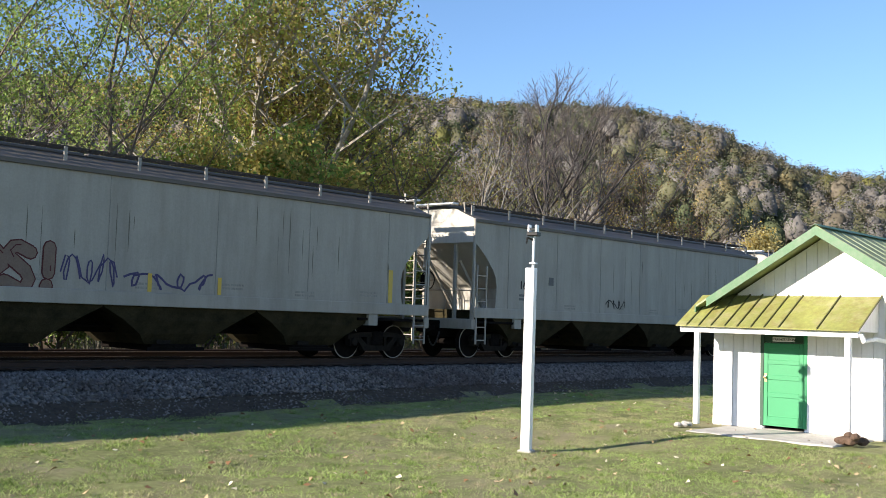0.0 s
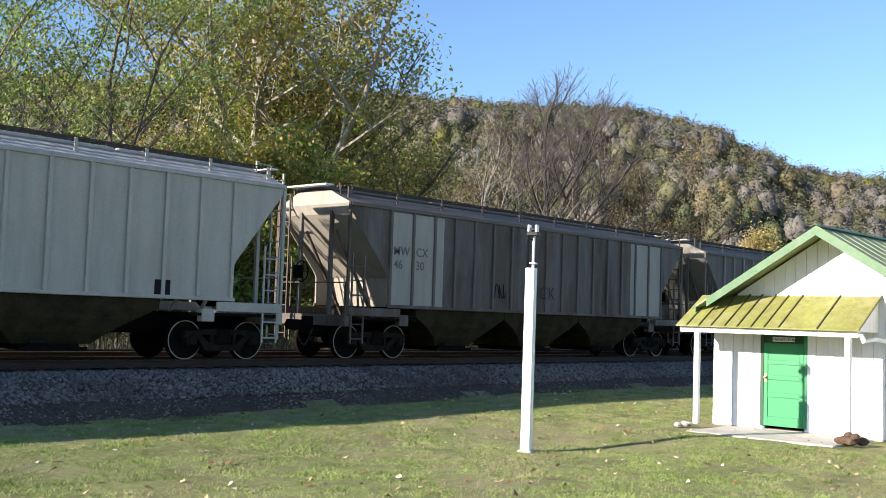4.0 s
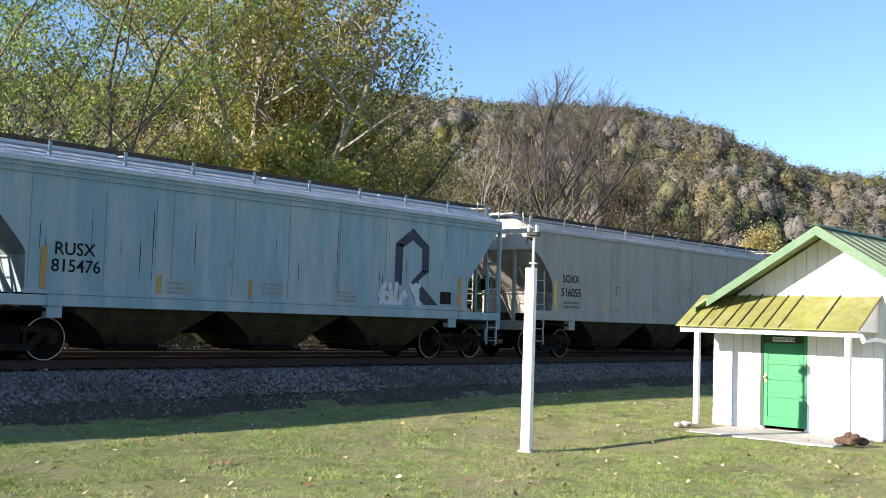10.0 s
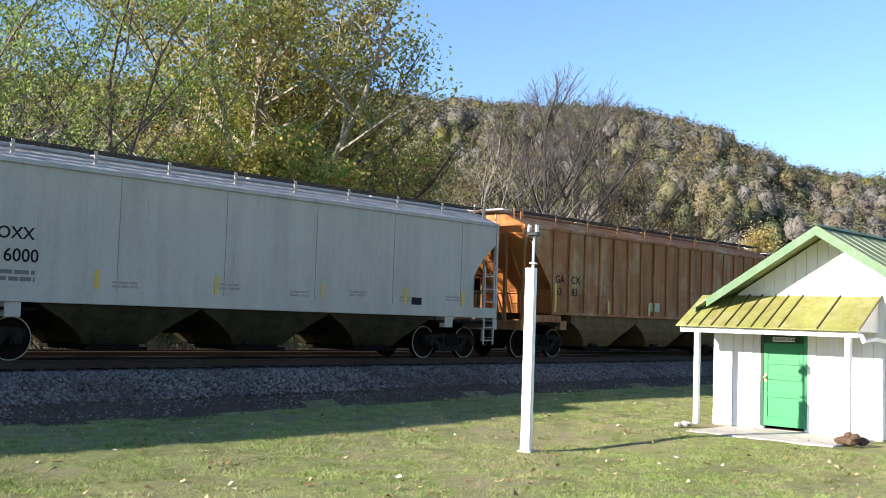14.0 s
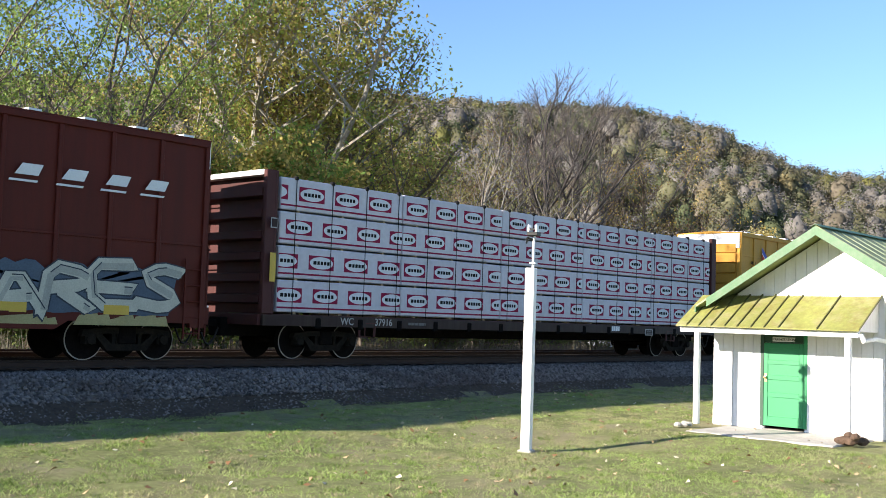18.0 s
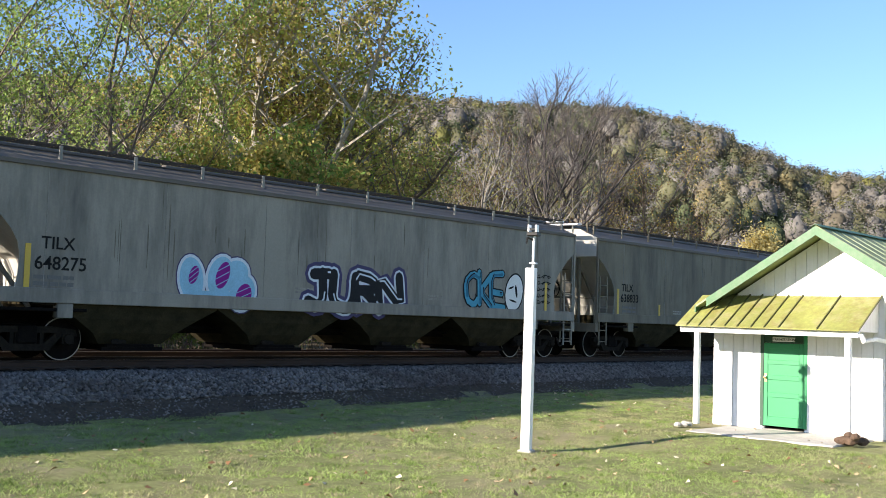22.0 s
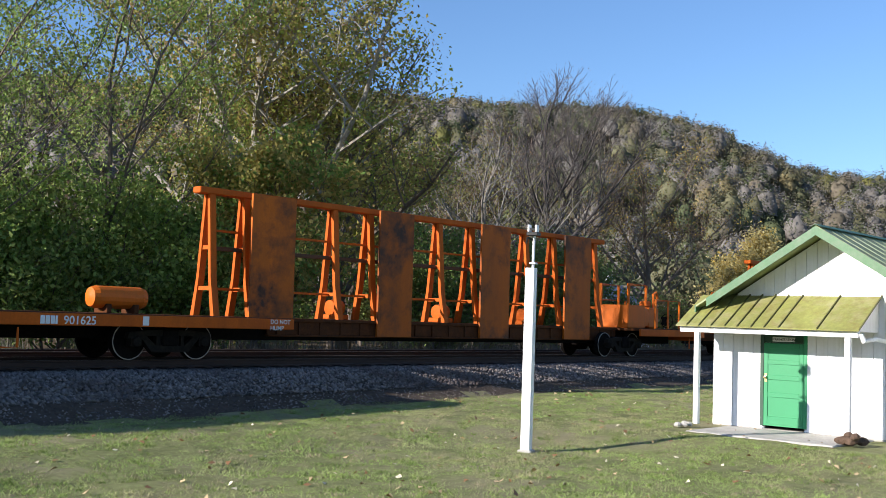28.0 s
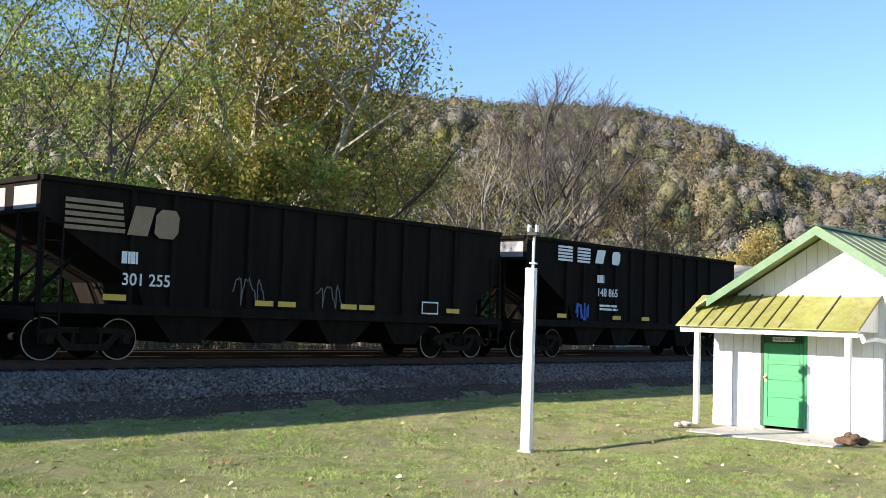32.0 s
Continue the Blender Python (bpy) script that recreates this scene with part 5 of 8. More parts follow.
def rack_car(left, right, label, machines, seed, dx=0.0):
    car, L = new_car("rack_flat_car", label, left, right)
    SIDE_Y[0] = -HW - 0.012
    h = L / 2
    z = 1.02
    m0, m1 = -6.6 + dx, 9.3 + dx
    part("deck", Build().bev(m0, m1, -0.5, 0.5, z - 0.09, z, 0.015), DECK, car, "narrow rusty steel deck under the rack")
    for a, c_ in ((-h, m0 - 0.004), (m1 + 0.004, h)):
        part("end_deck", Build().bev(a, c_, -HW + 0.08, HW - 0.08, z - 0.09, z, 0.015), DECK, car, "rusty steel end deck")
        for s in (-1, 1):
            part("side_sill", Build().bev(a, c_, min(s * (HW - 0.06), s * (HW + 0.01)), max(s * (HW - 0.06), s * (HW + 0.01)), z - 0.27, z - 0.02, 0.01), ORANGE, car)
    for s in (-1, 1):
        part("side_girder", Build().bev(m0, m1, min(s * 0.38, s * 0.44), max(s * 0.38, s * 0.44), z - 0.42, z - 0.092, 0.01), DECK, car, "dark rusty side girder")
        part("girder_flange", Build().bev(m0, m1, min(s * 0.34, s * 0.5), max(s * 0.34, s * 0.5), z - 0.47, z - 0.424, 0.008), DECK, car)
    part("centre_sill", Build().bev(-h, h, -0.3, 0.3, 0.45, z - 0.1, 0.02), IRON, car)
    for k in range(22):
        x = m0 + 0.3 + (m1 - m0 - 0.6) * k / 21
        part("girder_stiffener", shared(("bearer",), lambda: Build().bev(-0.03, 0.03, -0.49, -0.442, 0.6, 0.93, 0.006).mesh("girder_stiffener", DECK)), None, car, at=(x, 0, 0))
    f0, f1 = -8.5 + dx, 8.8 + dx
    top = 4.15
    # the long upright rack: top beam, A-shaped legs and flat panels
    part("top_beam", Build().bev(f0 - 0.1, f1 + 0.1, -0.16, 0.16, top - 0.14, top + 0.02, 0.02), ORANGE, car, "long orange top beam")
    part("middle_rail", Build().bev(f0 + 0.4, f1 - 0.1, -0.06, 0.06, 2.64, 2.74, 0.01), mat("sooty_rail", (0.09, 0.035, 0.012), 0.8, var=0.3) if "sooty_rail" not in bpy.data.materials else bpy.data.materials["sooty_rail"], car)
    for zz_ in (1.66, 3.1):
        part("low_rail", Build().bev(f0 + 0.4, f1 - 0.1, -0.03, 0.03, zz_, zz_ + 0.06, 0.005), ORANGE, car)
    def a_frame():
        b = Build()
        for s in (-1, 1):
            b.add([(x, y + d, zz_) for x in (-0.09, 0.09) for y, zz_, d in ((s * 0.07, top - 0.14, -0.05), (s * 0.07, top - 0.14, 0.05), (s * 0.25, 1.95, 0.05), (s * 0.42, z + 0.003, 0.07), (s * 0.42, z + 0.003, -0.07), (s * 0.25, 1.95, -0.05))],
                  [(0, 1, 2, 5), (5, 2, 3, 4), (6, 11, 8, 7), (11, 10, 9, 8), (0, 6, 7, 1), (1, 7, 8, 2), (2, 8, 9, 3), (3, 9, 10, 4), (4, 10, 11, 5), (5, 11, 6, 0)])
        for zz_ in (1.7, 2.7):
            wd = float(np.interp(zz_, [z, 1.95, top], [0.42, 0.25, 0.07]))
            b.box(-0.06, 0.06, -wd, wd, zz_ - 0.05, zz_ + 0.05)
        return b.mesh("a_frame", ORANGE)
    fr = shared("aframe", a_frame)
    for x in (-8.2, -7.15, -4.15, -2.8, 0.1, 1.6, 4.35, 5.9, 8.35):
        part("a_frame", fr, None, car, "orange A-shaped rack leg", at=(x + dx, 0, 0))
    for x0, x1 in ((-7.3 + dx, -5.9 + dx), (-2.85 + dx, -1.5 + dx), (1.55 + dx, 2.95 + dx), (5.95 + dx, 7.45 + dx)):
        part("flat_panel", Build().rings([[(x0, ya, za), (x1, ya, za), (x1, ya + 0.07, za), (x0, ya + 0.07, za)] for ya, za in ((-0.58, 0.58 if x1 > m0 + 1 else z + 0.003), (-0.56, top - 0.05))]), SCUFFED, car, "flat orange panel with dark scuffs")
    for x in (-3.5 + dx, 0.9 + dx, 5.1 + dx):
        part("chain_winch", Build().lathe([(0.08, -0.22), (0.22, -0.2), (0.24, 0), (0.22, 0.2), (0.08, 0.22)], 14, axis="x").bev(-0.32, 0.32, -0.25, 0.25, -0.32, -0.18, 0.02), ORANGE, car, "orange winch drum on the deck", at=(x, 0.5, z + 0.323))
    # deck machines
    for kind, x in machines:
        if kind == "tank":
            b = Build().lathe([(0.05, -0.72), (0.22, -0.68), (0.26, -0.55), (0.26, 0.55), (0.22, 0.68), (0.05, 0.72)], 18, axis="x")
            tk = part("air_tank", b, ORANGELIT, car, "orange horizontal air tank", at=(x, 0.1, z + 0.36))
            for d in (-0.35, 0.35):
                part("tank_cradle", Build().bev(d - 0.06, d + 0.06, -0.28, 0.28, -0.357, -0.15, 0.01), DECK, tk)
        elif kind == "engine":
            en = part("winch_engine", Build().bev(-0.38, 0.38, -0.4, 0.4, 0.005, 0.8, 0.05), ORANGELIT, car, "orange winch engine housing", at=(x, 0, z))
            part("drum", Build().lathe([(0.18, -0.4), (0.34, -0.38), (0.34, -0.33), (0.25, -0.31), (0.25, 0.31), (0.34, 0.33), (0.34, 0.38), (0.18, 0.4)], 20, axis="y"), ORANGELIT, en, at=(-0.5, 0, 0.42))
            part("exhaust_hood", Build().bev(-0.15, 0.2, -0.18, 0.18, 0.8, 1.05, 0.05).path([(0.2, -0.25, 0.8), (0.2, -0.25, 1.3), (0.38, -0.25, 1.38), (0.52, -0.25, 1.15)], 0.045), ORANGELIT, en)
        elif kind == "box":
            bx = part("tool_box", Build().bev(-0.6, 0.6, -0.45, 0.45, 0.005, 0.55, 0.03), ORANGELIT, car, "orange steel tool box", at=(x, 0, z))
            part("lid", Build().bev(-0.64, 0.64, -0.49, 0.49, 0.55, 0.62, 0.02), ORANGELIT, bx)
        elif kind == "cab":
            cb = part("operator_stand", Build().bev(-0.6, 0.6, -0.6, 0.6, 0.005, 0.85, 0.03), ORANGELIT, car, "orange operator stand with rails", at=(x, 0, z))
            part("stand_frame", Build().path([(-0.6, -0.6, 0.85), (-0.6, -0.6, 1.6), (0.6, -0.6, 1.6), (0.6, -0.6, 0.85)], 0.05).path([(-0.6, 0.6, 0.85), (-0.6, 0.6, 1.6), (0.6, 0.6, 1.6), (0.6, 0.6, 0.85)], 0.05), ORANGELIT, cb)
        elif kind == "rail":
            part("guard_rail", Build().path([(x - 0.8, -1.2, z + 0.003), (x - 0.8, -1.2, z + 1.05), (x + 0.9, -1.2, z + 1.05), (x + 0.9, -1.2, z + 0.003)], 0.04).path([(x - 0.8, 1.2, z + 0.003), (x - 0.8, 1.2, z + 1.05), (x + 0.9, 1.2, z + 1.05), (x + 0.9, 1.2, z + 0.003)], 0.04).path([(x + 0.1, -1.2, z + 0.003), (x + 0.1, -1.2, z + 1.05)], 0.04), ORANGELIT, car)
        elif kind == "hoop":
            part("cable_hoop", Build().path([(x, -0.7, z + 0.003), (x + 0.05, -0.7, z + 1.0), (x + 0.25, -0.7, z + 1.2), (x + 0.6, -0.7, z + 1.2), (x + 0.75, -0.7, z + 1.05)], 0.045), ORANGELIT, car)
    for s in (-1, 1):
        e = s * h
        part("end_sill", Build().bev(min(e, e + s * 0.12), max(e, e + s * 0.12), -HW + 0.05, HW - 0.05, 0.6, z - 0.02, 0.015), ORANGE if seed else DECK, car)
        coupler(car, e + s * 0.2, s)
        add_truck(car, e - s * 4.3, 0.42)
        part("side_step", Build().path([(e - s * 0.1, -HW, 0.7), (e - s * 0.1, -HW, 0.3), (e - s * 0.5, -HW, 0.3), (e - s * 0.5, -HW, 0.7)], 0.022), ORANGE, car)
    brake_wheel(car, pose(-h - 0.12, 0.9, 1.35, 0, 0, 180))
    return car, L


# ================= lumber car =================
MAROON = paint("maroon_car_paint", (0.075, 0.022, 0.02), (0.03, 0.02, 0.018), 0.5, 2.0)
WRAP = mat("white_lumber_wrap", (0.54, 0.51, 0.54), 0.6, var=0.1, scale=2.5, fine=9, bump=0.5, rand=0.05)
WRAPLIT = mat("white_print", (0.62, 0.62, 0.64), 0.5, var=0.06)
REDINK = mat("red_print", (0.27, 0.012, 0.05), 0.7, var=0.06, spec=0.15)
WOODEND = mat("lumber_ends", (0.45, 0.33, 0.2), 0.8, var=0.25, scale=12)


SILLDK = paint("grimy_maroon_sill", (0.03, 0.014, 0.012), (0.055, 0.042, 0.03), 0.6, 3.0)


def lumber_car(left, right, label):
    car, L = new_car("lumber_car", label, left, right)
    SIDE_Y[0] = -HW - 0.034
    h = L / 2
    z = 1.12
    part("deck", Build().bev(-h, h, -HW + 0.05, HW - 0.05, z - 0.1, z, 0.015), MAROON, car)
    for s in (-1, 1):
        part("side_sill", Build().prism([(-h, z - 0.02), (-h, z - 0.28), (h, z - 0.28), (h, z - 0.02)], s * (HW - 0.02) - 0.05, s * (HW - 0.02) + 0.03), SILLDK, car, "grimy nearly black side sill")
    part("centre_sill", Build().bev(-h - 0.3, h + 0.3, -0.25, 0.25, 0.55, z - 0.11, 0.02), IRON, car)
    for k in range(14):
        part("winch_bracket", shared("wbk", lambda: Build().bev(-0.09, 0.09, -0.06, 0.06, -0.3, -0.02, 0.02).mesh("winch_bracket", IRON)), None, car, at=(-h + 1.75 + (L - 3.5) * k / 13, -HW + 0.01, z - 0.05))
    part("centre_beam_top", Build().bev(-h + 0.4, h - 0.4, -0.12, 0.12, 4.42, 4.6, 0.02), MAROON, car)
    for k in range(13):
        x = -h + 0.9 + (L - 1.8) * k / 12
        part("beam_post", shared("cbpost", lambda: Build().bev(-0.07, 0.07, -0.06, 0.06, 1.122, 4.42, 0.01).mesh("beam_post", MAROON)), None, car, at=(x, 0, 0))
    for s in (-1, 1):
        e = s * h
        bh = part("end_bulkhead", Build().bev(min(e - s * 0.35, e - s * 0.27), max(e - s * 0.35, e - s * 0.27), -HW + 0.02, HW - 0.02, z + 0.003, 4.6, 0.01), MAROON, car, "ribbed maroon end bulkhead")
        for k in range(6):
            zz_ = 1.45 + k * 0.52
            part("bulkhead_rib", shared(("bhr", s), lambda: Build().prism([(s * 0.0, -0.1), (s * 0.27, -0.06), (s * 0.27, 0.12), (s * 0.0, 0.16)], -HW + 0.2, HW - 0.2).mesh("bulkhead_rib", MAROON)), None, bh, at=(e - s * 0.268, 0, zz_))
        for yy in (-HW + 0.1, HW - 0.1):
            part("bulkhead_post", Build().bev(min(e - s * 0.36, e), max(e - s * 0.36, e), yy - 0.07, yy + 0.07, z + 0.003, 4.62, 0.015), MAROON, bh)
        # white in place of maroon: sun on the rail is painted in
        part("bulkhead_cap", Build().bev(min(e - s * 0.36, e), max(e - s * 0.36, e), -HW + 0.17, HW - 0.17, 4.5, 4.63, 0.01), WHITE, bh, "top rail coloured white to look sunlit")
        part("end_ladder", shared("lumlad", lambda: ladder_mesh(0.42, 0.6, 4.3, 0.4).mesh("end_ladder", MAROON)), None, car, at=pose(e + s * 0.06, HW - 0.6, 0, 0, 0, 90))
        part("end_sill", Build().bev(min(e, e + s * 0.1), max(e, e + s * 0.1), -HW + 0.05, HW - 0.05, 0.84, z - 0.02, 0.015), MAROON, car)
        coupler(car, e + s * 0.3, s)
        add_truck(car, e - s * 2.41)
    for s in (-1, 1):
        part("side_step", Build().path([(s * (h - 3.2), -HW, 0.95), (s * (h - 3.2), -HW, 0.6), (s * (h - 3.75), -HW, 0.6), (s * (h - 3.75), -HW, 0.95), (s * (h - 3.2), -HW, 0.95)], 0.03).path([(s * (h - 3.4), -HW, 0.95), (s * (h - 3.4), -HW, 0.6)], 0.02), MAROON, car)
    lettering(car, "WC", -h + 2.5, 0.9, 0.19, FADEDW)
    lettering(car, "37916", -h + 3.72, 0.9, 0.19, FADEDW)
    bars(car, -h + 5.0, 0.93, 0.7, 0.07, 1, GREYINK, seed=4, name="car_mark")
    bars(car, h - 7.4, 0.91, 0.5, 0.16, 1, OFFWHITE, seed=5, name="railway_mark")
    plate(car, h - 5.25, h - 4.75, 0.78, 1.0, FADEDW, name="notice_frame")
    plate(car, h - 5.21, h - 4.79, 0.81, 0.97, SILLDK, y=SIDE_Y[0] - 0.01, name="notice_panel")
    bars(car, h - 5.17, 0.91, 0.34, 0.04, 2, GREYINK, y=SIDE_Y[0] - 0.016)
    plate(car, -h + 0.12, -h + 0.3, 1.9, 2.6, YELLOW, y=-HW - 0.02, name="yellow_notice")
    plate(car, -h + 0.1, -h + 0.32, 3.2, 3.45, FADEDW, y=-HW - 0.02, name="notice_frame")
    plate(car, -h + 0.125, -h + 0.295, 3.225, 3.425, SILLDK, y=-HW - 0.027, name="notice_panel")
    # wrapped lumber, four courses on each side
    per = (L - 0.9) / 5
    hh = (4.5 - 1.13) / 4
    def mark_mesh(lo, hi):
        """Red panel with a pale oval, cut off where the sheet ends."""
        b = Build().box(lo, hi, -0.002, 0.002, -0.18, 0.18, 0)
        for rx, rz, yy, mi in ((0.39, 0.155, -0.005, 1),):
            b.add([(min(max(rx * math.cos(2 * math.pi * i / 24), lo), hi), yy, rz * math.sin(2 * math.pi * i / 24)) for i in range(24)], [tuple(range(24))], mi)
        for x0, x1 in ((-0.27, -0.17), (-0.14, -0.06), (-0.03, 0.05), (0.08, 0.16), (0.19, 0.27)):
            if x0 > lo and x1 < hi:
                b.box(x0, x1, -0.009, -0.006, -0.045, 0.045, 2)
        return b.mesh("printed_mark", [REDINK, WRAPLIT, STENCIL])
    red_me = Build().box(-per / 2 + 0.02, per / 2 - 0.02, -0.002, 0.002, 0.07, 0.115).mesh("printed_band", REDINK)
    def bundle_mesh():
        b = Build().bev(-per / 2 + 0.015, per / 2 - 0.015, -0.62, 0.62, 0.0, hh - 0.05, 0.025)
        return b.mesh("wrapping", WRAP)
    wrap_me = bundle_mesh()
    sticker_me = Build().box(-0.04, 0.04, -0.55, 0.55, -0.05, -0.002).mesh("bearer_stick", WOODEND)
    for course in range(4):
        for j in range(5):
            for s in (-1, 1):
                x = -L / 2 + 0.45 + per * (j + 0.5)
                loc = ((left + right) / 2 + x, TRACK + s * 0.8, 1.175 + course * hh)
                lb = thing("lumber_bundle", "lumber bundle wrapped in white sheeting with red oval marks", "lumber", loc, group="bundles on the lumber car")
                part("wrapping", wrap_me, None, lb, "white printed sheeting")
                LOADS.append((lb, loc[0], loc[1], loc[2]))
                for d in (-1.5, 0.0, 1.5):
                    part("bearer_stick", sticker_me, None, lb, at=(d, 0, 0))
                if s < 0:
                    off = random.uniform(0, 1.2)
                    edge = per / 2 - 0.02
                    for q in range(6):
                        xx = -per / 2 - 0.6 + 1.2 * q + off
                        lo, hi = max(-0.42, -edge - xx), min(0.42, edge - xx)
                        if hi - lo > 0.1:
                            full = hi - lo > 0.83
                            part("printed_mark", shared("mark", lambda: mark_mesh(lo, hi)) if full else mark_mesh(lo, hi), None, lb, "red printed panel with a pale oval", at=(xx, -0.6235, hh * 0.5))
                    part("printed_band", red_me, None, lb, at=(0, -0.6235, 0.02))
    for k in range(18):
        x = -L / 2 + 0.95 + (L - 1.9) * k / 17
        part("tie_down_strap", shared("tie", lambda: Build().box(-0.009, 0.009, -1.436, -1.428, 1.1, 4.53).box(-0.009, 0.009, -1.436, -0.15, 4.525, 4.533).mesh("tie_down_strap", STENCIL)), None, car, at=(x, 0, 0))
        part("corner_guard", shared("cguard", lambda: Build().bev(-0.06, 0.06, -1.45, -1.33, 4.45, 4.55, 0.02).mesh("corner_guard", STENCIL)), None, car, at=(x, 0, 0))
    return car, L


# ================= the train =================
GR = (0.13, 0.11, 0.09)
PALE = paint("pale_grey_car_paint", (0.35, 0.322, 0.275), GR, 0.35, 2.0, patch=(0.27, 0.245, 0.2), patch_amount=0.4)
PALE2 = paint("dull_grey_car_paint", (0.28, 0.257, 0.215), (0.06, 0.055, 0.05), 0.7, 1.1)
ROOFG = paint("dusty_roof_paint", (0.42, 0.4, 0.37), GR, 0.4)
ROOFD = paint("sooty_roof_paint", (0.12, 0.105, 0.09), GR, 0.4)
SOOT = paint("sooty_grey_car_paint", (0.175, 0.15, 0.108), (0.045, 0.04, 0.034), 0.75, 1.3, patch=(0.24, 0.22, 0.18), patch_amount=0.5, patch_scale=0.35)
# Grime, and darker still to paint in the shade beneath the car.
UNDER = mat("grimy_shaded_underside", (0.036, 0.03, 0.016), 0.95, var=0.4, scale=1.0, grime=(0.012, 0.01, 0.006), amount=0.85, spec=0.06)
BROWNG = paint("brown_grey_weathered_paint", (0.125, 0.1, 0.084), (0.19, 0.178, 0.165), 0.5, 4.5, patch=(0.06, 0.042, 0.034), patch_amount=0.7, patch_scale=0.7)
BROWND = paint("dark_brown_weathered_paint", (0.09, 0.062, 0.046), (0.2, 0.2, 0.2), 0.6, 1.3, patch=(0.05, 0.028, 0.02), patch_amount=0.85, patch_scale=0.5)
RIBG = paint("grey_rib_paint", (0.24, 0.225, 0.215), GR, 0.3)
WHITEC = paint("off_white_car_paint", (0.43, 0.4, 0.345), GR, 0.25, 2.0, patch=(0.36, 0.33, 0.275), patch_amount=0.4)
WINE = paint("dark_red_car_paint", (0.12, 0.011, 0.009), (0.14, 0.1, 0.1), 0.2, 1.4)
# The car's red darkened, with the under-car shade in the colour.
WINE_UNDER = mat("shaded_red_underside", (0.03, 0.014, 0.012), 0.85, var=0.3)
PINK = paint("faded_pink_car_paint", (0.68, 0.34, 0.265), (0.5, 0.2, 0.11), 0.45, 1.0, patch=(0.62, 0.42, 0.38), patch_amount=0.5)
BLUE = paint("faded_blue_car_paint", (0.2, 0.3, 0.335), (0.4, 0.41, 0.39), 0.85, 1.7, patch=(0.27, 0.33, 0.32), patch_amount=0.7, patch_scale=0.5)
RUSTY = paint("rust_brown_car_paint", (0.34, 0.13, 0.04), (0.1, 0.036, 0.015), 0.8, 3.5, var=0.25, patch=(0.5, 0.36, 0.19), patch_amount=0.85)
YCAR = paint("yellow_boxcar_paint", (0.57, 0.285, 0.045), (0.22, 0.14, 0.04), 0.3)
BROWNBOX = paint("red_brown_boxcar_paint", (0.098, 0.0125, 0.006), (0.045, 0.009, 0.005), 0.5)
DOORBLK = mat("black_door_paint", (0.013, 0.012, 0.01), 0.85, spec=0.1, grime=(0.04, 0.034, 0.026), amount=0.4, streak=2.0, var=0.15, scale=0.7, fine=25, bump=0.05)
CAPW = mat("white_end_cap_paint", (0.78, 0.77, 0.74), 0.5, var=0.06)
DRIP = paint("pale_spill", (0.19, 0.12, 0.125), (0.13, 0.025, 0.022), 0.8, 5.0)
SPRAY = {}


def spray(name, col):
    if name not in SPRAY:
        SPRAY[name] = mat("spray_" + name, col, 0.7, var=0.2, scale=2.5, bump=0, spec=0.12)
    return SPRAY[name]


SOOTSTREAK = mat("soot_streak", (0.145, 0.13, 0.105), 0.9, var=0.35, scale=2, spec=0.08)
RUSTSTREAK = mat("rust_streak", (0.3, 0.15, 0.08), 0.9, var=0.3, scale=2, spec=0.08)
BLACKSTREAK = mat("dark_drip", (0.04, 0.038, 0.036), 0.9, var=0.3, scale=2, spec=0.08)


def streaks(car, n, x0, x1, top, low, material, seed, wide=0.02):
    """Thin tapering runs of dirt down the side."""
    g = random.Random(seed)
    b = Build()
    for i in range(n):
        x, w_, y = g.uniform(x0, x1), wide * g.uniform(0.3, 1.0), SIDE_Y[0] - 0.0005 - i * 0.00003
        t = g.uniform(low + (top - low) * 0.35, top)
        e = t - (t - low) * g.uniform(0.2, 0.95)
        m = t * 0.7 + e * 0.3
        b.add([(x - w_ * 0.2, y, t), (x + w_ * 0.25, y, t), (x + w_, y, m), (x + w_ * 0.2, y, e), (x - w_ * 0.2, y, e), (x - w_ * 0.8, y, m)], [(0, 1, 2, 3, 4, 5)])
    return tagged(part("streaked_grime", b, material, car), "thin dirty streaks", kind="stuff")


HOPL = "covered hopper car in the train, "
# leading cars
c, L = covered_hopper(44.2, 61.2, HOPL + "dusty grey", PALE, ROOFG, UNDER)
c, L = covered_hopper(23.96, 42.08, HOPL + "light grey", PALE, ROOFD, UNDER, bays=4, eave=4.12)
lettering(c, "1644", -6.9, 2.13, 0.26, STENCIL)
streaks(c, 16, -7, 7, 3.9, 1.6, SOOTSTREAK, 2)
bars(c, -6.9, 1.9, 0.9, 0.07, 2, GREYINK)
scrawl(c, -2.15, -1.0, 1.65, 2.0, STENCIL, 4)
plate(c, -5.4, -5.15, 2.3, 2.56, GREYINK)
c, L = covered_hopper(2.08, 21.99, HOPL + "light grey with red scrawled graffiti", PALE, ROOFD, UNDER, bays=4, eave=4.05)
lettering(c, "SOXX", -8.42, 2.35, 0.25, STENCIL)
lettering(c, "638422", -8.42, 1.9, 0.27, STENCIL)
streaks(c, 26, -8, 8.5, 3.9, 1.6, SOOTSTREAK, 1)
bars(c, -8.4, 1.68, 0.9, 0.09, 2, GREYINK)
for x in (-8.68, 8.4):
    stripe(c, x, 1.52, 0.15, 0.88)
for x in (-6.3, 1.0, 2.85):
    stripe(c, x, 1.52, 0.1, 0.4)
DKRED, PUR = spray("dark_red", (0.1, 0.03, 0.03)), spray("violet", (0.07, 0.06, 0.13))
scrawl(c, -5.85, -4.47, 1.5, 2.35, DKRED, 11, 0.03, loops=4.5)
scrawl(c, -4.25, -3.4, 1.55, 2.35, DKRED, 12, 0.02)
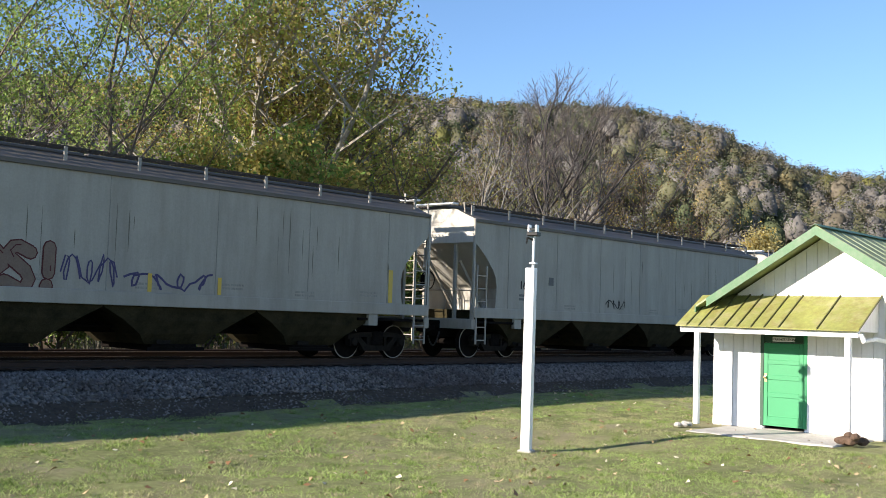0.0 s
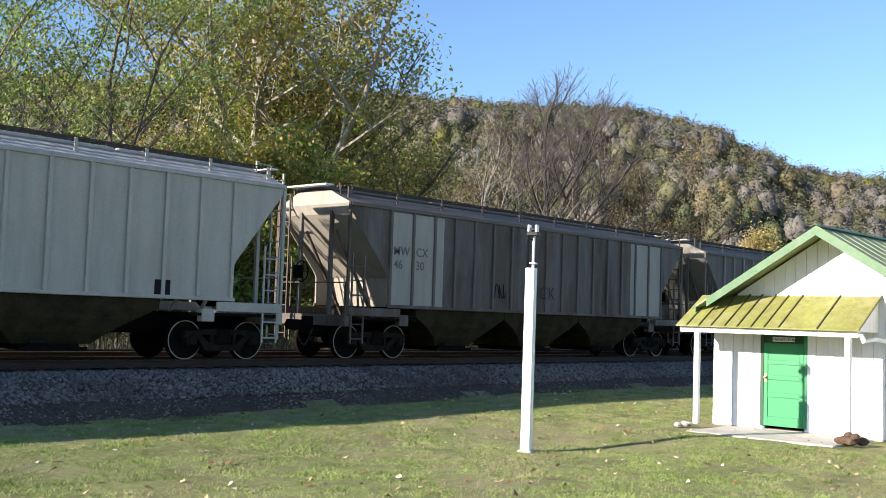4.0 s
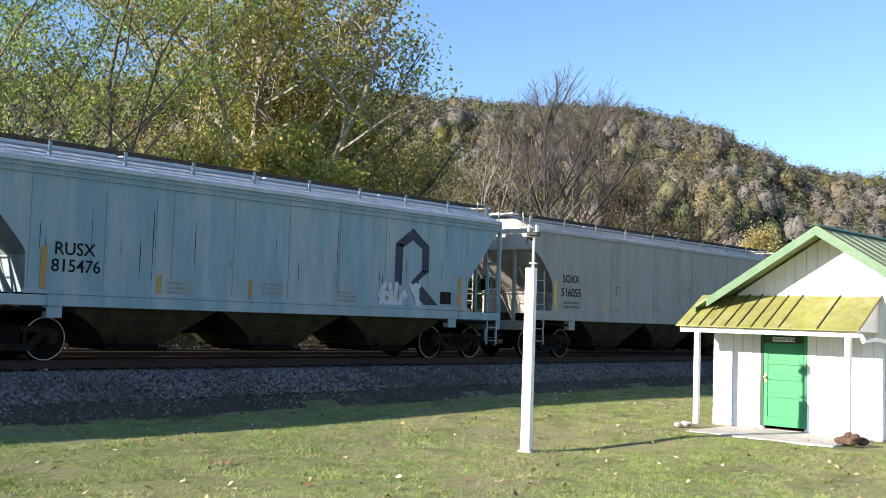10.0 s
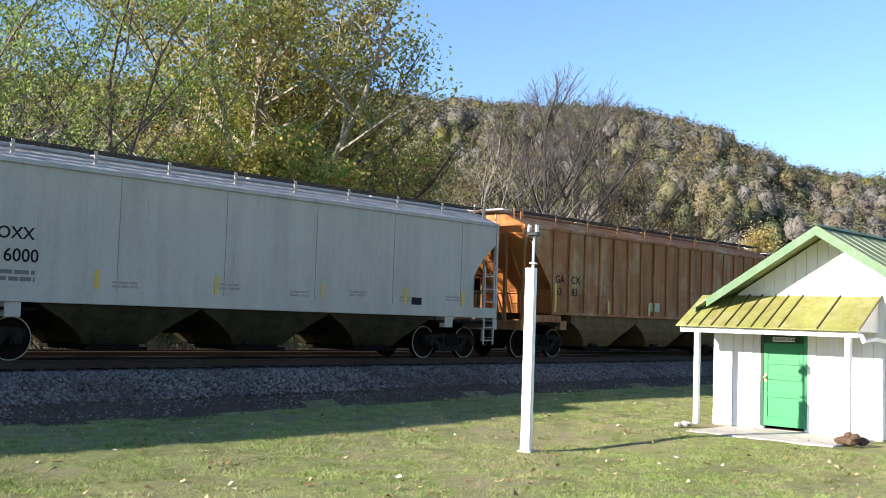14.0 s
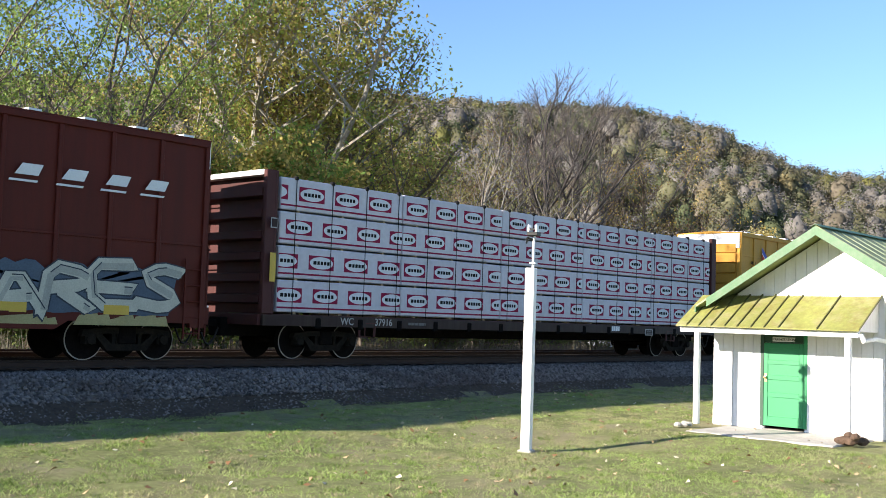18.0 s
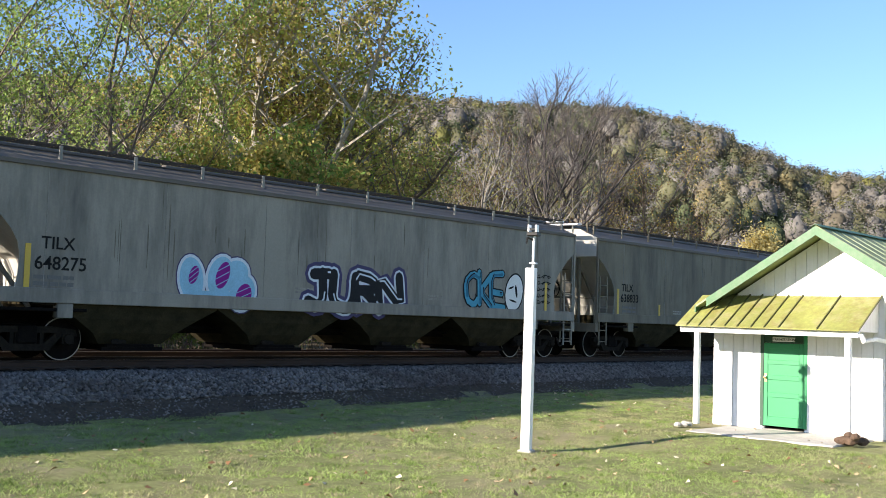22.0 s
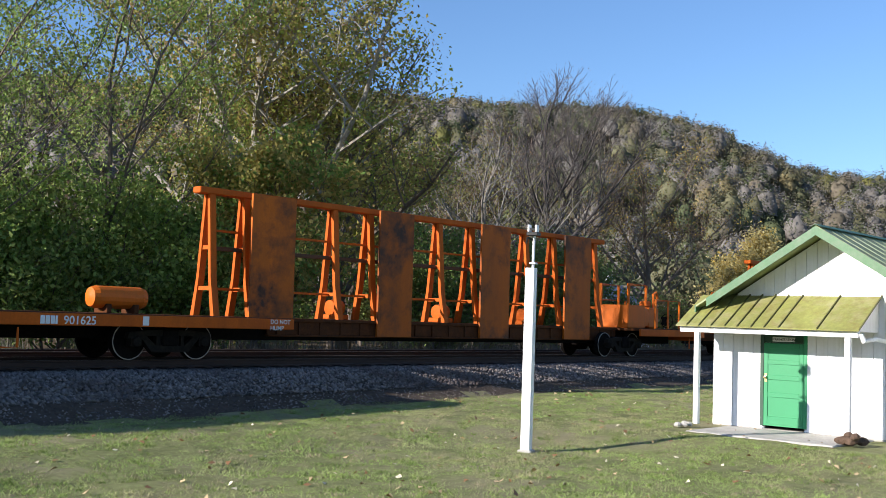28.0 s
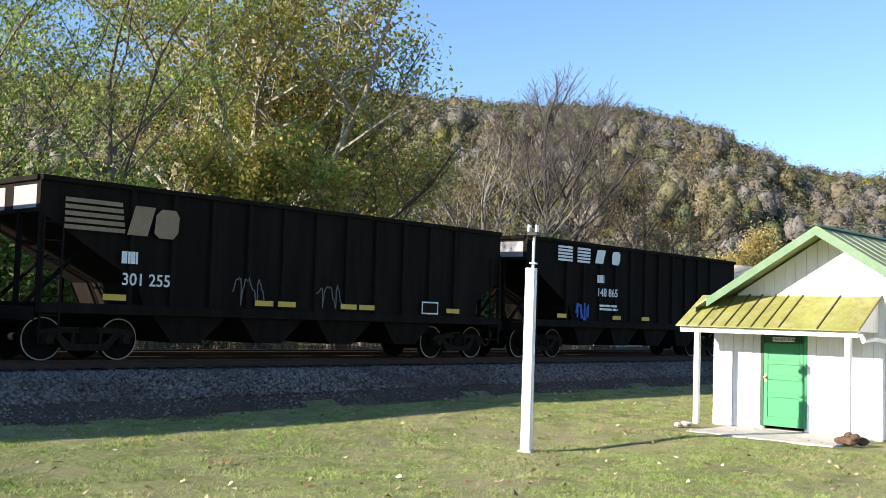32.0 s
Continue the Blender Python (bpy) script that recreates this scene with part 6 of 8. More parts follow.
sprayed(c, -3.4, -1.0, 1.35, 2.38, 4, spray("brown_red", (0.2, 0.14, 0.11)), DKRED, 13, label="dull red plump graffiti letters", word="ARS!", body=1.35)
scrawl(c, -1.05, 0.25, 1.55, 2.3, PUR, 14, 0.018, loops=5)
scrawl(c, 0.4, 2.7, 1.55, 2.0, PUR, 15, 0.025, loops=4)
plate(c, -6.67, -6.4, 2.05, 2.33, GREYINK)
plate(c, -6.64, -6.43, 2.08, 2.3, PALE, y=-HW - 0.016)
c, L = covered_hopper(-16.7, 0.26, HOPL + "brownish grey and ribbed", BROWNG, ROOFD, UNDER, endm=PALE, style="slope", ribs=18, rib_mat=RIBG, eave=4.08, truck_in=1.5)
for x in (-6.1, -5.38):
    plate(c, x, x + 0.5, 2.0, 2.33, PALE)
lettering(c, "GF", -6.04, 2.06, 0.22, STENCIL, y=-HW + 0.006)
lettering(c, "SX", -5.3, 2.06, 0.22, STENCIL, y=-HW + 0.006)
for x in (-7.02, -4.8, -2.3, 2.5):
    stripe(c, x, 1.48, 0.1, 0.9 if x < -6 else 0.48, y=-HW - 0.06)
plate(c, -2.15, -1.6, 1.5, 1.95, PALE)
plate(c, -1.4, -0.85, 1.5, 1.9, PALE)
c, L = covered_hopper(-35.47, -18.52, HOPL + "weathered grey and brown", BROWND, ROOFD, UNDER, endm=PALE, style="slope", ribs=17, rib_mat=BROWNG, eave=4.12, truck_in=1.5)
for a, e in ((-6.98, -4.84), (4.94, 6.98)):
    plate(c, a, e, 1.47, 3.98, PALE, y=-HW - 0.006, name="repainted_panel", label="pale repainted side panels")
lettering(c, "MW", -6.86, 2.83, 0.25, GREYINK, y=-HW + 0.004)
lettering(c, "CX", -5.98, 2.83, 0.25, GREYINK, y=-HW + 0.004)
lettering(c, "46", -6.84, 2.46, 0.25, GREYINK, y=-HW + 0.004)
lettering(c, "30", -5.98, 2.46, 0.25, GREYINK, y=-HW + 0.004)
scrawl(c, -2.6, -2.0, 1.75, 2.3, STENCIL, 21, 0.02, loops=3)
lettering(c, "SUCK", -1.15, 1.85, 0.42, spray("dark_grey", (0.05, 0.045, 0.04)), -0.004, y=-HW - 0.05, spread=1.15)
stripe(c, -7.02, 1.5, 0.1, 1.0)
plate(c, 5.2, 5.7, 1.4, 1.85, OFFWHITE)
c, L = covered_hopper(-53.56, -37.68, HOPL + "off-white and ribbed", WHITEC, ROOFG, UNDER, style="slope", ribs=15, eave=4.28, truck_in=1.35, bays=2)
lettering(c, "MW", -5.4, 2.43, 0.27, STENCIL)
lettering(c, "CX", -4.5, 2.43, 0.27, STENCIL)
lettering(c, "462", -5.4, 2.08, 0.27, STENCIL)
lettering(c, "752", -4.48, 2.08, 0.27, STENCIL)
bars(c, -5.4, 1.85, 1.3, 0.08, 2, GREYINK)
plate(c, 4.4, 4.8, 1.4, 1.8, STENCIL)
c, L = covered_hopper(-71.6, -55.16, HOPL + "dark red with silver graffiti", WINE, WINE, WINE_UNDER, style="slope", eave=4.02, truck_in=1.45, round_top=True)
lettering(c, "SOXX", -5.64, 2.85, 0.34, OFFWHITE, 0.016)
lettering(c, "484582", -5.64, 2.33, 0.34, OFFWHITE, 0.006)
streaks(c, 14, -3, 3, 3.75, 1.9, DRIP, 9, 0.03)
bars(c, -5.7, 1.98, 1.0, 0.08, 2, OFFWHITE)
bars(c, -5.65, 3.7, 0.5, 0.07, 3, OFFWHITE)
plate(c, -2.52, -2.27, 2.6, 2.9, OFFWHITE)
plate(c, -2.49, -2.3, 2.63, 2.87, WINE, y=-HW - 0.016)
SILV = spray("silver", (0.26, 0.25, 0.27))
sprayed(c, -2.8, 1.15, 1.35, 2.3, 6, SILV, spray("dark_grey", (0.1, 0.09, 0.1)), 31, body=0.95, label="silver block graffiti letters", word="WALKR1")
sprayed(c, 1.85, 5.75, 1.35, 2.25, 6, SILV, spray("dark_grey", (0.1, 0.09, 0.1)), 34, body=0.95, label="silver block graffiti letters", word="WALKR1")
for x in (-7.0, -6.45, -3.9, 1.2, 6.3):
    stripe(c, x, 1.5, 0.5, 0.13)
c, L = covered_hopper(-90.31, -73.23, HOPL + "faded salmon pink", PINK, PINK, mat("pink_underside", (0.16, 0.07, 0.045), 0.8, var=0.3, grime=(0.04, 0.02, 0.015), amount=0.6), eave=4.05)
lettering(c, "GACX", -6.89, 2.54, 0.28, STENCIL)
lettering(c, "14310", -6.92, 2.08, 0.28, STENCIL)
streaks(c, 18, -7, 7, 3.9, 1.6, RUSTSTREAK, 3, 0.04)
bars(c, -6.9, 1.82, 1.0, 0.09, 2, GREYINK)
for k in range(4):
    b = Build()
    arc = [(-2.02 + 0.17 * k + 0.06, 2.36), (-2.5 + 0.17 * k, 2.72 + 0.02 * k)]
    arc += [(-2.16 + 0.05 * k + (0.36 - 0.075 * k) * math.cos(t), 2.98 - 0.02 * k + (0.27 - 0.055 * k) * math.sin(t)) for t in (math.pi * (1.0 - 1.35 * q / 9) for q in range(10))]
    ribbon(b, arc, 0.03, -HW - 0.012)
    part("company_mark", b, OFFWHITE, c, "white curved stripe of an emblem")
for i, (w_, tall) in enumerate(((0.34, 1), (0.34, 0), (0.14, 1), (0.3, 0), (0.28, 0), (0.3, 1), (0.4, 2), (0.33, 0), (0.14, 0), (0.33, 3))):
    x = -1.1 + (0.0, 0.45, 0.86, 1.07, 1.46, 1.82, 2.24, 2.72, 3.13, 3.36)[i]
    z0, z1 = (2.36 if tall == 3 else 2.5), (2.98 if tall in (1, 2) else 2.8)
    r = min(w_ * 0.48, 0.14)
    ring = [(x + (w_ - r if q in (0, 3) else r) + r * math.cos(t), (z1 - r if q < 2 else z0 + r) + r * math.sin(t)) for q in range(4) for t in (math.pi / 2 * (q + f / 3) for f in range(4))]
    part("company_mark", Build().prism(ring, -HW - 0.014, -HW - 0.01), OFFWHITE, c)
for x in (-7.47, 7.1):
    stripe(c, x, 1.54, 0.14, 0.88)
for x in (-4.9, -2.4, 0.1, 2.4):
    stripe(c, x, 1.54, 0.1, 0.4)
c, L = covered_hopper(-108.85, -91.73, HOPL + "light grey with yellow reflectors", PALE, ROOFG, UNDER, eave=4.08)
lettering(c, "SOXX", -6.99, 2.45, 0.25, STENCIL)
lettering(c, "516055", -7.06, 2.0, 0.27, STENCIL)
streaks(c, 30, -1.0, 4.5, 3.3, 1.7, SOOTSTREAK, 4)
bars(c, -6.9, 1.75, 0.9, 0.08, 2, GREYINK)
stripe(c, -7.45, 1.55, 0.15, 0.92)
for x in (-4.69, -1.65, 1.6, 4.6, 7.0):
    stripe(c, x, 1.53, 0.1, 0.4)
plate(c, -3.88, -3.6, 2.14, 2.42, GREYINK)
plate(c, -3.85, -3.63, 2.17, 2.39, PALE, y=-HW - 0.016)
c, L = covered_hopper(-126.86, -110.52, HOPL + "faded blue, dark emblem", BLUE, paint("pale_blue_roof", (0.45, 0.49, 0.52), GR, 0.3), UNDER, style="slope", eave=4.12, truck_in=1.39)
lettering(c, "RUSX", -6.14, 2.2, 0.27, STENCIL)
lettering(c, "815476", -6.19, 1.85, 0.27, STENCIL)
streaks(c, 22, -6.5, 6.5, 3.85, 1.5, BLACKSTREAK, 5, 0.016)
b = Build()
y_ = -HW + 0.012
for q in ([(3.70, 2.02), (3.70, 3.14), (3.99, 3.14), (3.99, 2.02)], [(3.70, 3.14), (4.37, 3.61), (4.37, 3.27), (3.99, 3.05)], [(4.37, 3.61), (5.04, 3.14), (4.75, 3.05), (4.37, 3.27)], [(5.04, 3.14), (5.04, 2.41), (4.75, 2.41), (4.75, 3.05)], [(4.75, 2.45), (5.04, 2.45), (4.62, 2.15), (4.37, 2.15)], [(4.37, 2.15), (4.62, 2.15), (5.46, 1.51), (5.09, 1.51)], [(4.37, 2.15), (5.09, 1.51), (4.88, 1.51), (4.29, 1.94)]):
    b.add([(x, y_, z) for x, z in q], [(0, 1, 2, 3)])
part("emblem", b, spray("slate", (0.05, 0.055, 0.07)), c, "dark slate painted emblem")
for x in (-6.42, 6.3):
    part("old_reflector", Build().box(x, x + 0.14, y_ - 0.004, y_, 1.46, 2.35), paint("tan_tape", (0.45, 0.25, 0.08)) if "tan_tape" not in bpy.data.materials else bpy.data.materials["tan_tape"], c)
for x in (-3.7, -1.2, 3.4):
    part("old_reflector", Build().box(x, x + 0.12, y_ - 0.004, y_, 1.46, 1.9), bpy.data.materials["tan_tape"], c)
sprayed(c, 3.0, 4.7, 1.45, 2.1, 4, spray("washed_white", (0.5, 0.52, 0.55)), BLUE, 41, label="washed-out white graffiti")
bars(c, -6.0, 1.25, 3.0, 0.08, 1, OFFWHITE)
plate(c, 5.55, 6.0, 1.55, 1.9, STENCIL)
c, L = covered_hopper(-144.67, -128.22, HOPL + "dark red, white drips", WINE, WINE, WINE_UNDER, style="slope", eave=4.02, truck_in=1.45, round_top=True)
lettering(c, "SOXX", -5.64, 2.85, 0.34, OFFWHITE, 0.016)
lettering(c, "484610", -5.64, 2.33, 0.34, OFFWHITE, 0.006)
bars(c, -5.7, 1.98, 1.0, 0.08, 2, OFFWHITE)
bars(c, -5.65, 3.7, 0.5, 0.07, 3, OFFWHITE)
scrawl(c, -7.68, -7.0, 2.4, 3.6, OFFWHITE, 51, 0.02, loops=2)
b = Build()
for k, (cx, cz, rx, rz, a0, a1) in enumerate(((0.52, 2.36, 0.2, 0.22, 20, 330), (0.86, 2.44, 0.24, 0.2, -60, 250), (1.12, 2.26, 0.15, 0.2, -130, 170), (0.66, 2.13, 0.12, 0.16, 0, 360), (0.93, 2.12, 0.12, 0.15, 0, 360), (0.8, 1.85, 0.27, 0.17, 150, 400), (0.56, 1.98, 0.16, 0.26, 100, 290), (1.04, 1.9, 0.12, 0.22, -90, 100), (0.8, 1.98, 0.07, 0.05, 0, 360))):
    ribbon(b, [(cx + rx * math.cos(math.radians(a0 + (a1 - a0) * i / 16)), cz + rz * math.sin(math.radians(a0 + (a1 - a0) * i / 16))) for i in range(17)], 0.017, SIDE_Y[0] - 0.006 - k * 0.0008)
ribbon(b, [(1.32, 2.0), (1.36, 1.76), (1.46, 1.82), (1.44, 1.98), (1.34, 2.0)], 0.015, SIDE_Y[0] - 0.006)
ribbon(b, [(1.56, 2.02), (1.55, 1.8), (1.85, 1.86)], 0.015, SIDE_Y[0] - 0.006)
part("graffiti", b, OFFWHITE, c, "white looping one-line sprayed tag")
for x0_, x1_, z0_, z1_ in ((-2.44, -2.2, 2.6, 2.9), (4.95, 5.35, 1.68, 1.96)):
    plate(c, x0_, x1_, z0_, z1_, FADEDW, name="notice_frame")
    plate(c, x0_ + 0.03, x1_ - 0.03, z0_ + 0.03, z1_ - 0.03, STENCIL if x0_ > 0 else WINE, y=-HW - 0.009, name="notice_panel")
    bars(c, x0_ + 0.06, z1_ - 0.12, x1_ - x0_ - 0.12, 0.035, 2, FADEDW, y=SIDE_Y[0] - 0.015)
bars(c, 2.1, 1.98, 0.8, 0.06, 3, spray("faded_yellow", (0.3, 0.17, 0.03)), seed=9)
bars(c, 3.5, 1.66, 0.45, 0.05, 2, FADEDW, seed=10)
bars(c, 5.65, 1.9, 0.5, 0.05, 4, FADEDW, seed=11)
for x in (-7.0, -6.45, -3.9, -1.3, 1.3, 4.0, 6.3):
    stripe(c, x, 1.5, 0.45, 0.12)
gd = random.Random(77)
b = Build()
for i in range(110):
    x, w_ = gd.gauss(-2.95, 0.55), gd.choice((0.012, 0.02, 0.035, 0.06))
    top_ = gd.uniform(2.7, 3.78)
    low_ = max(1.47, top_ - gd.uniform(0.3, 2.2))
    b.add([(x - w_, -HW + 0.014 - i * 0.00005, top_), (x + w_, -HW + 0.014 - i * 0.00005, top_), (x + w_ * 0.3, -HW + 0.014 - i * 0.00005, low_), (x, -HW + 0.014 - i * 0.00005, low_ - 0.25 * (low_ > 1.8)), (x - w_ * 0.5, -HW + 0.014 - i * 0.00005, low_)], [(0, 1, 2, 3, 4)])
tagged(part("dried_spill", b, DRIP, c), "pale streaked dried spill", kind="stuff")
c, L = covered_hopper(-163.18, -146.22, HOPL + "rust-streaked brown", RUSTY, RUSTY, mat("rusty_underside", (0.13, 0.075, 0.02), 0.85, var=0.35, grime=(0.03, 0.02, 0.01), amount=0.6), style="slope", ribs=17, eave=4.17, truck_in=1.57, endm=paint("orange_rust_paint", (0.5, 0.19, 0.06), (0.2, 0.08, 0.03), 0.4))
lettering(c, "GA", -6.84, 2.42, 0.25, STENCIL)
lettering(c, "CX", -5.98, 2.42, 0.25, STENCIL)
lettering(c, "53", -6.82, 2.02, 0.25, STENCIL)
lettering(c, "83", -5.96, 2.02, 0.25, STENCIL)
for x in (-6.95, -3.9, -1.3):
    stripe(c, x, 1.47, 0.1, 0.9 if x < -6 else 0.44, y=-HW - 0.05)
plate(c, -1.17, -0.44, 1.64, 1.95, spray("pale_green", (0.4, 0.42, 0.3)))
plate(c, 6.6, 7.1, 1.5, 1.9, STENCIL)
c, L = covered_hopper(-181.6, -164.53, HOPL + "clean light grey", WHITEC, ROOFG, UNDER, eave=4.05)
lettering(c, "SOXX", -6.99, 2.45, 0.25, STENCIL)
lettering(c, "516000", -7.06, 2.0, 0.27, STENCIL)
streaks(c, 6, -6, 7, 3.9, 1.6, SEAM, 6, 0.012)
bars(c, -6.9, 1.75, 0.9, 0.08, 2, GREYINK)
stripe(c, -7.45, 1.55, 0.15, 0.92)
for x in (-4.69, -1.65, 1.6, 4.6, 7.0):
    stripe(c, x, 1.53, 0.1, 0.4)
plate(c, 4.9, 5.3, 1.4, 1.7, STENCIL)


NOTICES = (("CLOSE THIS DOOR\nBEFORE CLOSING\nMAIN DOOR", "CIERRE ESTA PUERTA\nANTES DE CERRAR\nLA PUERTA PRINCIPAL"),
           ("CLOSE AND LOCK\nBOTH DOORS BEFORE\nMOVING CAR", "CIERRE Y PONGA\nEL SEGURO EN AMBAS\nPUERTAS ANTES DE\nMOVER EL CARRO"))


def clutter_doors(c, d0, dw, n):
    """Notices and small marks on sliding doors."""
    y = -HW - 0.1
    for k in range(n):
        x = d0 + k * dw
        for j, note in enumerate(NOTICES[k]):
            lettering(c, note, x + 1.25, 4.5 - 0.68 * j, 0.1, OFFWHITE, 0.006, y=y, centred=True, name="door_notice")
        plate(c, x + 1.0, x + 1.2, 1.6, 1.9, OFFWHITE, y=y, name="placard")
        plate(c, x + 1.55, x + 1.68, 1.3, 1.5, OFFWHITE, y=y, name="placard")
        bars(c, x + 0.3, 2.1, 0.6, 0.06, 2, OFFWHITE, y=y, seed=k, name="door_print")
        part("door_diamond", Build().prism([(x + 0.95, 2.15), (x + 1.1, 2.3), (x + 1.25, 2.15), (x + 1.1, 2.0)], y - 0.003, y + 0.003), OFFWHITE, c)


def cross_mark(c, x, z, s):
    """Four arms, each blue without and red within, that meet in a blue middle."""
    inks = [spray("deep_blue", (0.1, 0.12, 0.4)), OFFWHITE, spray("signal_red", (0.6, 0.07, 0.03))]
    for i, (k, m) in enumerate(((-1, 1), (-1, -1), (1, 1), (1, -1))):
        b = Build()
        for mi, (o0, o1) in enumerate(((0.3, 0.0), (0.0, -0.07), (-0.07, -0.4))):
            y = -HW - 0.012 - 0.0015 * i
            b.add([(x + k * 0.92 * s, y, z + m * (0.78 + o0) * s), (x + k * 0.06 * s, y, z + m * (0.08 + o0) * s), (x + k * 0.06 * s, y, z + m * (0.08 + o1) * s), (x + k * 0.92 * s, y, z + m * (0.78 + o1) * s)], [(0, 1, 2, 3)], mi)
        part("crossed_mark", b, inks, c, "blue and red arm of a crossed mark")
    part("mark_centre", Build().prism([(x - 0.14 * s, z - 0.34 * s), (x + 0.1 * s, z - 0.3 * s), (x + 0.2 * s, z), (x + 0.1 * s, z + 0.3 * s), (x - 0.14 * s, z + 0.34 * s), (x + 0.02 * s, z)], -HW - 0.022, -HW - 0.02), inks[0], c)


c, L = box_car(-202.51, -183.24, "yellow high box car with black doors and graffiti", YCAR, DOORBLK, CAPW, door_w=2.35, door_x=-0.28)
cross_mark(c, -7.06, 3.75, 0.76)
lettering(c, "next\nload", -8.75, 3.82, 0.2, STENCIL, y=-HW - 0.012, slant=0.2)
lettering(c, "any\nroad", -6.05, 3.82, 0.2, STENCIL, y=-HW - 0.012, slant=0.2)
lettering(c, "TB OX", -7.82, 2.48, 0.34, STENCIL, slant=0.2)
lettering(c, "6 71 092", -8.5, 2.02, 0.34, STENCIL, slant=0.2)
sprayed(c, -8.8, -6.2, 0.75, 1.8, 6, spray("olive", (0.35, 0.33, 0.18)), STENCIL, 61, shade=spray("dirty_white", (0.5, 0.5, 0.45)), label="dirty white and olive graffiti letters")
sprayed(c, -6.2, -3.9, 0.72, 1.5, 4, spray("grey_blue", (0.35, 0.4, 0.45)), STENCIL, 62, label="grey-blue graffiti letters")
scrawl(c, -9.0, -8.4, 2.0, 3.1, OFFWHITE, 63, 0.02)
plate(c, 5.5, 8.66, 3.7, 4.35, STENCIL, name="company_mark")
for i in range(3):
    part("company_mark", Build().box(5.8 + i * 0.95, 6.55 + i * 0.95, -HW - 0.02, -HW - 0.014, 3.82, 4.22), OFFWHITE, c)
lettering(c, "Railcar Pooling", 4.9, 3.24, 0.34, STENCIL)
lettering(c, "Experts", 6.63, 2.67, 0.3, STENCIL)
bars(c, 6.6, 2.11, 1.5, 0.26, 1, STENCIL, name="web_line")
scrawl(c, 6.5, 7.9, 1.2, 1.8, GREYINK, 64)
plate(c, 8.29, 8.73, 1.21, 1.59, STENCIL)
bars(c, -1.9, 4.3, 1.3, 0.09, 4, OFFWHITE, y=-HW - 0.1)
scrawl(c, 0.5, 1.7, 3.6, 4.5, OFFWHITE, 65, 0.02, y=-HW - 0.1)
c, L = lumber_car(-226.95, -204.55, "maroon centre-beam lumber car stacked with wrapped lumber")
c, L = box_car(-244.48, -228.65, "red-brown box car with blue and white graffiti", BROWNBOX, BROWNBOX, CAPW, H=5.02, doors=1, door_w=3.43, door_x=0.02, truck_in=1.66, low=0.75, rows=(2.6,))
for i, x in enumerate((-6.99, -6.56, -5.95, -5.55)):
    part("railway_mark", Build().bev(x, x + 0.26, -HW - 0.014, -HW - 0.01, 2.63, 3.0, 0.0015), OFFWHITE, c)
lettering(c, "729 249", -7.03, 2.06, 0.36, OFFWHITE, 0.01)
BLU, BLK = spray("sky_blue", (0.035, 0.29, 0.56)), spray("black", (0.02, 0.02, 0.022))
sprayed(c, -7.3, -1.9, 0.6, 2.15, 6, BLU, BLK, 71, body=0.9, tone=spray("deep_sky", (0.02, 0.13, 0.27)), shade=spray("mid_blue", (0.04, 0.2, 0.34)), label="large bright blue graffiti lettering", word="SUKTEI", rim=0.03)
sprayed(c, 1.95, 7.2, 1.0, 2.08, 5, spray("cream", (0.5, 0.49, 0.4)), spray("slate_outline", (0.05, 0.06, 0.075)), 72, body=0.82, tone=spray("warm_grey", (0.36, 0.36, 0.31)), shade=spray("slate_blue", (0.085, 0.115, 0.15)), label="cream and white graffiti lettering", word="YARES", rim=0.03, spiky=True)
for i, x in enumerate((3.3, 4.3, 5.3, 6.25)):
    part("railway_mark", Build().prism([(x, 3.74), (x + 0.5, 3.74), (x + 0.6, 3.97), (x + 0.16, 3.97)], -HW - 0.014, -HW - 0.01), OFFWHITE, c)
    part("railway_mark", Build().prism([(x - 0.12, 3.6), (x + 0.48, 3.6), (x + 0.5, 3.645), (x - 0.1, 3.645)], -HW - 0.014, -HW - 0.01), OFFWHITE, c)
b = Build()
gd = random.Random(78)
for i in range(34):
    x, w_, t_ = gd.uniform(1.9, 6.9), gd.uniform(0.08, 0.4), gd.uniform(0.84, 1.02)
    b.add([(x - w_, SIDE_Y[0] - 0.0025 - i * 0.00002, 0.77), (x + w_, SIDE_Y[0] - 0.0025 - i * 0.00002, 0.77), (x + w_ * 0.7, SIDE_Y[0] - 0.0025 - i * 0.00002, t_), (x - w_ * 0.6, SIDE_Y[0] - 0.0025 - i * 0.00002, t_ - 0.04)], [(0, 1, 2, 3)])
tagged(part("overspray", b, spray("yellow_cream", (0.36, 0.31, 0.15)), c), "yellowish cream overspray along the sill", kind="stuff")
lettering(c, "CLOSE & LOCK DOORS\nBEFORE MOVING CAR", -1.55, 4.35, 0.11, OFFWHITE, y=-HW - 0.1)
bars(c, -6.6, 4.45, 0.7, 0.06, 3, OFFWHITE)
plate(c, -4.84, -4.56, 2.32, 2.62, OFFWHITE)
plate(c, -4.81, -4.59, 2.35, 2.59, BROWNBOX, y=-HW - 0.016)
for x, z in ((-2.2, 2.75), (-0.9, 2.6), (0.8, 1.55), (2.0, 1.7)):
    bars(c, x, z, 0.5, 0.06, 3, OFFWHITE, y=-HW - 0.1 if -1.1 < x < 2.1 else -HW - 0.01)
scrawl(c, -0.9, 1.2, 1.1, 1.8, GREYINK, 73, y=-HW - 0.1)
for x in (-6.8, -1.1, 3.1, 5.4):
    stripe(c, x, 1.0, 0.6, 0.2, y=-HW - 0.022)
c, L = covered_hopper(-266.21, -246.29, HOPL + "dull grey streaked with soot", SOOT, ROOFD, UNDER, bays=4, eave=4.05)
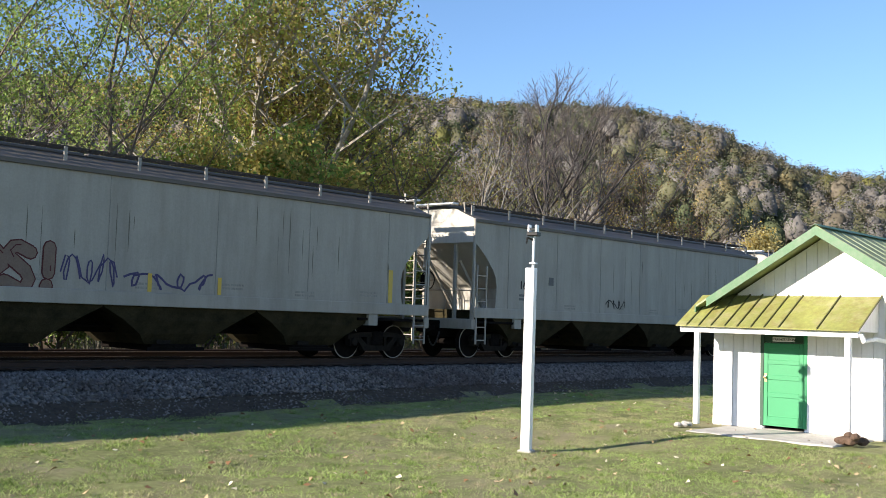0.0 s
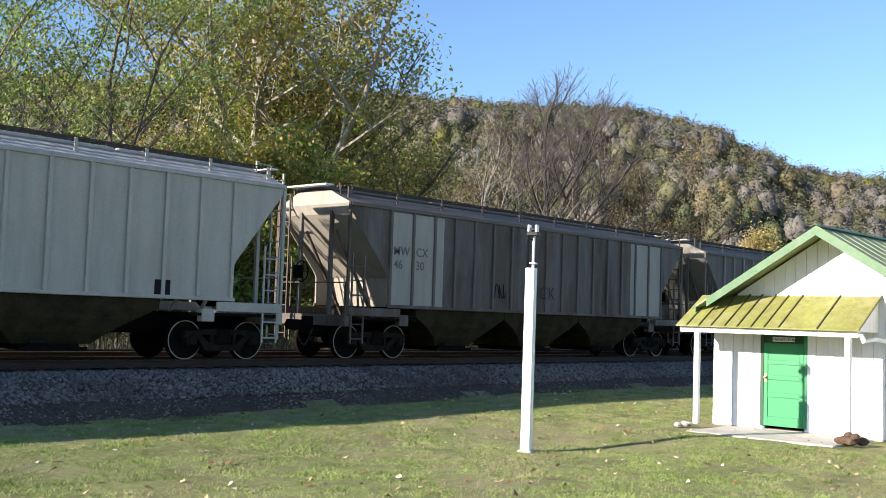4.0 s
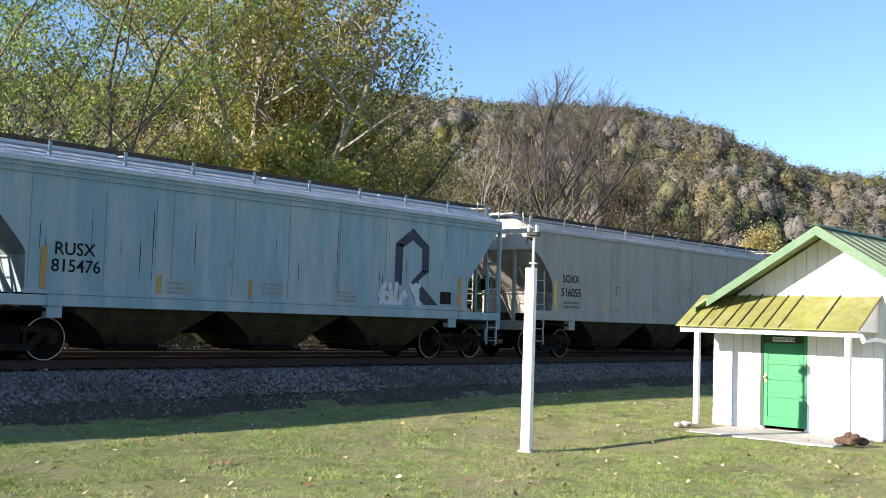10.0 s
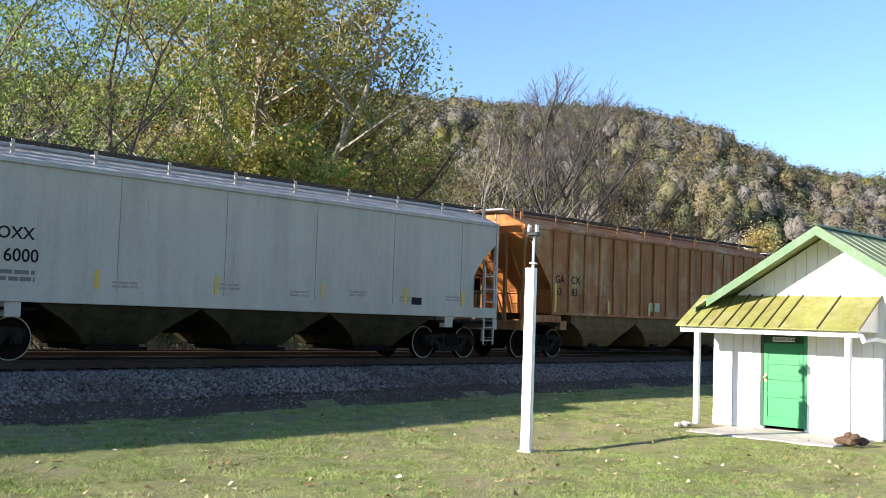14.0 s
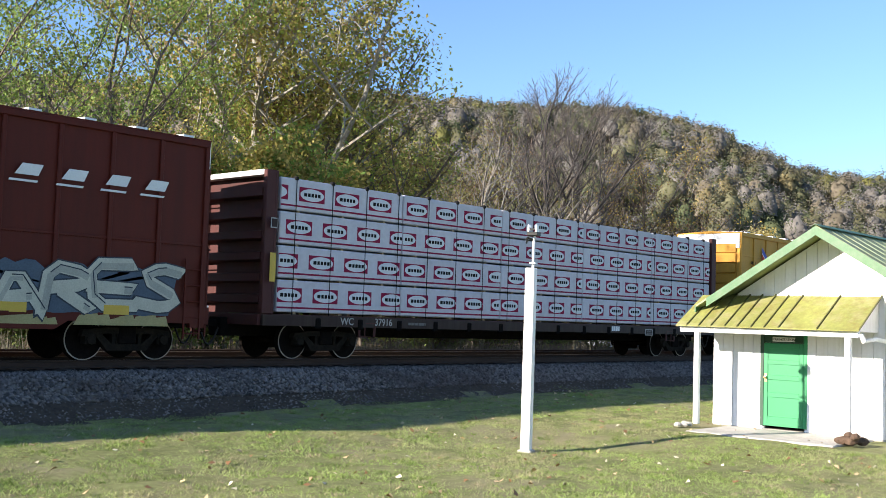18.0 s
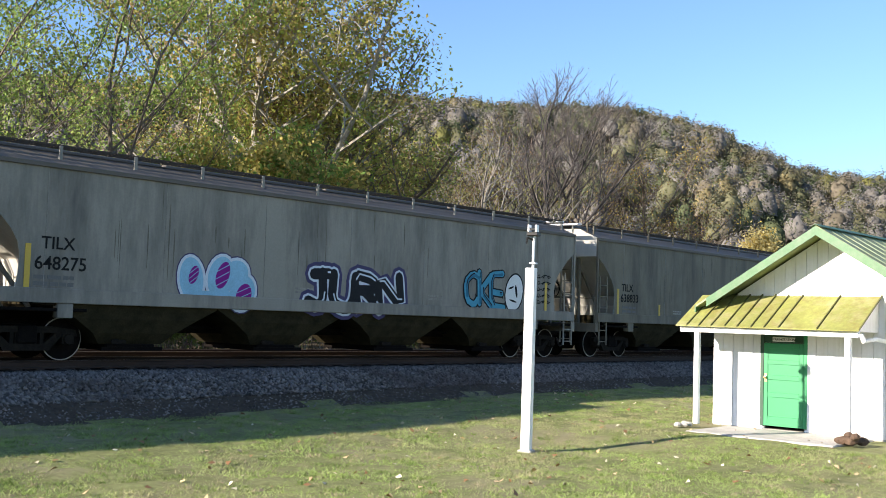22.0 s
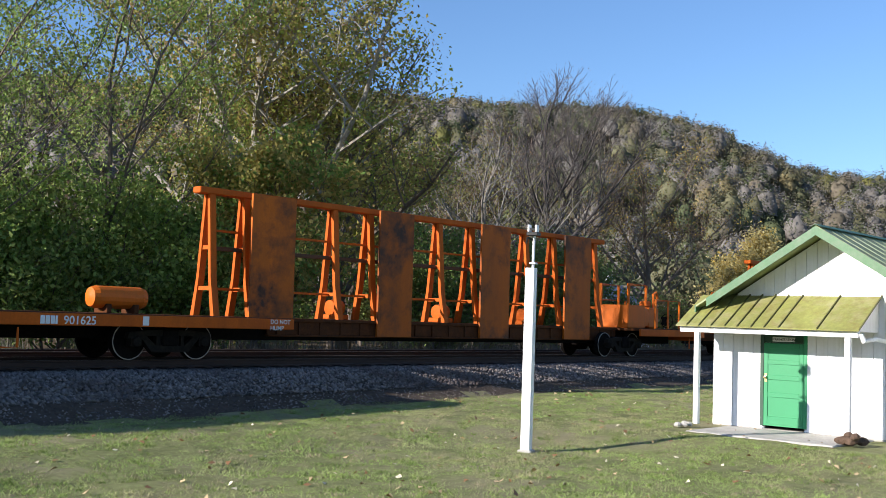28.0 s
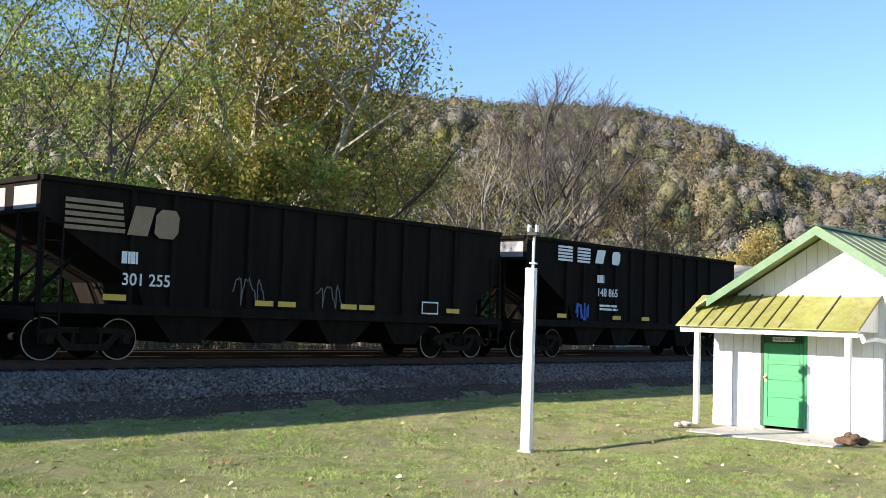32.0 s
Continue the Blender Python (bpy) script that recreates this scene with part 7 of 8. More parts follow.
lettering(c, "TILX", -8.47, 2.3, 0.26, STENCIL)
lettering(c, "638833", -8.52, 1.93, 0.28, STENCIL)
streaks(c, 26, -8, 8.5, 3.95, 1.5, SOOTSTREAK, 7, 0.07)
stripe(c, -8.74, 1.5, 0.12, 0.86)
for x in (-6.0, -2.5, 5.0):
    stripe(c, x, 1.5, 0.1, 0.4)
bars(c, -8.4, 1.7, 0.9, 0.08, 2, GREYINK)
c, L = covered_hopper(-287.53, -267.57, HOPL + "light grey with colourful graffiti", PALE2, ROOFD, UNDER, bays=4, eave=4.05)
lettering(c, "TILX", -8.47, 2.3, 0.26, STENCIL)
lettering(c, "648275", -8.6, 1.88, 0.28, STENCIL)
streaks(c, 30, -7, 8.5, 3.95, 1.6, SOOTSTREAK, 8, 0.03)
bars(c, -8.6, 1.68, 0.9, 0.08, 2, GREYINK)
for x in (-8.8, 8.4):
    stripe(c, x, 1.5, 0.12, 0.88)
ICE, PBLUE, MAG = spray("ice", (0.6, 0.65, 0.7)), spray("pale_blue", (0.26, 0.5, 0.64)), spray("magenta", (0.24, 0.02, 0.22))


def oval(b, x, z, rx, rz, tilt, y, mi):
    ca, sa = math.cos(tilt), math.sin(tilt)
    b.add([(x + rx * math.cos(a) * ca - rz * math.sin(a) * sa, y, z + rx * math.cos(a) * sa + rz * math.sin(a) * ca) for a in (2 * math.pi * i / 20 for i in range(20))], [tuple(range(20))], mi)


y_ = SIDE_Y[0]
b = Build()
LOBES = ((-4.85, 1.85, 0.32, 0.5, 0.15), (-4.05, 1.92, 0.36, 0.5, -0.2), (-3.6, 2.05, 0.33, 0.3, 0.0), (-3.42, 1.6, 0.36, 0.42, -0.4))
for k, (x, z, rx, rz, tl) in enumerate(LOBES):
    oval(b, x, z, rx + 0.1, rz + 0.1, tl, y_ - 0.004 - 0.0003 * k, 2)
    oval(b, x, z, rx + 0.07, rz + 0.07, tl, y_ - 0.006 - 0.0003 * k, 0)
    oval(b, x, z, rx, rz, tl, y_ - 0.008 - 0.0003 * k, 1)
b.box(-5.0, -3.2, y_ - 0.0105, y_ - 0.0095, 1.22, 1.6, 1)
for k, (x, z, rx, rz) in enumerate(((-4.8, 1.95, 0.12, 0.22), (-4.0, 1.98, 0.18, 0.33), (-3.38, 1.52, 0.22, 0.3))):
    oval(b, x, z, rx, rz, -0.35, y_ - 0.012, 3)
    for q in (-0.5, 0.0, 0.5):
        b.add([(x - rx, y_ - 0.014, z + q * rz - 0.1), (x + rx, y_ - 0.014, z + q * rz + 0.08), (x + rx, y_ - 0.014, z + q * rz + 0.1), (x - rx, y_ - 0.014, z + q * rz - 0.08)], [(0, 1, 2, 3)], 1)
part("graffiti", b, [ICE, PBLUE, spray("violet", (0.12, 0.1, 0.2)), MAG], c, "pale blue and magenta plump graffiti")
sprayed(c, -1.4, 1.9, 1.3, 2.3, 4, BLK, ICE, 83, body=1.15, word="JURN", rim=0.06, halo=spray("violet", (0.07, 0.06, 0.13)), label="black plump graffiti letters with white outlines")
part("graffiti", Build().box(-1.35, 1.85, y_ - 0.024, y_ - 0.022, 1.24, 1.44), spray("lilac", (0.42, 0.38, 0.5)), c, "lilac band under black graffiti letters")
TEAL = spray("sea_blue", (0.06, 0.3, 0.42))
sprayed(c, 4.6, 6.35, 1.45, 2.55, 3, TEAL, BLK, 86, body=1.0, rim=0.04, tone=spray("deep_teal", (0.03, 0.16, 0.25)), word="CKE", label="teal blue graffiti letters with black outlines")
b = Build()
oval(b, 6.85, 2.0, 0.46, 0.62, -0.25, y_ - 0.004, 1)
oval(b, 6.85, 2.0, 0.41, 0.57, -0.25, y_ - 0.006, 0)
for x, z, rx, rz, tl in ((6.7, 2.15, 0.14, 0.03, 0.3), (6.95, 2.05, 0.05, 0.2, 0.2), (6.8, 1.75, 0.18, 0.03, -0.2)):
    oval(b, x, z, rx, rz, tl, y_ - 0.008, 1)
part("graffiti", b, [OFFWHITE, BLK], c, "white painted oval with dark strokes")
for i in range(5):
    scrawl(c, 7.45, 8.7, 2.5 - i * 0.2, 2.63 - i * 0.2, STENCIL, 84 + i, 0.012, loops=5)
c, L = box_car(-307.99, -289.48, "yellow high box car with black double doors", YCAR, DOORBLK, CAPW, door_w=2.35, door_x=0.28)
cross_mark(c, -6.72, 3.65, 0.6)
lettering(c, "next\nload", -8.35, 3.72, 0.19, STENCIL, slant=0.2)
lettering(c, "any\nroad", -5.64, 3.72, 0.19, STENCIL, slant=0.2)
lettering(c, "TB OX", -8.28, 2.45, 0.29, STENCIL, slant=0.2)
lettering(c, "63 92 99", -8.32, 1.98, 0.31, STENCIL, slant=0.2)
clutter_doors(c, -2.07, 2.35, 2)
BRICKRED = spray("brick_red", (0.4, 0.07, 0.03))
for pts in ([(5.1, 4.12), (6.35, 4.12), (6.25, 4.0), (5.1, 4.0)], [(5.42, 3.98), (5.62, 3.98), (5.62, 3.5), (5.42, 3.5)], [(5.98, 3.98), (6.18, 3.98), (6.18, 3.5), (5.98, 3.5)], [(6.42, 4.12), (6.95, 4.0), (6.72, 3.8), (6.98, 3.5), (6.5, 3.5), (6.6, 3.78)]):
    part("company_mark", Build().prism(pts, -HW - 0.014, -HW - 0.01), BRICKRED, c, "brick-red painted bar")
lettering(c, "RAILCAR POOLING EXPERTS", 3.87, 3.15, 0.26, STENCIL, stretch=0.97)
plate(c, -8.3, -7.75, 1.0, 1.16, YELLOW, y=-HW - 0.02)
bars(c, 5.6, 2.3, 0.6, 0.06, 5, GREYINK)
bars(c, 6.8, 2.3, 0.6, 0.06, 5, GREYINK)
# work train: two rack cars
c, L = rack_car(-337.2, -309.78, "orange work flat car with a long upright steel rack", [("engine", 10.3), ("box", 12.0), ("rail", 12.6), ("hoop", 9.2), ("tank", -11.6), ("cab", -10.0)], 0)
c, L = rack_car(-366.6, -339.2, "rusty orange work flat car with an upright steel rack", [("tank", -10.1), ("cab", 10.9), ("engine", 12.4), ("rail", 12.0)], 1, 0.45)
bars(c, -12.75, 0.78, 0.38, 0.17, 1, OFFWHITE, name="railway_mark")
lettering(c, "901625", -12.25, 0.78, 0.18, OFFWHITE)
lettering(c, "DO NOT\nHUMP", -6.9, 0.88, 0.11, OFFWHITE)
plate(c, -10.4, -10.25, 0.78, 0.98, OFFWHITE)
TANKP = mat("pale_tank_paint", (0.45, 0.42, 0.335), 0.6, var=0.08, scale=0.6, fine=14, bump=0.03, grime=(0.22, 0.2, 0.15), amount=0.35, streak=1.2, spec=0.25)
c, L = tank_car(-386.7, -367.9, "pale grey tank car with yellow reflectors", TANKP)
lettering(c, "GATX 29626", -7.94, 2.03, 0.26, STENCIL, y=-1.452)
bars(c, -7.9, 1.85, 1.5, 0.07, 2, GREYINK, y=-1.44)
plate(c, 4.05, 4.8, 2.02, 2.36, OFFWHITE, y=-1.46)
plate(c, 5.2, 6.05, 1.76, 1.98, GREYINK, y=-1.37)
bars(c, 6.75, 1.95, 0.6, 0.09, 1, STENCIL, y=-1.385)
plate(c, 7.3, 7.62, 1.6, 1.82, STENCIL, y=-1.3)
plate(c, 7.34, 7.58, 1.64, 1.78, OFFWHITE, y=-1.307)
plate(c, 6.15, 6.8, 1.5, 1.68, YELLOW, y=-1.28)
c, L = open_hopper(-402.6, -388.9, "black open coal hopper with white striped emblem", 3.78)
for i in range(5):
    for x0, x1 in ((-5.32, -4.52), (-4.25, -3.51)):
        part("railway_mark", Build().box(x0, x1, -HW - 0.037, -HW - 0.033, 3.14 + i * 0.105, 3.21 + i * 0.105), OFFWHITE, c)
part("railway_mark", Build().prism([(-3.23, 3.17), (-2.75, 3.17), (-2.6, 3.63), (-3.08, 3.63)], -HW - 0.037, -HW - 0.033), OFFWHITE, c)
part("railway_mark", Build().prism([(-2.22, 3.22), (-2.12, 3.17), (-1.82, 3.17), (-1.72, 3.3), (-1.69, 3.55), (-1.8, 3.63), (-2.1, 3.63), (-2.2, 3.5)], -HW - 0.037, -HW - 0.033), OFFWHITE, c)
bars(c, -3.07, 2.52, 0.42, 0.26, 1, OFFWHITE, y=-HW - 0.037)
lettering(c, "148 865", -3.07, 2.07, 0.28, OFFWHITE, y=-HW - 0.037)
bars(c, -2.9, 1.72, 1.1, 0.07, 2, OFFWHITE, y=-HW - 0.037)
scrawl(c, -4.27, -3.58, 1.2, 1.84, spray("pen_blue", (0.05, 0.12, 0.4)), 91, 0.03, y=-HW - 0.037)
for x in (-5.3, -2.1, -0.24, 2.6):
    stripe(c, x, 1.3, 0.5, 0.13, y=-HW - 0.037)
plate(c, 3.8, 4.2, 1.35, 1.7, OFFWHITE, y=-HW - 0.04)
c, L = open_hopper(-418.6, -403.9, "black open coal hopper with a faded tan emblem", 3.75)
TAN = spray("faded_tan", (0.28, 0.2, 0.13))
for i in range(5):
    part("railway_mark", Build().box(-6.85, -5.45 - 0.02 * i, -HW - 0.037, -HW - 0.033, 2.74 + i * 0.14, 2.83 + i * 0.14), TAN, c)
part("railway_mark", Build().prism([(-5.4, 2.72), (-4.9, 2.72), (-4.72, 3.36), (-5.22, 3.36)], -HW - 0.037, -HW - 0.033), TAN, c)
part("railway_mark", Build().prism([(-4.73, 2.8), (-4.6, 2.7), (-4.25, 2.7), (-4.12, 2.85), (-4.1, 3.2), (-4.2, 3.34), (-4.55, 3.34), (-4.7, 3.2)], -HW - 0.037, -HW - 0.033), TAN, c)
bars(c, -5.5, 2.1, 0.4, 0.26, 1, OFFWHITE, y=-HW - 0.037)
lettering(c, "301  255", -5.48, 1.64, 0.27, OFFWHITE, y=-HW - 0.037)
for x in (-5.9, -1.9, -1.2, 0.85, 1.5, 4.9):
    stripe(c, x, 1.3, 0.55, 0.13, y=-HW - 0.037)
scrawl(c, -2.56, -1.6, 1.25, 2.0, GREYINK, 92, 0.016, y=-HW - 0.037, loops=2)
scrawl(c, 0.0, 0.9, 1.25, 1.95, GREYINK, 93, 0.016, y=-HW - 0.037, loops=2)
plate(c, 3.87, 4.54, 1.25, 1.6, OFFWHITE, y=-HW - 0.04)
plate(c, 3.91, 4.5, 1.29, 1.56, COAL, y=-HW - 0.046)
c, L = open_hopper(-434.9, -420.2, "black open coal hopper", 3.75)


# ================= vegetation =================
def leafmat(name, col, tr=0.35):
    return mat(name, col, 0.6, var=0.25, scale=0.5, fine=3, bump=0, island=0.28, spec=0.15, transl=tr)


def hillmat(name, col, tr):
    return mat(name, col, 0.7, var=0.4, scale=0.09, fine=0.5, bump=0, island=0.1, spec=0.05, transl=tr)


LEAF_GREEN = leafmat("green_leaves", (0.2, 0.3, 0.072), 0.5)
SYC_OLIVE = leafmat("sycamore_olive_leaves", (0.34, 0.3, 0.09), 0.55)
SYC_GREEN = leafmat("sycamore_green_leaves", (0.28, 0.33, 0.07), 0.55)
SYC_GOLD = leafmat("sycamore_golden_leaves", (0.46, 0.37, 0.12), 0.5)
SYC_BROWN = leafmat("sycamore_brown_leaves", (0.22, 0.15, 0.07), 0.4)
LEAF_LIME = leafmat("yellow_green_leaves", (0.31, 0.39, 0.11), 0.5)
LEAF_OLIVE = leafmat("olive_leaves", (0.2, 0.195, 0.07), 0.5)
LEAF_GOLD = leafmat("golden_leaves", (0.4, 0.29, 0.07), 0.5)
LEAF_STRAW = leafmat("pale_straw_leaves", (0.46, 0.39, 0.17), 0.5)
LEAF_BROWN = leafmat("brown_leaves", (0.145, 0.1, 0.056), 0.35)
LEAF_DARK = leafmat("dark_green_leaves", (0.14, 0.19, 0.05), 0.5)
# Hill foliage colours carry some added blue that stands in for haze.
HILL_OLIVE = hillmat("hill_olive_foliage", (0.142, 0.138, 0.08), 0.2)
HILL_BROWN = hillmat("hill_brown_foliage", (0.165, 0.142, 0.105), 0.2)
HILL_GREY = hillmat("hill_bare_twigs", (0.185, 0.172, 0.155), 0.2)
HILL_GREEN = hillmat("hill_green_foliage", (0.095, 0.112, 0.058), 0.2)
HILL_GOLD = hillmat("hill_gold_foliage", (0.2, 0.165, 0.085), 0.2)
LEAF_GREY = leafmat("bare_grey_twigs", (0.23, 0.2, 0.17), 0.15)
BARK = mat("grey_brown_bark", (0.12, 0.095, 0.075), 0.9, var=0.35, scale=3, fine=25, bump=0.6)
BARKMID = mat("pale_grey_bark", (0.17, 0.155, 0.135), 0.9, var=0.3, scale=3, fine=25, bump=0.4)
BARKGREY = mat("grey_twig_bark", (0.055, 0.047, 0.044), 0.9, var=0.3, scale=3, fine=25, bump=0.4)
BARKPALE = mat("mottled_pale_bark", (0.3, 0.28, 0.24), 0.85, var=0.25, scale=2.5, fine=12, bump=0.3, grime=(0.13, 0.1, 0.07), amount=0.85)


def skeleton_of(height_, spread, seed, levels=4, kids=(5, 5, 4), lean=(0, 0), start=0.3, up=0.35, taper=0.62, trunk_r=None):
    """Tapered limbs as (p, q, r0, r1) and the twig ends."""
    g = random.Random(seed)
    segs, tips = [], []
    tr = trunk_r or height_ * 0.018

    def grow(p, d, length, r, level):
        k = 4 if level == 0 else 3
        pts = [p]
        dd = d.copy()
        for i in range(k):
            dd = (dd + Vector((g.uniform(-1, 1), g.uniform(-1, 1), g.uniform(-0.4, 0.8))) * (0.09 if level == 0 else 0.2)).normalized()
            q = pts[-1] + dd * (length / k)
            r0, r1 = r * (1 - 0.5 * i / k), r * (1 - 0.5 * (i + 1) / k)
            segs.append((pts[-1], q, r0, r1))
            pts.append(q)
        if level >= levels - 1:
            tips.extend(pts[1:])
            return
        n = kids[min(level, len(kids) - 1)]
        for j in range(n):
            t = (start if level == 0 else 0.25) + (1 - (start if level == 0 else 0.25)) * (j + g.uniform(0.1, 0.9)) / n
            i = min(int(t * k), k - 1)
            base = pts[i].lerp(pts[i + 1], t * k - i)
            a = j * 2.4 + g.uniform(-0.5, 0.5)
            side = Vector((math.cos(a), math.sin(a), 0))
            nd = (side * spread * g.uniform(0.7, 1.2) + dd * 0.55 + Vector((0, 0, up))).normalized()
            grow(base, nd, length * g.uniform(0.42, 0.66) * (1.15 if level == 0 and j < 3 else 1), r * (1 - 0.5 * t) * taper, level + 1)
        grow(pts[-1], dd, length * 0.45, r * 0.5, level + 1)
    grow(Vector((0, 0, -0.3)), Vector((lean[0], lean[1], 1)).normalized(), height_ * 0.6, tr, 0)
    return segs, tips


def limb_mesh(segs, material, least=0.012):
    b = Build()
    for p, q, r0, r1 in segs:
        b.tube(p, q, max(r0, least), max(r1, least * 0.8), n=7 if r0 > 0.08 else 4, caps=False)
    return b.mesh("trunk", material)


def leaf_soup(name, tips, per, spread_, size, mats, weights, seed, flat=0.1):
    """Small folded leaves strewn round the twig ends."""
    g = np.random.default_rng(seed)
    T = np.array([tuple(t) for t in tips])
    T = T[g.random(len(T)) > 0.12]
    n = len(T) * per
    c = np.repeat(T, per, 0) + g.normal(0, spread_, (n, 3)) * np.array([1, 1, 0.8])
    a = g.normal(0, 1, (n, 3))
    a /= np.linalg.norm(a, axis=1, keepdims=True)
    nn = g.normal(0, 1, (n, 3)) + np.array([0, 0, flat])
    u = np.cross(nn, a)
    u /= np.linalg.norm(u, axis=1, keepdims=True) + 1e-9
    s = (size * g.uniform(0.6, 1.35, n))[:, None]
    V = np.stack([c - a * s, c + u * s * 0.6 + a * s * 0.1, c + a * s, c - u * s * 0.6 - a * s * 0.1], 1).reshape(-1, 3)
    F = np.arange(n * 4).reshape(-1, 4)
    which = g.choice(len(mats), len(T), p=np.array(weights) / sum(weights))
    idx = np.repeat(which, per)
    mix = g.random(n) < 0.25
    idx[mix] = g.choice(len(mats), mix.sum(), p=np.array(weights) / sum(weights))
    return soup(name, V, F, mats, idx)


def tree(x, y, h, label, leaves, weights, seed, spread=0.8, per=14, leaf=0.1, scatter=0.45, bark=BARK, levels=4, kids=(6, 5, 4), start=0.3, lean=(0, 0), up=0.35, name="tree", trunk_r=None, twig=0.012):
    t = thing(name, label, name.replace("_", " "), (x, y, float(height(x, y))))
    segs, tips = skeleton_of(h, spread, seed, levels, kids, lean, start, up, trunk_r=trunk_r)
    part("trunk", limb_mesh(segs, bark, twig), None, t)
    if per:
        part("crown", leaf_soup("crown", tips, per, scatter, leaf, leaves, weights, seed), None, t)
    return t


# the sycamore and its neighbours behind the tracks
SYC = ([SYC_OLIVE, SYC_GOLD, SYC_GREEN, SYC_BROWN], (5, 1.6, 4, 2.4))
GRN = ([LEAF_GREEN, LEAF_LIME, LEAF_OLIVE], (5, 4, 2))
tree(28.4, 36.5, 21.2, "tall sycamore with pale limbs and thinning yellow-green leaves", *SYC, 11, spread=1.0, per=42, leaf=0.09, scatter=0.4, bark=BARKPALE, kids=(11, 5, 4), start=0.2, up=0.25)
tree(32.6, 35.6, 16.5, "sycamore with thinning olive and brown leaves", *SYC, 25, spread=0.85, per=22, leaf=0.085, scatter=0.5, bark=BARK, kids=(10, 5, 4), start=0.28, up=0.3)
tree(13.0, 31.8, 15.5, "feathery green tree beside the railway", *GRN, 12, spread=0.75, trunk_r=0.13, per=32, leaf=0.055, scatter=0.32, kids=(8, 5, 4), start=0.2)
tree(19.6, 33.6, 17, "feathery green tree with several dark stems", *GRN, 13, spread=0.75, trunk_r=0.14, per=30, leaf=0.06, scatter=0.34, kids=(8, 5, 4), start=0.2)
tree(17.0, 52.0, 15, "green tree with light leaves", *GRN, 14, spread=0.75, per=24, leaf=0.1, scatter=0.5, kids=(7, 5, 4))
tree(24.5, 32.0, 9, "young olive-green tree at the edge of the wood", [SYC_OLIVE, SYC_GOLD, LEAF_GREEN], (3, 2, 2), 22, spread=0.9, trunk_r=0.1, per=30, leaf=0.1, scatter=0.34, kids=(8, 5, 3), start=0.1)
tree(38.0, 41.3, 11.5, "olive-green tree turning yellow", *SYC, 15, spread=0.8, per=36, leaf=0.08, scatter=0.42, start=0.15)
tree(50.0, 42.0, 14.0, "half-bare tree with pale branches", [LEAF_OLIVE, LEAF_BROWN], (1, 1), 16, spread=0.85, per=3, leaf=0.08, scatter=0.6, bark=BARKMID, twig=0.014, kids=(8, 5, 5), start=0.2)
tree(63.5, 47.0, 20.0, "tall bare tree with fine twigs against the sky", [LEAF_BROWN, LEAF_GREY], (1, 2), 17, spread=0.95, per=1, leaf=0.05, scatter=0.4, levels=5, kids=(9, 6, 5, 4), start=0.35, up=0.5, twig=0.015, trunk_r=0.34, bark=BARKGREY)
tree(75.0, 45.5, 15.5, "thinning brown tree beside the railway", [LEAF_BROWN, LEAF_OLIVE, LEAF_GOLD], (3, 2, 1), 18, spread=0.8, per=10, leaf=0.09, scatter=0.7, kids=(8, 5, 5), start=0.2)
tree(60.0, 52.0, 13.0, "thinning olive tree in the wood", [LEAF_OLIVE, LEAF_BROWN], (2, 1), 19, spread=0.8, per=14, leaf=0.1, scatter=0.7, kids=(7, 5, 4), start=0.15)
tree(42.0, 47.0, 12.5, "olive tree with autumn leaves", [LEAF_OLIVE, LEAF_GREEN, LEAF_BROWN], (3, 2, 1), 20, spread=0.8, per=20, leaf=0.11, scatter=0.7, kids=(7, 5, 4), start=0.15)
tree(91.0, 45.0, 10.6, "pale golden autumn tree beside the railway", [LEAF_STRAW, LEAF_GOLD], (3, 1), 21, spread=0.9, per=40, leaf=0.13, scatter=0.55, kids=(6, 5, 4), start=0.1)
# bushes behind the tracks
g = random.Random(5)
for i in range(24):
    x = 11 + i * 2.8 + g.uniform(-1, 1)
    y = 31.3 + g.uniform(0, 4.5) + 0.05 * x
    k = i % 3
    if 51.5 < x < 58.5:
        continue
    tree(x, y, g.uniform(4.5, 8.0) if x < 36 else g.uniform(3.5, 6.5), ("leafy green bush behind the tracks", "dark green bush behind the tracks", "olive bush with yellowing leaves")[k], [(LEAF_GREEN, LEAF_LIME, LEAF_OLIVE), (LEAF_GREEN, LEAF_DARK, LEAF_LIME), (LEAF_OLIVE, LEAF_LIME, LEAF_DARK)][k] if x < 36 else (LEAF_OLIVE, LEAF_DARK, LEAF_BROWN), (2, 2, 1), 100 + i, spread=0.95, per=28 if x < 40 else 20, leaf=0.08, scatter=0.36, levels=3, kids=(9, 6), start=0.05, name="bush", trunk_r=0.07)

for i in range(22):
    x = 12.5 + i * 1.5 + g.uniform(-0.6, 0.6) if i < 8 else 35 + (i - 8) * 1.75 + g.uniform(-0.7, 0.7)
    y = 31.6 + g.uniform(0, 2.0) if i < 8 else 33.5 + g.uniform(0, 4.5)
    if 51.5 < x < 58.5:
        continue
    tree(x, y, g.uniform(5.0, 7.5) if i < 8 else g.uniform(5.0, 7.5), "dense leafy green thicket behind the tracks" if i < 8 else "dense dark green thicket behind the tracks", (LEAF_GREEN, LEAF_LIME, LEAF_DARK) if i < 8 else (LEAF_DARK, LEAF_GREEN, LEAF_OLIVE), (4, 3, 1) if i < 8 else (3, 2, 2), 200 + i, spread=0.95, per=36, leaf=0.085, scatter=0.36, levels=3, kids=(9, 6), start=0.05, name="bush", trunk_r=0.06)


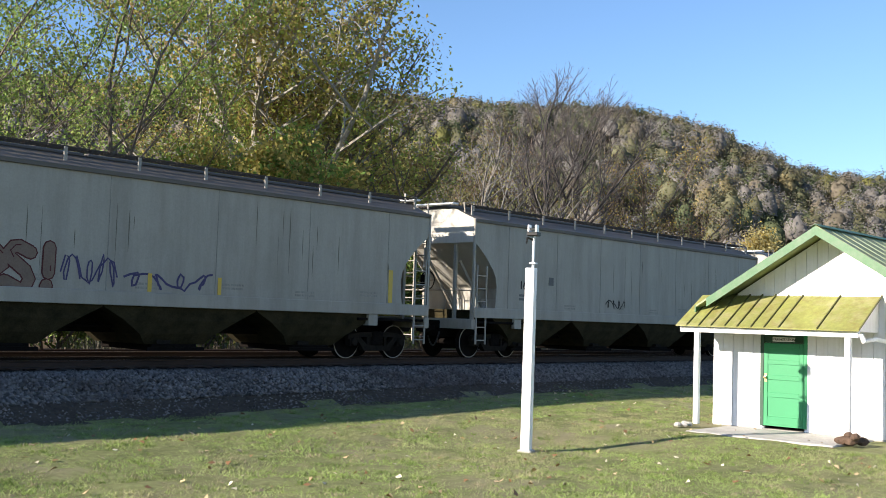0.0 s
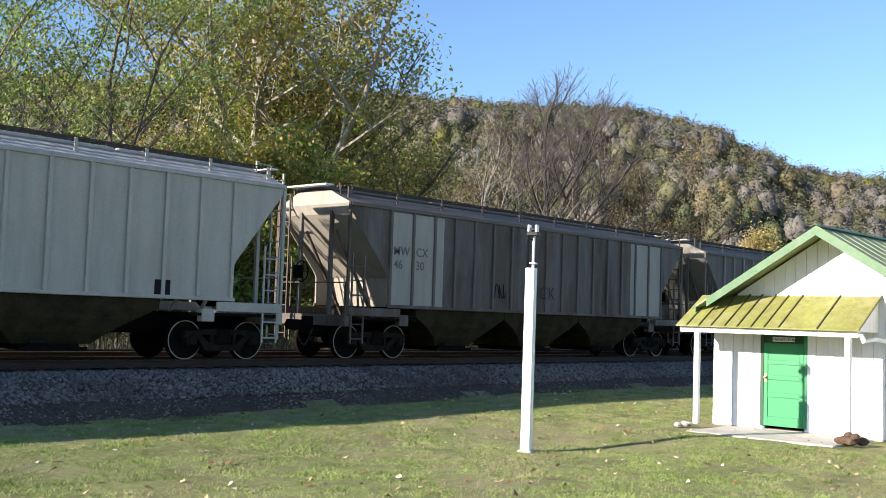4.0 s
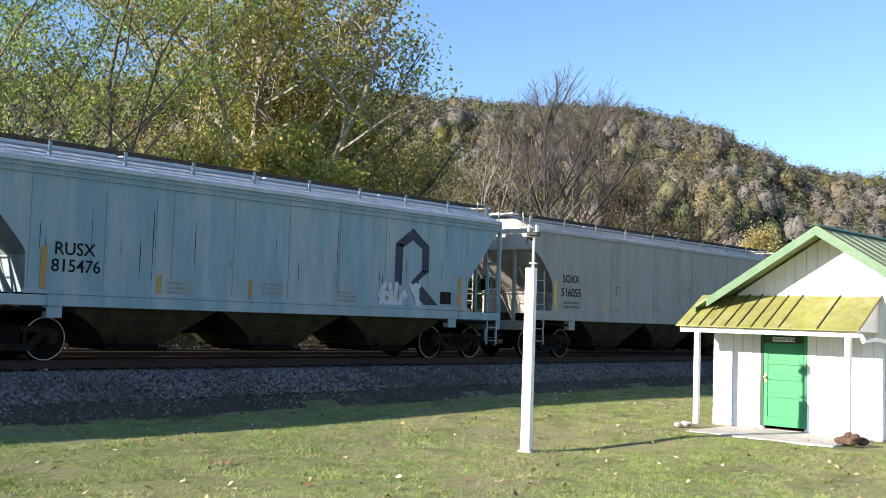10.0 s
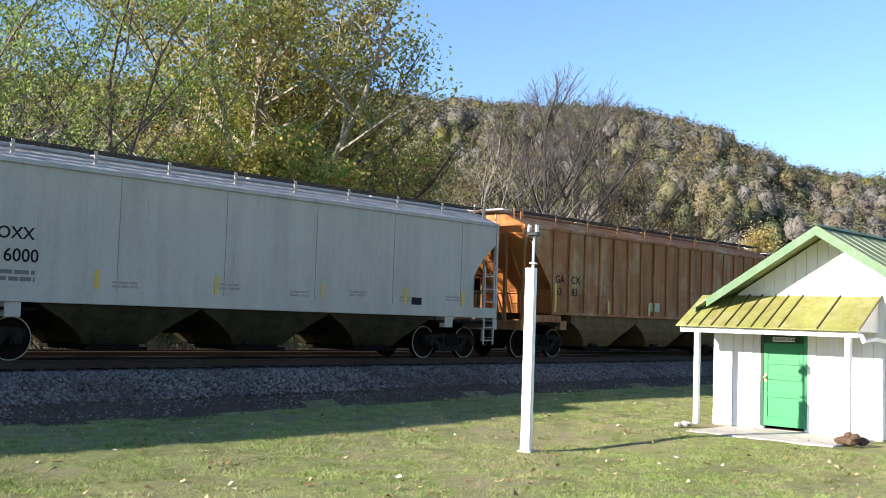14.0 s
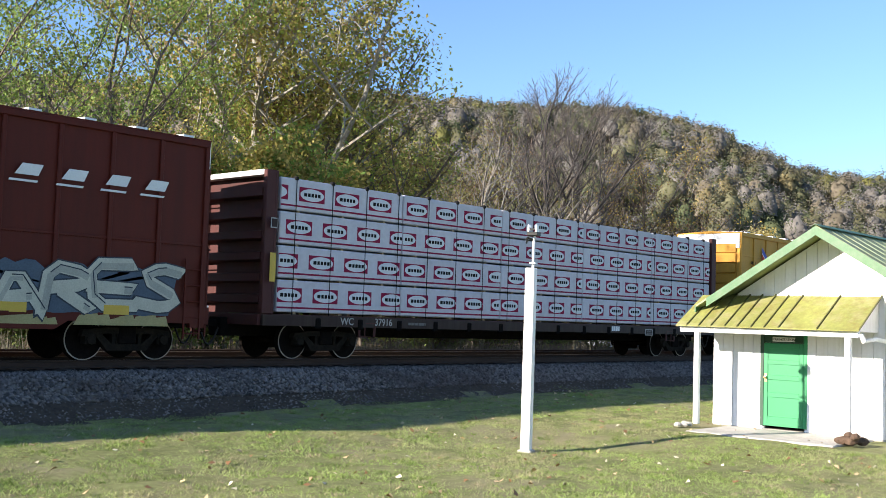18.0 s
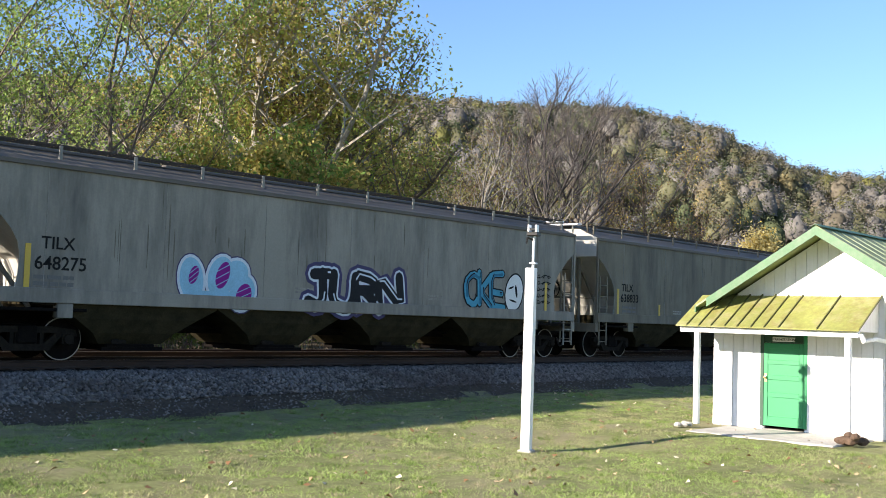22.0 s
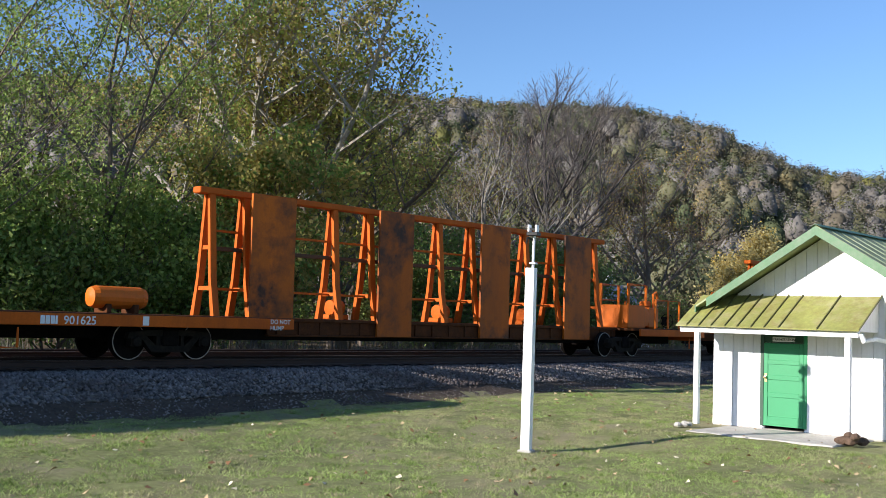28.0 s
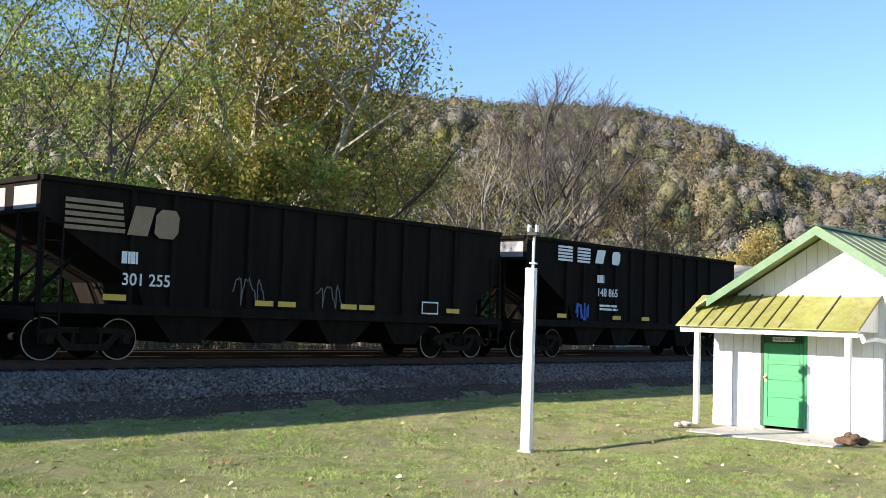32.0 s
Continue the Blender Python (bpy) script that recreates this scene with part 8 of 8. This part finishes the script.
def far_woods(name, n, r0, r1, az0, az1, label, seed, size, quads_, leaf, domes=True, mix=(0.28, 0.2, 0.3, 0.17, 0.03, 0.02)):
    """Tree crowns of many clumps on the hill."""
    q = np.random.default_rng(seed)
    r = np.sqrt(q.uniform(r0 ** 2, r1 ** 2, n))
    az = q.uniform(az0, az1, n)
    x, y = r * np.sin(az), r * np.cos(az)
    keep = y > 54
    x, y = x[keep], y[keep]
    n = len(x)
    z = height(x, y)
    hgt = size * q.uniform(0.65, 1.3, n)
    rad = hgt * q.uniform(0.26, 0.4, n)
    d = q.normal(0, 1, (n, quads_, 3))
    d /= np.linalg.norm(d, axis=2, keepdims=True)
    d[..., 2] = np.where(d[..., 2] < -0.35, -d[..., 2], d[..., 2])
    lump = 1 + 0.35 * np.sin(d[..., 0] * 5 + q.uniform(0, 6, (n, 1))) * np.cos(d[..., 2] * 4 + d[..., 1] * 3)
    rr = q.uniform(0.68, 1.0, (n, quads_)) * lump
    c = np.stack([x[:, None] + d[..., 0] * rr * rad[:, None], y[:, None] + d[..., 1] * rr * rad[:, None], z[:, None] + hgt[:, None] * 0.55 + d[..., 2] * rr * hgt[:, None] * 0.45], -1).reshape(-1, 3)
    m = len(c)
    nn = d.reshape(-1, 3) + q.normal(0, 0.2, (m, 3))
    a = np.cross(nn, q.normal(0, 1, (m, 3)))
    a /= np.linalg.norm(a, axis=1, keepdims=True)
    u = np.cross(nn, a)
    u /= np.linalg.norm(u, axis=1, keepdims=True)
    s = (leaf * np.repeat(np.maximum(np.hypot(x, y) / 300, 0.8), quads_) * q.uniform(0.5, 1.4, m))[:, None]
    V = np.stack([c - a * s, c + u * s * 1.1, c + a * s], 1).reshape(-1, 3)
    F = np.arange(m * 3).reshape(-1, 3)
    nu, nv = 8, 5
    th, ph = np.linspace(0, 2 * np.pi, nu, endpoint=False), np.linspace(0.12, 2.1, nv)
    ball = np.stack([np.outer(np.sin(ph), np.cos(th)), np.outer(np.sin(ph), np.sin(th)), np.outer(np.cos(ph), np.ones(nu))], -1).reshape(-1, 3)
    swell = q.uniform(0.42, 0.72, (n, nu * nv, 1))
    K = (ball[None] * swell * np.stack([rad, rad, hgt * 0.45], -1)[:, None, :] + np.stack([x, y, z + hgt * 0.53], -1)[:, None, :]).reshape(-1, 3)
    fk = np.array([(i * nu + j, i * nu + (j + 1) % nu, (i + 1) * nu + (j + 1) % nu, (i + 1) * nu + j) for i in range(nv - 1) for j in range(nu)])
    FK = (np.arange(n)[:, None, None] * nu * nv + fk[None]).reshape(-1, 4)
    mats = [HILL_OLIVE, HILL_BROWN, HILL_GREY, HILL_GREEN, HILL_GOLD, LEAF_OLIVE]
    kind_ = q.choice(6, n, p=list(mix))
    idx = np.repeat(kind_, quads_)
    if domes:
        crowns = soup(name, K, FK, mats, np.repeat(kind_, len(fk)))
        crowns.polygons.foreach_set("use_smooth", [True] * len(crowns.polygons))
        tagged(new("wood_crowns", crowns), "rounded inner crowns of the hillside trees", "woods", kind="stuff")
    tagged(new(name, soup(name, V, F, mats, idx)), label, "woods", kind="stuff")
    # trunks
    base = np.array([(-1, -1), (1, -1), (1, 1), (-1, 1)]) * 0.16
    P = np.concatenate([np.stack([x[:, None] + base[None, :, 0] * k, y[:, None] + base[None, :, 1] * k, (z + hgt * f - 0.5)[:, None] + 0 * base[None, :, 0]], -1) for f, k in ((0, 1.2), (0.8, 0.4))], 1).reshape(-1, 3)
    fq = np.array([(0, 1, 5, 4), (1, 2, 6, 5), (2, 3, 7, 6), (3, 0, 4, 7)])
    tagged(new("far_trunks", soup("far_trunks", P, (np.arange(n)[:, None, None] * 8 + fq[None]).reshape(-1, 4), BARK)), "bare trunks standing in the hillside wood", "woods", kind="stuff")


far_woods("hillside_woods", 2500, 150, 465, 0.735, 1.3, "autumn hillside covered in olive, brown and bare grey trees", 31, 9.5, 200, 0.34)
far_woods("hillside_woods", 1300, 150, 465, 0.36, 0.735, "wooded hillside seen between the nearer trees", 33, 9.0, 70, 0.5)
far_woods("valley_woods", 330, 62, 160, 0.33, 1.32, "brown and olive trees at the foot of the hill", 32, 8.5, 420, 0.42, False, (0.25, 0.1, 0.15, 0.42, 0.03, 0.05))


def far_house(x, y, w, d):
    """A small white house glimpsed through the trees."""
    z = float(height(x, y)) - 0.2
    hs = thing("house", "small white house half hidden behind the trees", "house", (x, y, z))
    siding = mat("white_siding", (0.75, 0.77, 0.8), 0.6, var=0.08, scale=1.0)
    roofing = mat("blue_grey_roofing", (0.22, 0.25, 0.3), 0.7, var=0.15, scale=1.5)
    dark = mat("dark_window_glass", (0.03, 0.035, 0.04), 0.1, var=0.1)
    part("wall", Build().prism([(-w / 2, 0), (w / 2, 0), (w / 2, 4.2), (-w / 2, 4.2)], -d / 2, d / 2), siding, hs)
    part("roof", Build().rings([[(sx, -d / 2 - 0.4, 4.2), (sx, d / 2 + 0.4, 4.2), (sx, 0, 6.0), (sx, -0.01, 6.0)] for sx in (-w / 2 - 0.4, w / 2 + 0.4)]), roofing, hs)
    part("chimney", Build().bev(-1.6, -0.9, -0.35, 0.35, 5.2, 6.9, 0.03), siding, hs)
    for k in range(3):
        wx = -w / 2 + w * (k + 0.5) / 3
        wd = part("window", Build().bev(wx - 0.55, wx + 0.55, -d / 2 - 0.06, -d / 2 + 0.02, 1.9, 3.5, 0.02), WHITE, hs)
        for px in (-0.25, 0.25):
            part("pane", Build().box(wx + px - 0.21, wx + px + 0.21, -d / 2 - 0.075, -d / 2 - 0.062, 2.0, 3.4), dark, wd)
    for k in range(2):
        wy = -d / 2 + d * (k + 0.5) / 2
        wd = part("window", Build().bev(-w / 2 - 0.06, -w / 2 + 0.02, wy - 0.5, wy + 0.5, 1.9, 3.5, 0.02), WHITE, hs)
        part("pane", Build().box(-w / 2 - 0.075, -w / 2 - 0.062, wy - 0.4, wy + 0.4, 2.0, 3.4), dark, wd)


far_house(87.0, 57.0, 9.0, 6.0)


def grass_blades(name, n, x0, x1, y0, y1, hgt, label, seed, bias):
    q = np.random.default_rng(seed)
    x, y = x0 + (x1 - x0) * q.random(n) ** bias, y0 + (y1 - y0) * q.random(n)
    keep = (x * 0.674 * -1 + y * 0.738 < 14) & ~((x > 19.6) & (x < 28) & (y > 6.6) & (y < 11.8))
    keep &= q.random(len(x)) < sm(18.9, 17.7, y + 0.28 * np.sin(x * 0.9) + 0.22 * np.sin(x * 2.3 + 1))
    x, y = x[keep], y[keep]
    n = len(x)
    z = height(x, y)
    a = q.uniform(0, 6.28, n)
    w = q.uniform(0.004, 0.008, n)
    clump = 0.85 + 0.4 * (np.sin(x * 2.1 + np.sin(y * 1.7)) * np.sin(y * 2.6 + 0.6 * np.sin(x)))
    h = hgt * q.uniform(0.5, 1.3, n) * clump
    tx, ty = q.normal(0, 0.03, n), q.normal(0, 0.03, n)
    V = np.stack([np.stack([x - np.cos(a) * w, y - np.sin(a) * w, z - 0.005], -1), np.stack([x + np.cos(a) * w, y + np.sin(a) * w, z - 0.005], -1), np.stack([x + tx, y + ty, z + h], -1)], 1).reshape(-1, 3)
    return tagged(new(name, soup(name, V, np.arange(n * 3).reshape(-1, 3), BLADE)), label, "grass", kind="stuff")


grass_blades("lawn_grass", 400000, 2, 42, 3.5, 19.0, 0.027, "short mown grass with dry tufts", 41, 1.15)


def grass_tufts(n, per, label, seed):
    """Uneven taller tufts that break up the lawn."""
    q = np.random.default_rng(seed)
    cx, cy = 2 + 38 * q.random(n) ** 1.2, 4 + 14.3 * q.random(n)
    ok = (cx * -0.674 + cy * 0.738 < 13.5) & ~((cx > 19.4) & (cx < 28) & (cy > 6.6) & (cy < 12))
    cx, cy = cx[ok], cy[ok]
    m = len(cx) * per
    rad = np.repeat(q.uniform(0.03, 0.16, len(cx)), per)
    x, y = np.repeat(cx, per) + q.normal(0, 1, m) * rad, np.repeat(cy, per) + q.normal(0, 1, m) * rad
    z = height(x, y)
    a = q.uniform(0, 6.28, m)
    w = q.uniform(0.004, 0.009, m)
    h = np.repeat(q.uniform(0.022, 0.058, len(cx)), per) * q.uniform(0.5, 1.2, m)
    tx, ty = q.normal(0, 0.03, m), q.normal(0, 0.03, m)
    V = np.stack([np.stack([x - np.cos(a) * w, y - np.sin(a) * w, z - 0.005], -1), np.stack([x + np.cos(a) * w, y + np.sin(a) * w, z - 0.005], -1), np.stack([x + tx, y + ty, z + h], -1)], 1).reshape(-1, 3)
    mats = [BLADE, mat("deep_green_grass", (0.16, 0.225, 0.06), 0.9, var=0.25, bump=0, island=0.25, spec=0.05, transl=0.2), mat("straw_grass", (0.36, 0.315, 0.2), 0.9, var=0.2, bump=0, island=0.25, spec=0.05, transl=0.2)]
    return tagged(new("grass_tufts", soup("grass_tufts", V, np.arange(m * 3).reshape(-1, 3), mats, np.repeat(q.choice(3, len(cx), p=[0.2, 0.5, 0.3]), per))), label, "grass", kind="stuff")


grass_tufts(6000, 26, "taller tufts of green and straw-coloured grass in the lawn", 43)


def fallen_leaves(n, seed):
    q = np.random.default_rng(seed)
    x, y = 3 + 36 * q.random(n), 4 + 14.3 * q.random(n)
    z = height(x, y) + 0.035
    a = q.uniform(0, 6.28, n)
    s = q.uniform(0.03, 0.07, n)
    tilt = q.normal(0, 0.02, (n, 4))
    pts = [(1, 0), (0, 0.7), (-1, 0), (0, -0.7)]
    V = np.stack([np.stack([x + s * (np.cos(a) * px - np.sin(a) * py), y + s * (np.sin(a) * px + np.cos(a) * py), z + tilt[:, i]], -1) for i, (px, py) in enumerate(pts)], 1).reshape(-1, 3)
    mats = [mat("dry_leaf_tan", (0.5, 0.36, 0.2), 0.7, island=0.3), mat("dry_leaf_brown", (0.25, 0.12, 0.05), 0.7, island=0.3), mat("dry_leaf_pale", (0.62, 0.55, 0.4), 0.6, island=0.2)]
    tagged(new("fallen_leaves", soup("fallen_leaves", V, np.arange(n * 4).reshape(-1, 4), mats, q.choice(3, n, p=[0.45, 0.35, 0.2]))), "dry fallen leaves scattered over the lawn", "leaves", kind="stuff")


fallen_leaves(900, 51)


def weeds(n, seed):
    q = np.random.default_rng(seed)
    x, y = 8 + 75 * q.random(n) ** 1.2, 28.9 + 2.6 * q.random(n)
    z = height(x, y)
    a = q.uniform(0, 6.28, n)
    w = q.uniform(0.01, 0.025, n)
    h = q.uniform(0.3, 1.35, n) * (0.35 + 0.65 * (np.sin(x * 1.7) * np.sin(x * 0.63 + 1) > -0.15))
    tx, ty = q.normal(0, 0.12, n), q.normal(0, 0.12, n)
    V = np.stack([np.stack([x - np.cos(a) * w, y - np.sin(a) * w, z], -1), np.stack([x + np.cos(a) * w, y + np.sin(a) * w, z], -1), np.stack([x + tx, y + ty, z + h], -1)], 1).reshape(-1, 3)
    DRY = mat("dry_weed_stalk", (0.13, 0.12, 0.085), 0.8, var=0.2, bump=0, island=0.35, transl=0.3)
    tagged(new("dry_weeds", soup("dry_weeds", V, np.arange(n * 3).reshape(-1, 3), DRY)), "tall dry weeds along the far side of the tracks", "weeds", kind="stuff")


weeds(34000, 52)


# ================= what moves =================
def motions():
    secs = [float(t) for t in range(33)]
    for car, x0 in CARS:
        walk(car, [(t, pose(x0 + S_OF(t), TRACK, 0)) for t in secs])
    for load, x0, y0, z0 in LOADS:
        walk(load, [(t, pose(x0 + S_OF(t), y0, z0)) for t in secs])
    fine = [i / FPS for i in range(0, 961)]
    turns = {}
    for ws, x0, r in WHEELS:
        if (x0, r) not in turns:
            turns[(x0, r)] = [(t, Matrix.Translation((x0, 0, r)) @ Matrix.Rotation(S_OF(t) / r, 4, "Y")) for t in fine]
        walk(ws, turns[(x0, r)])


motions()
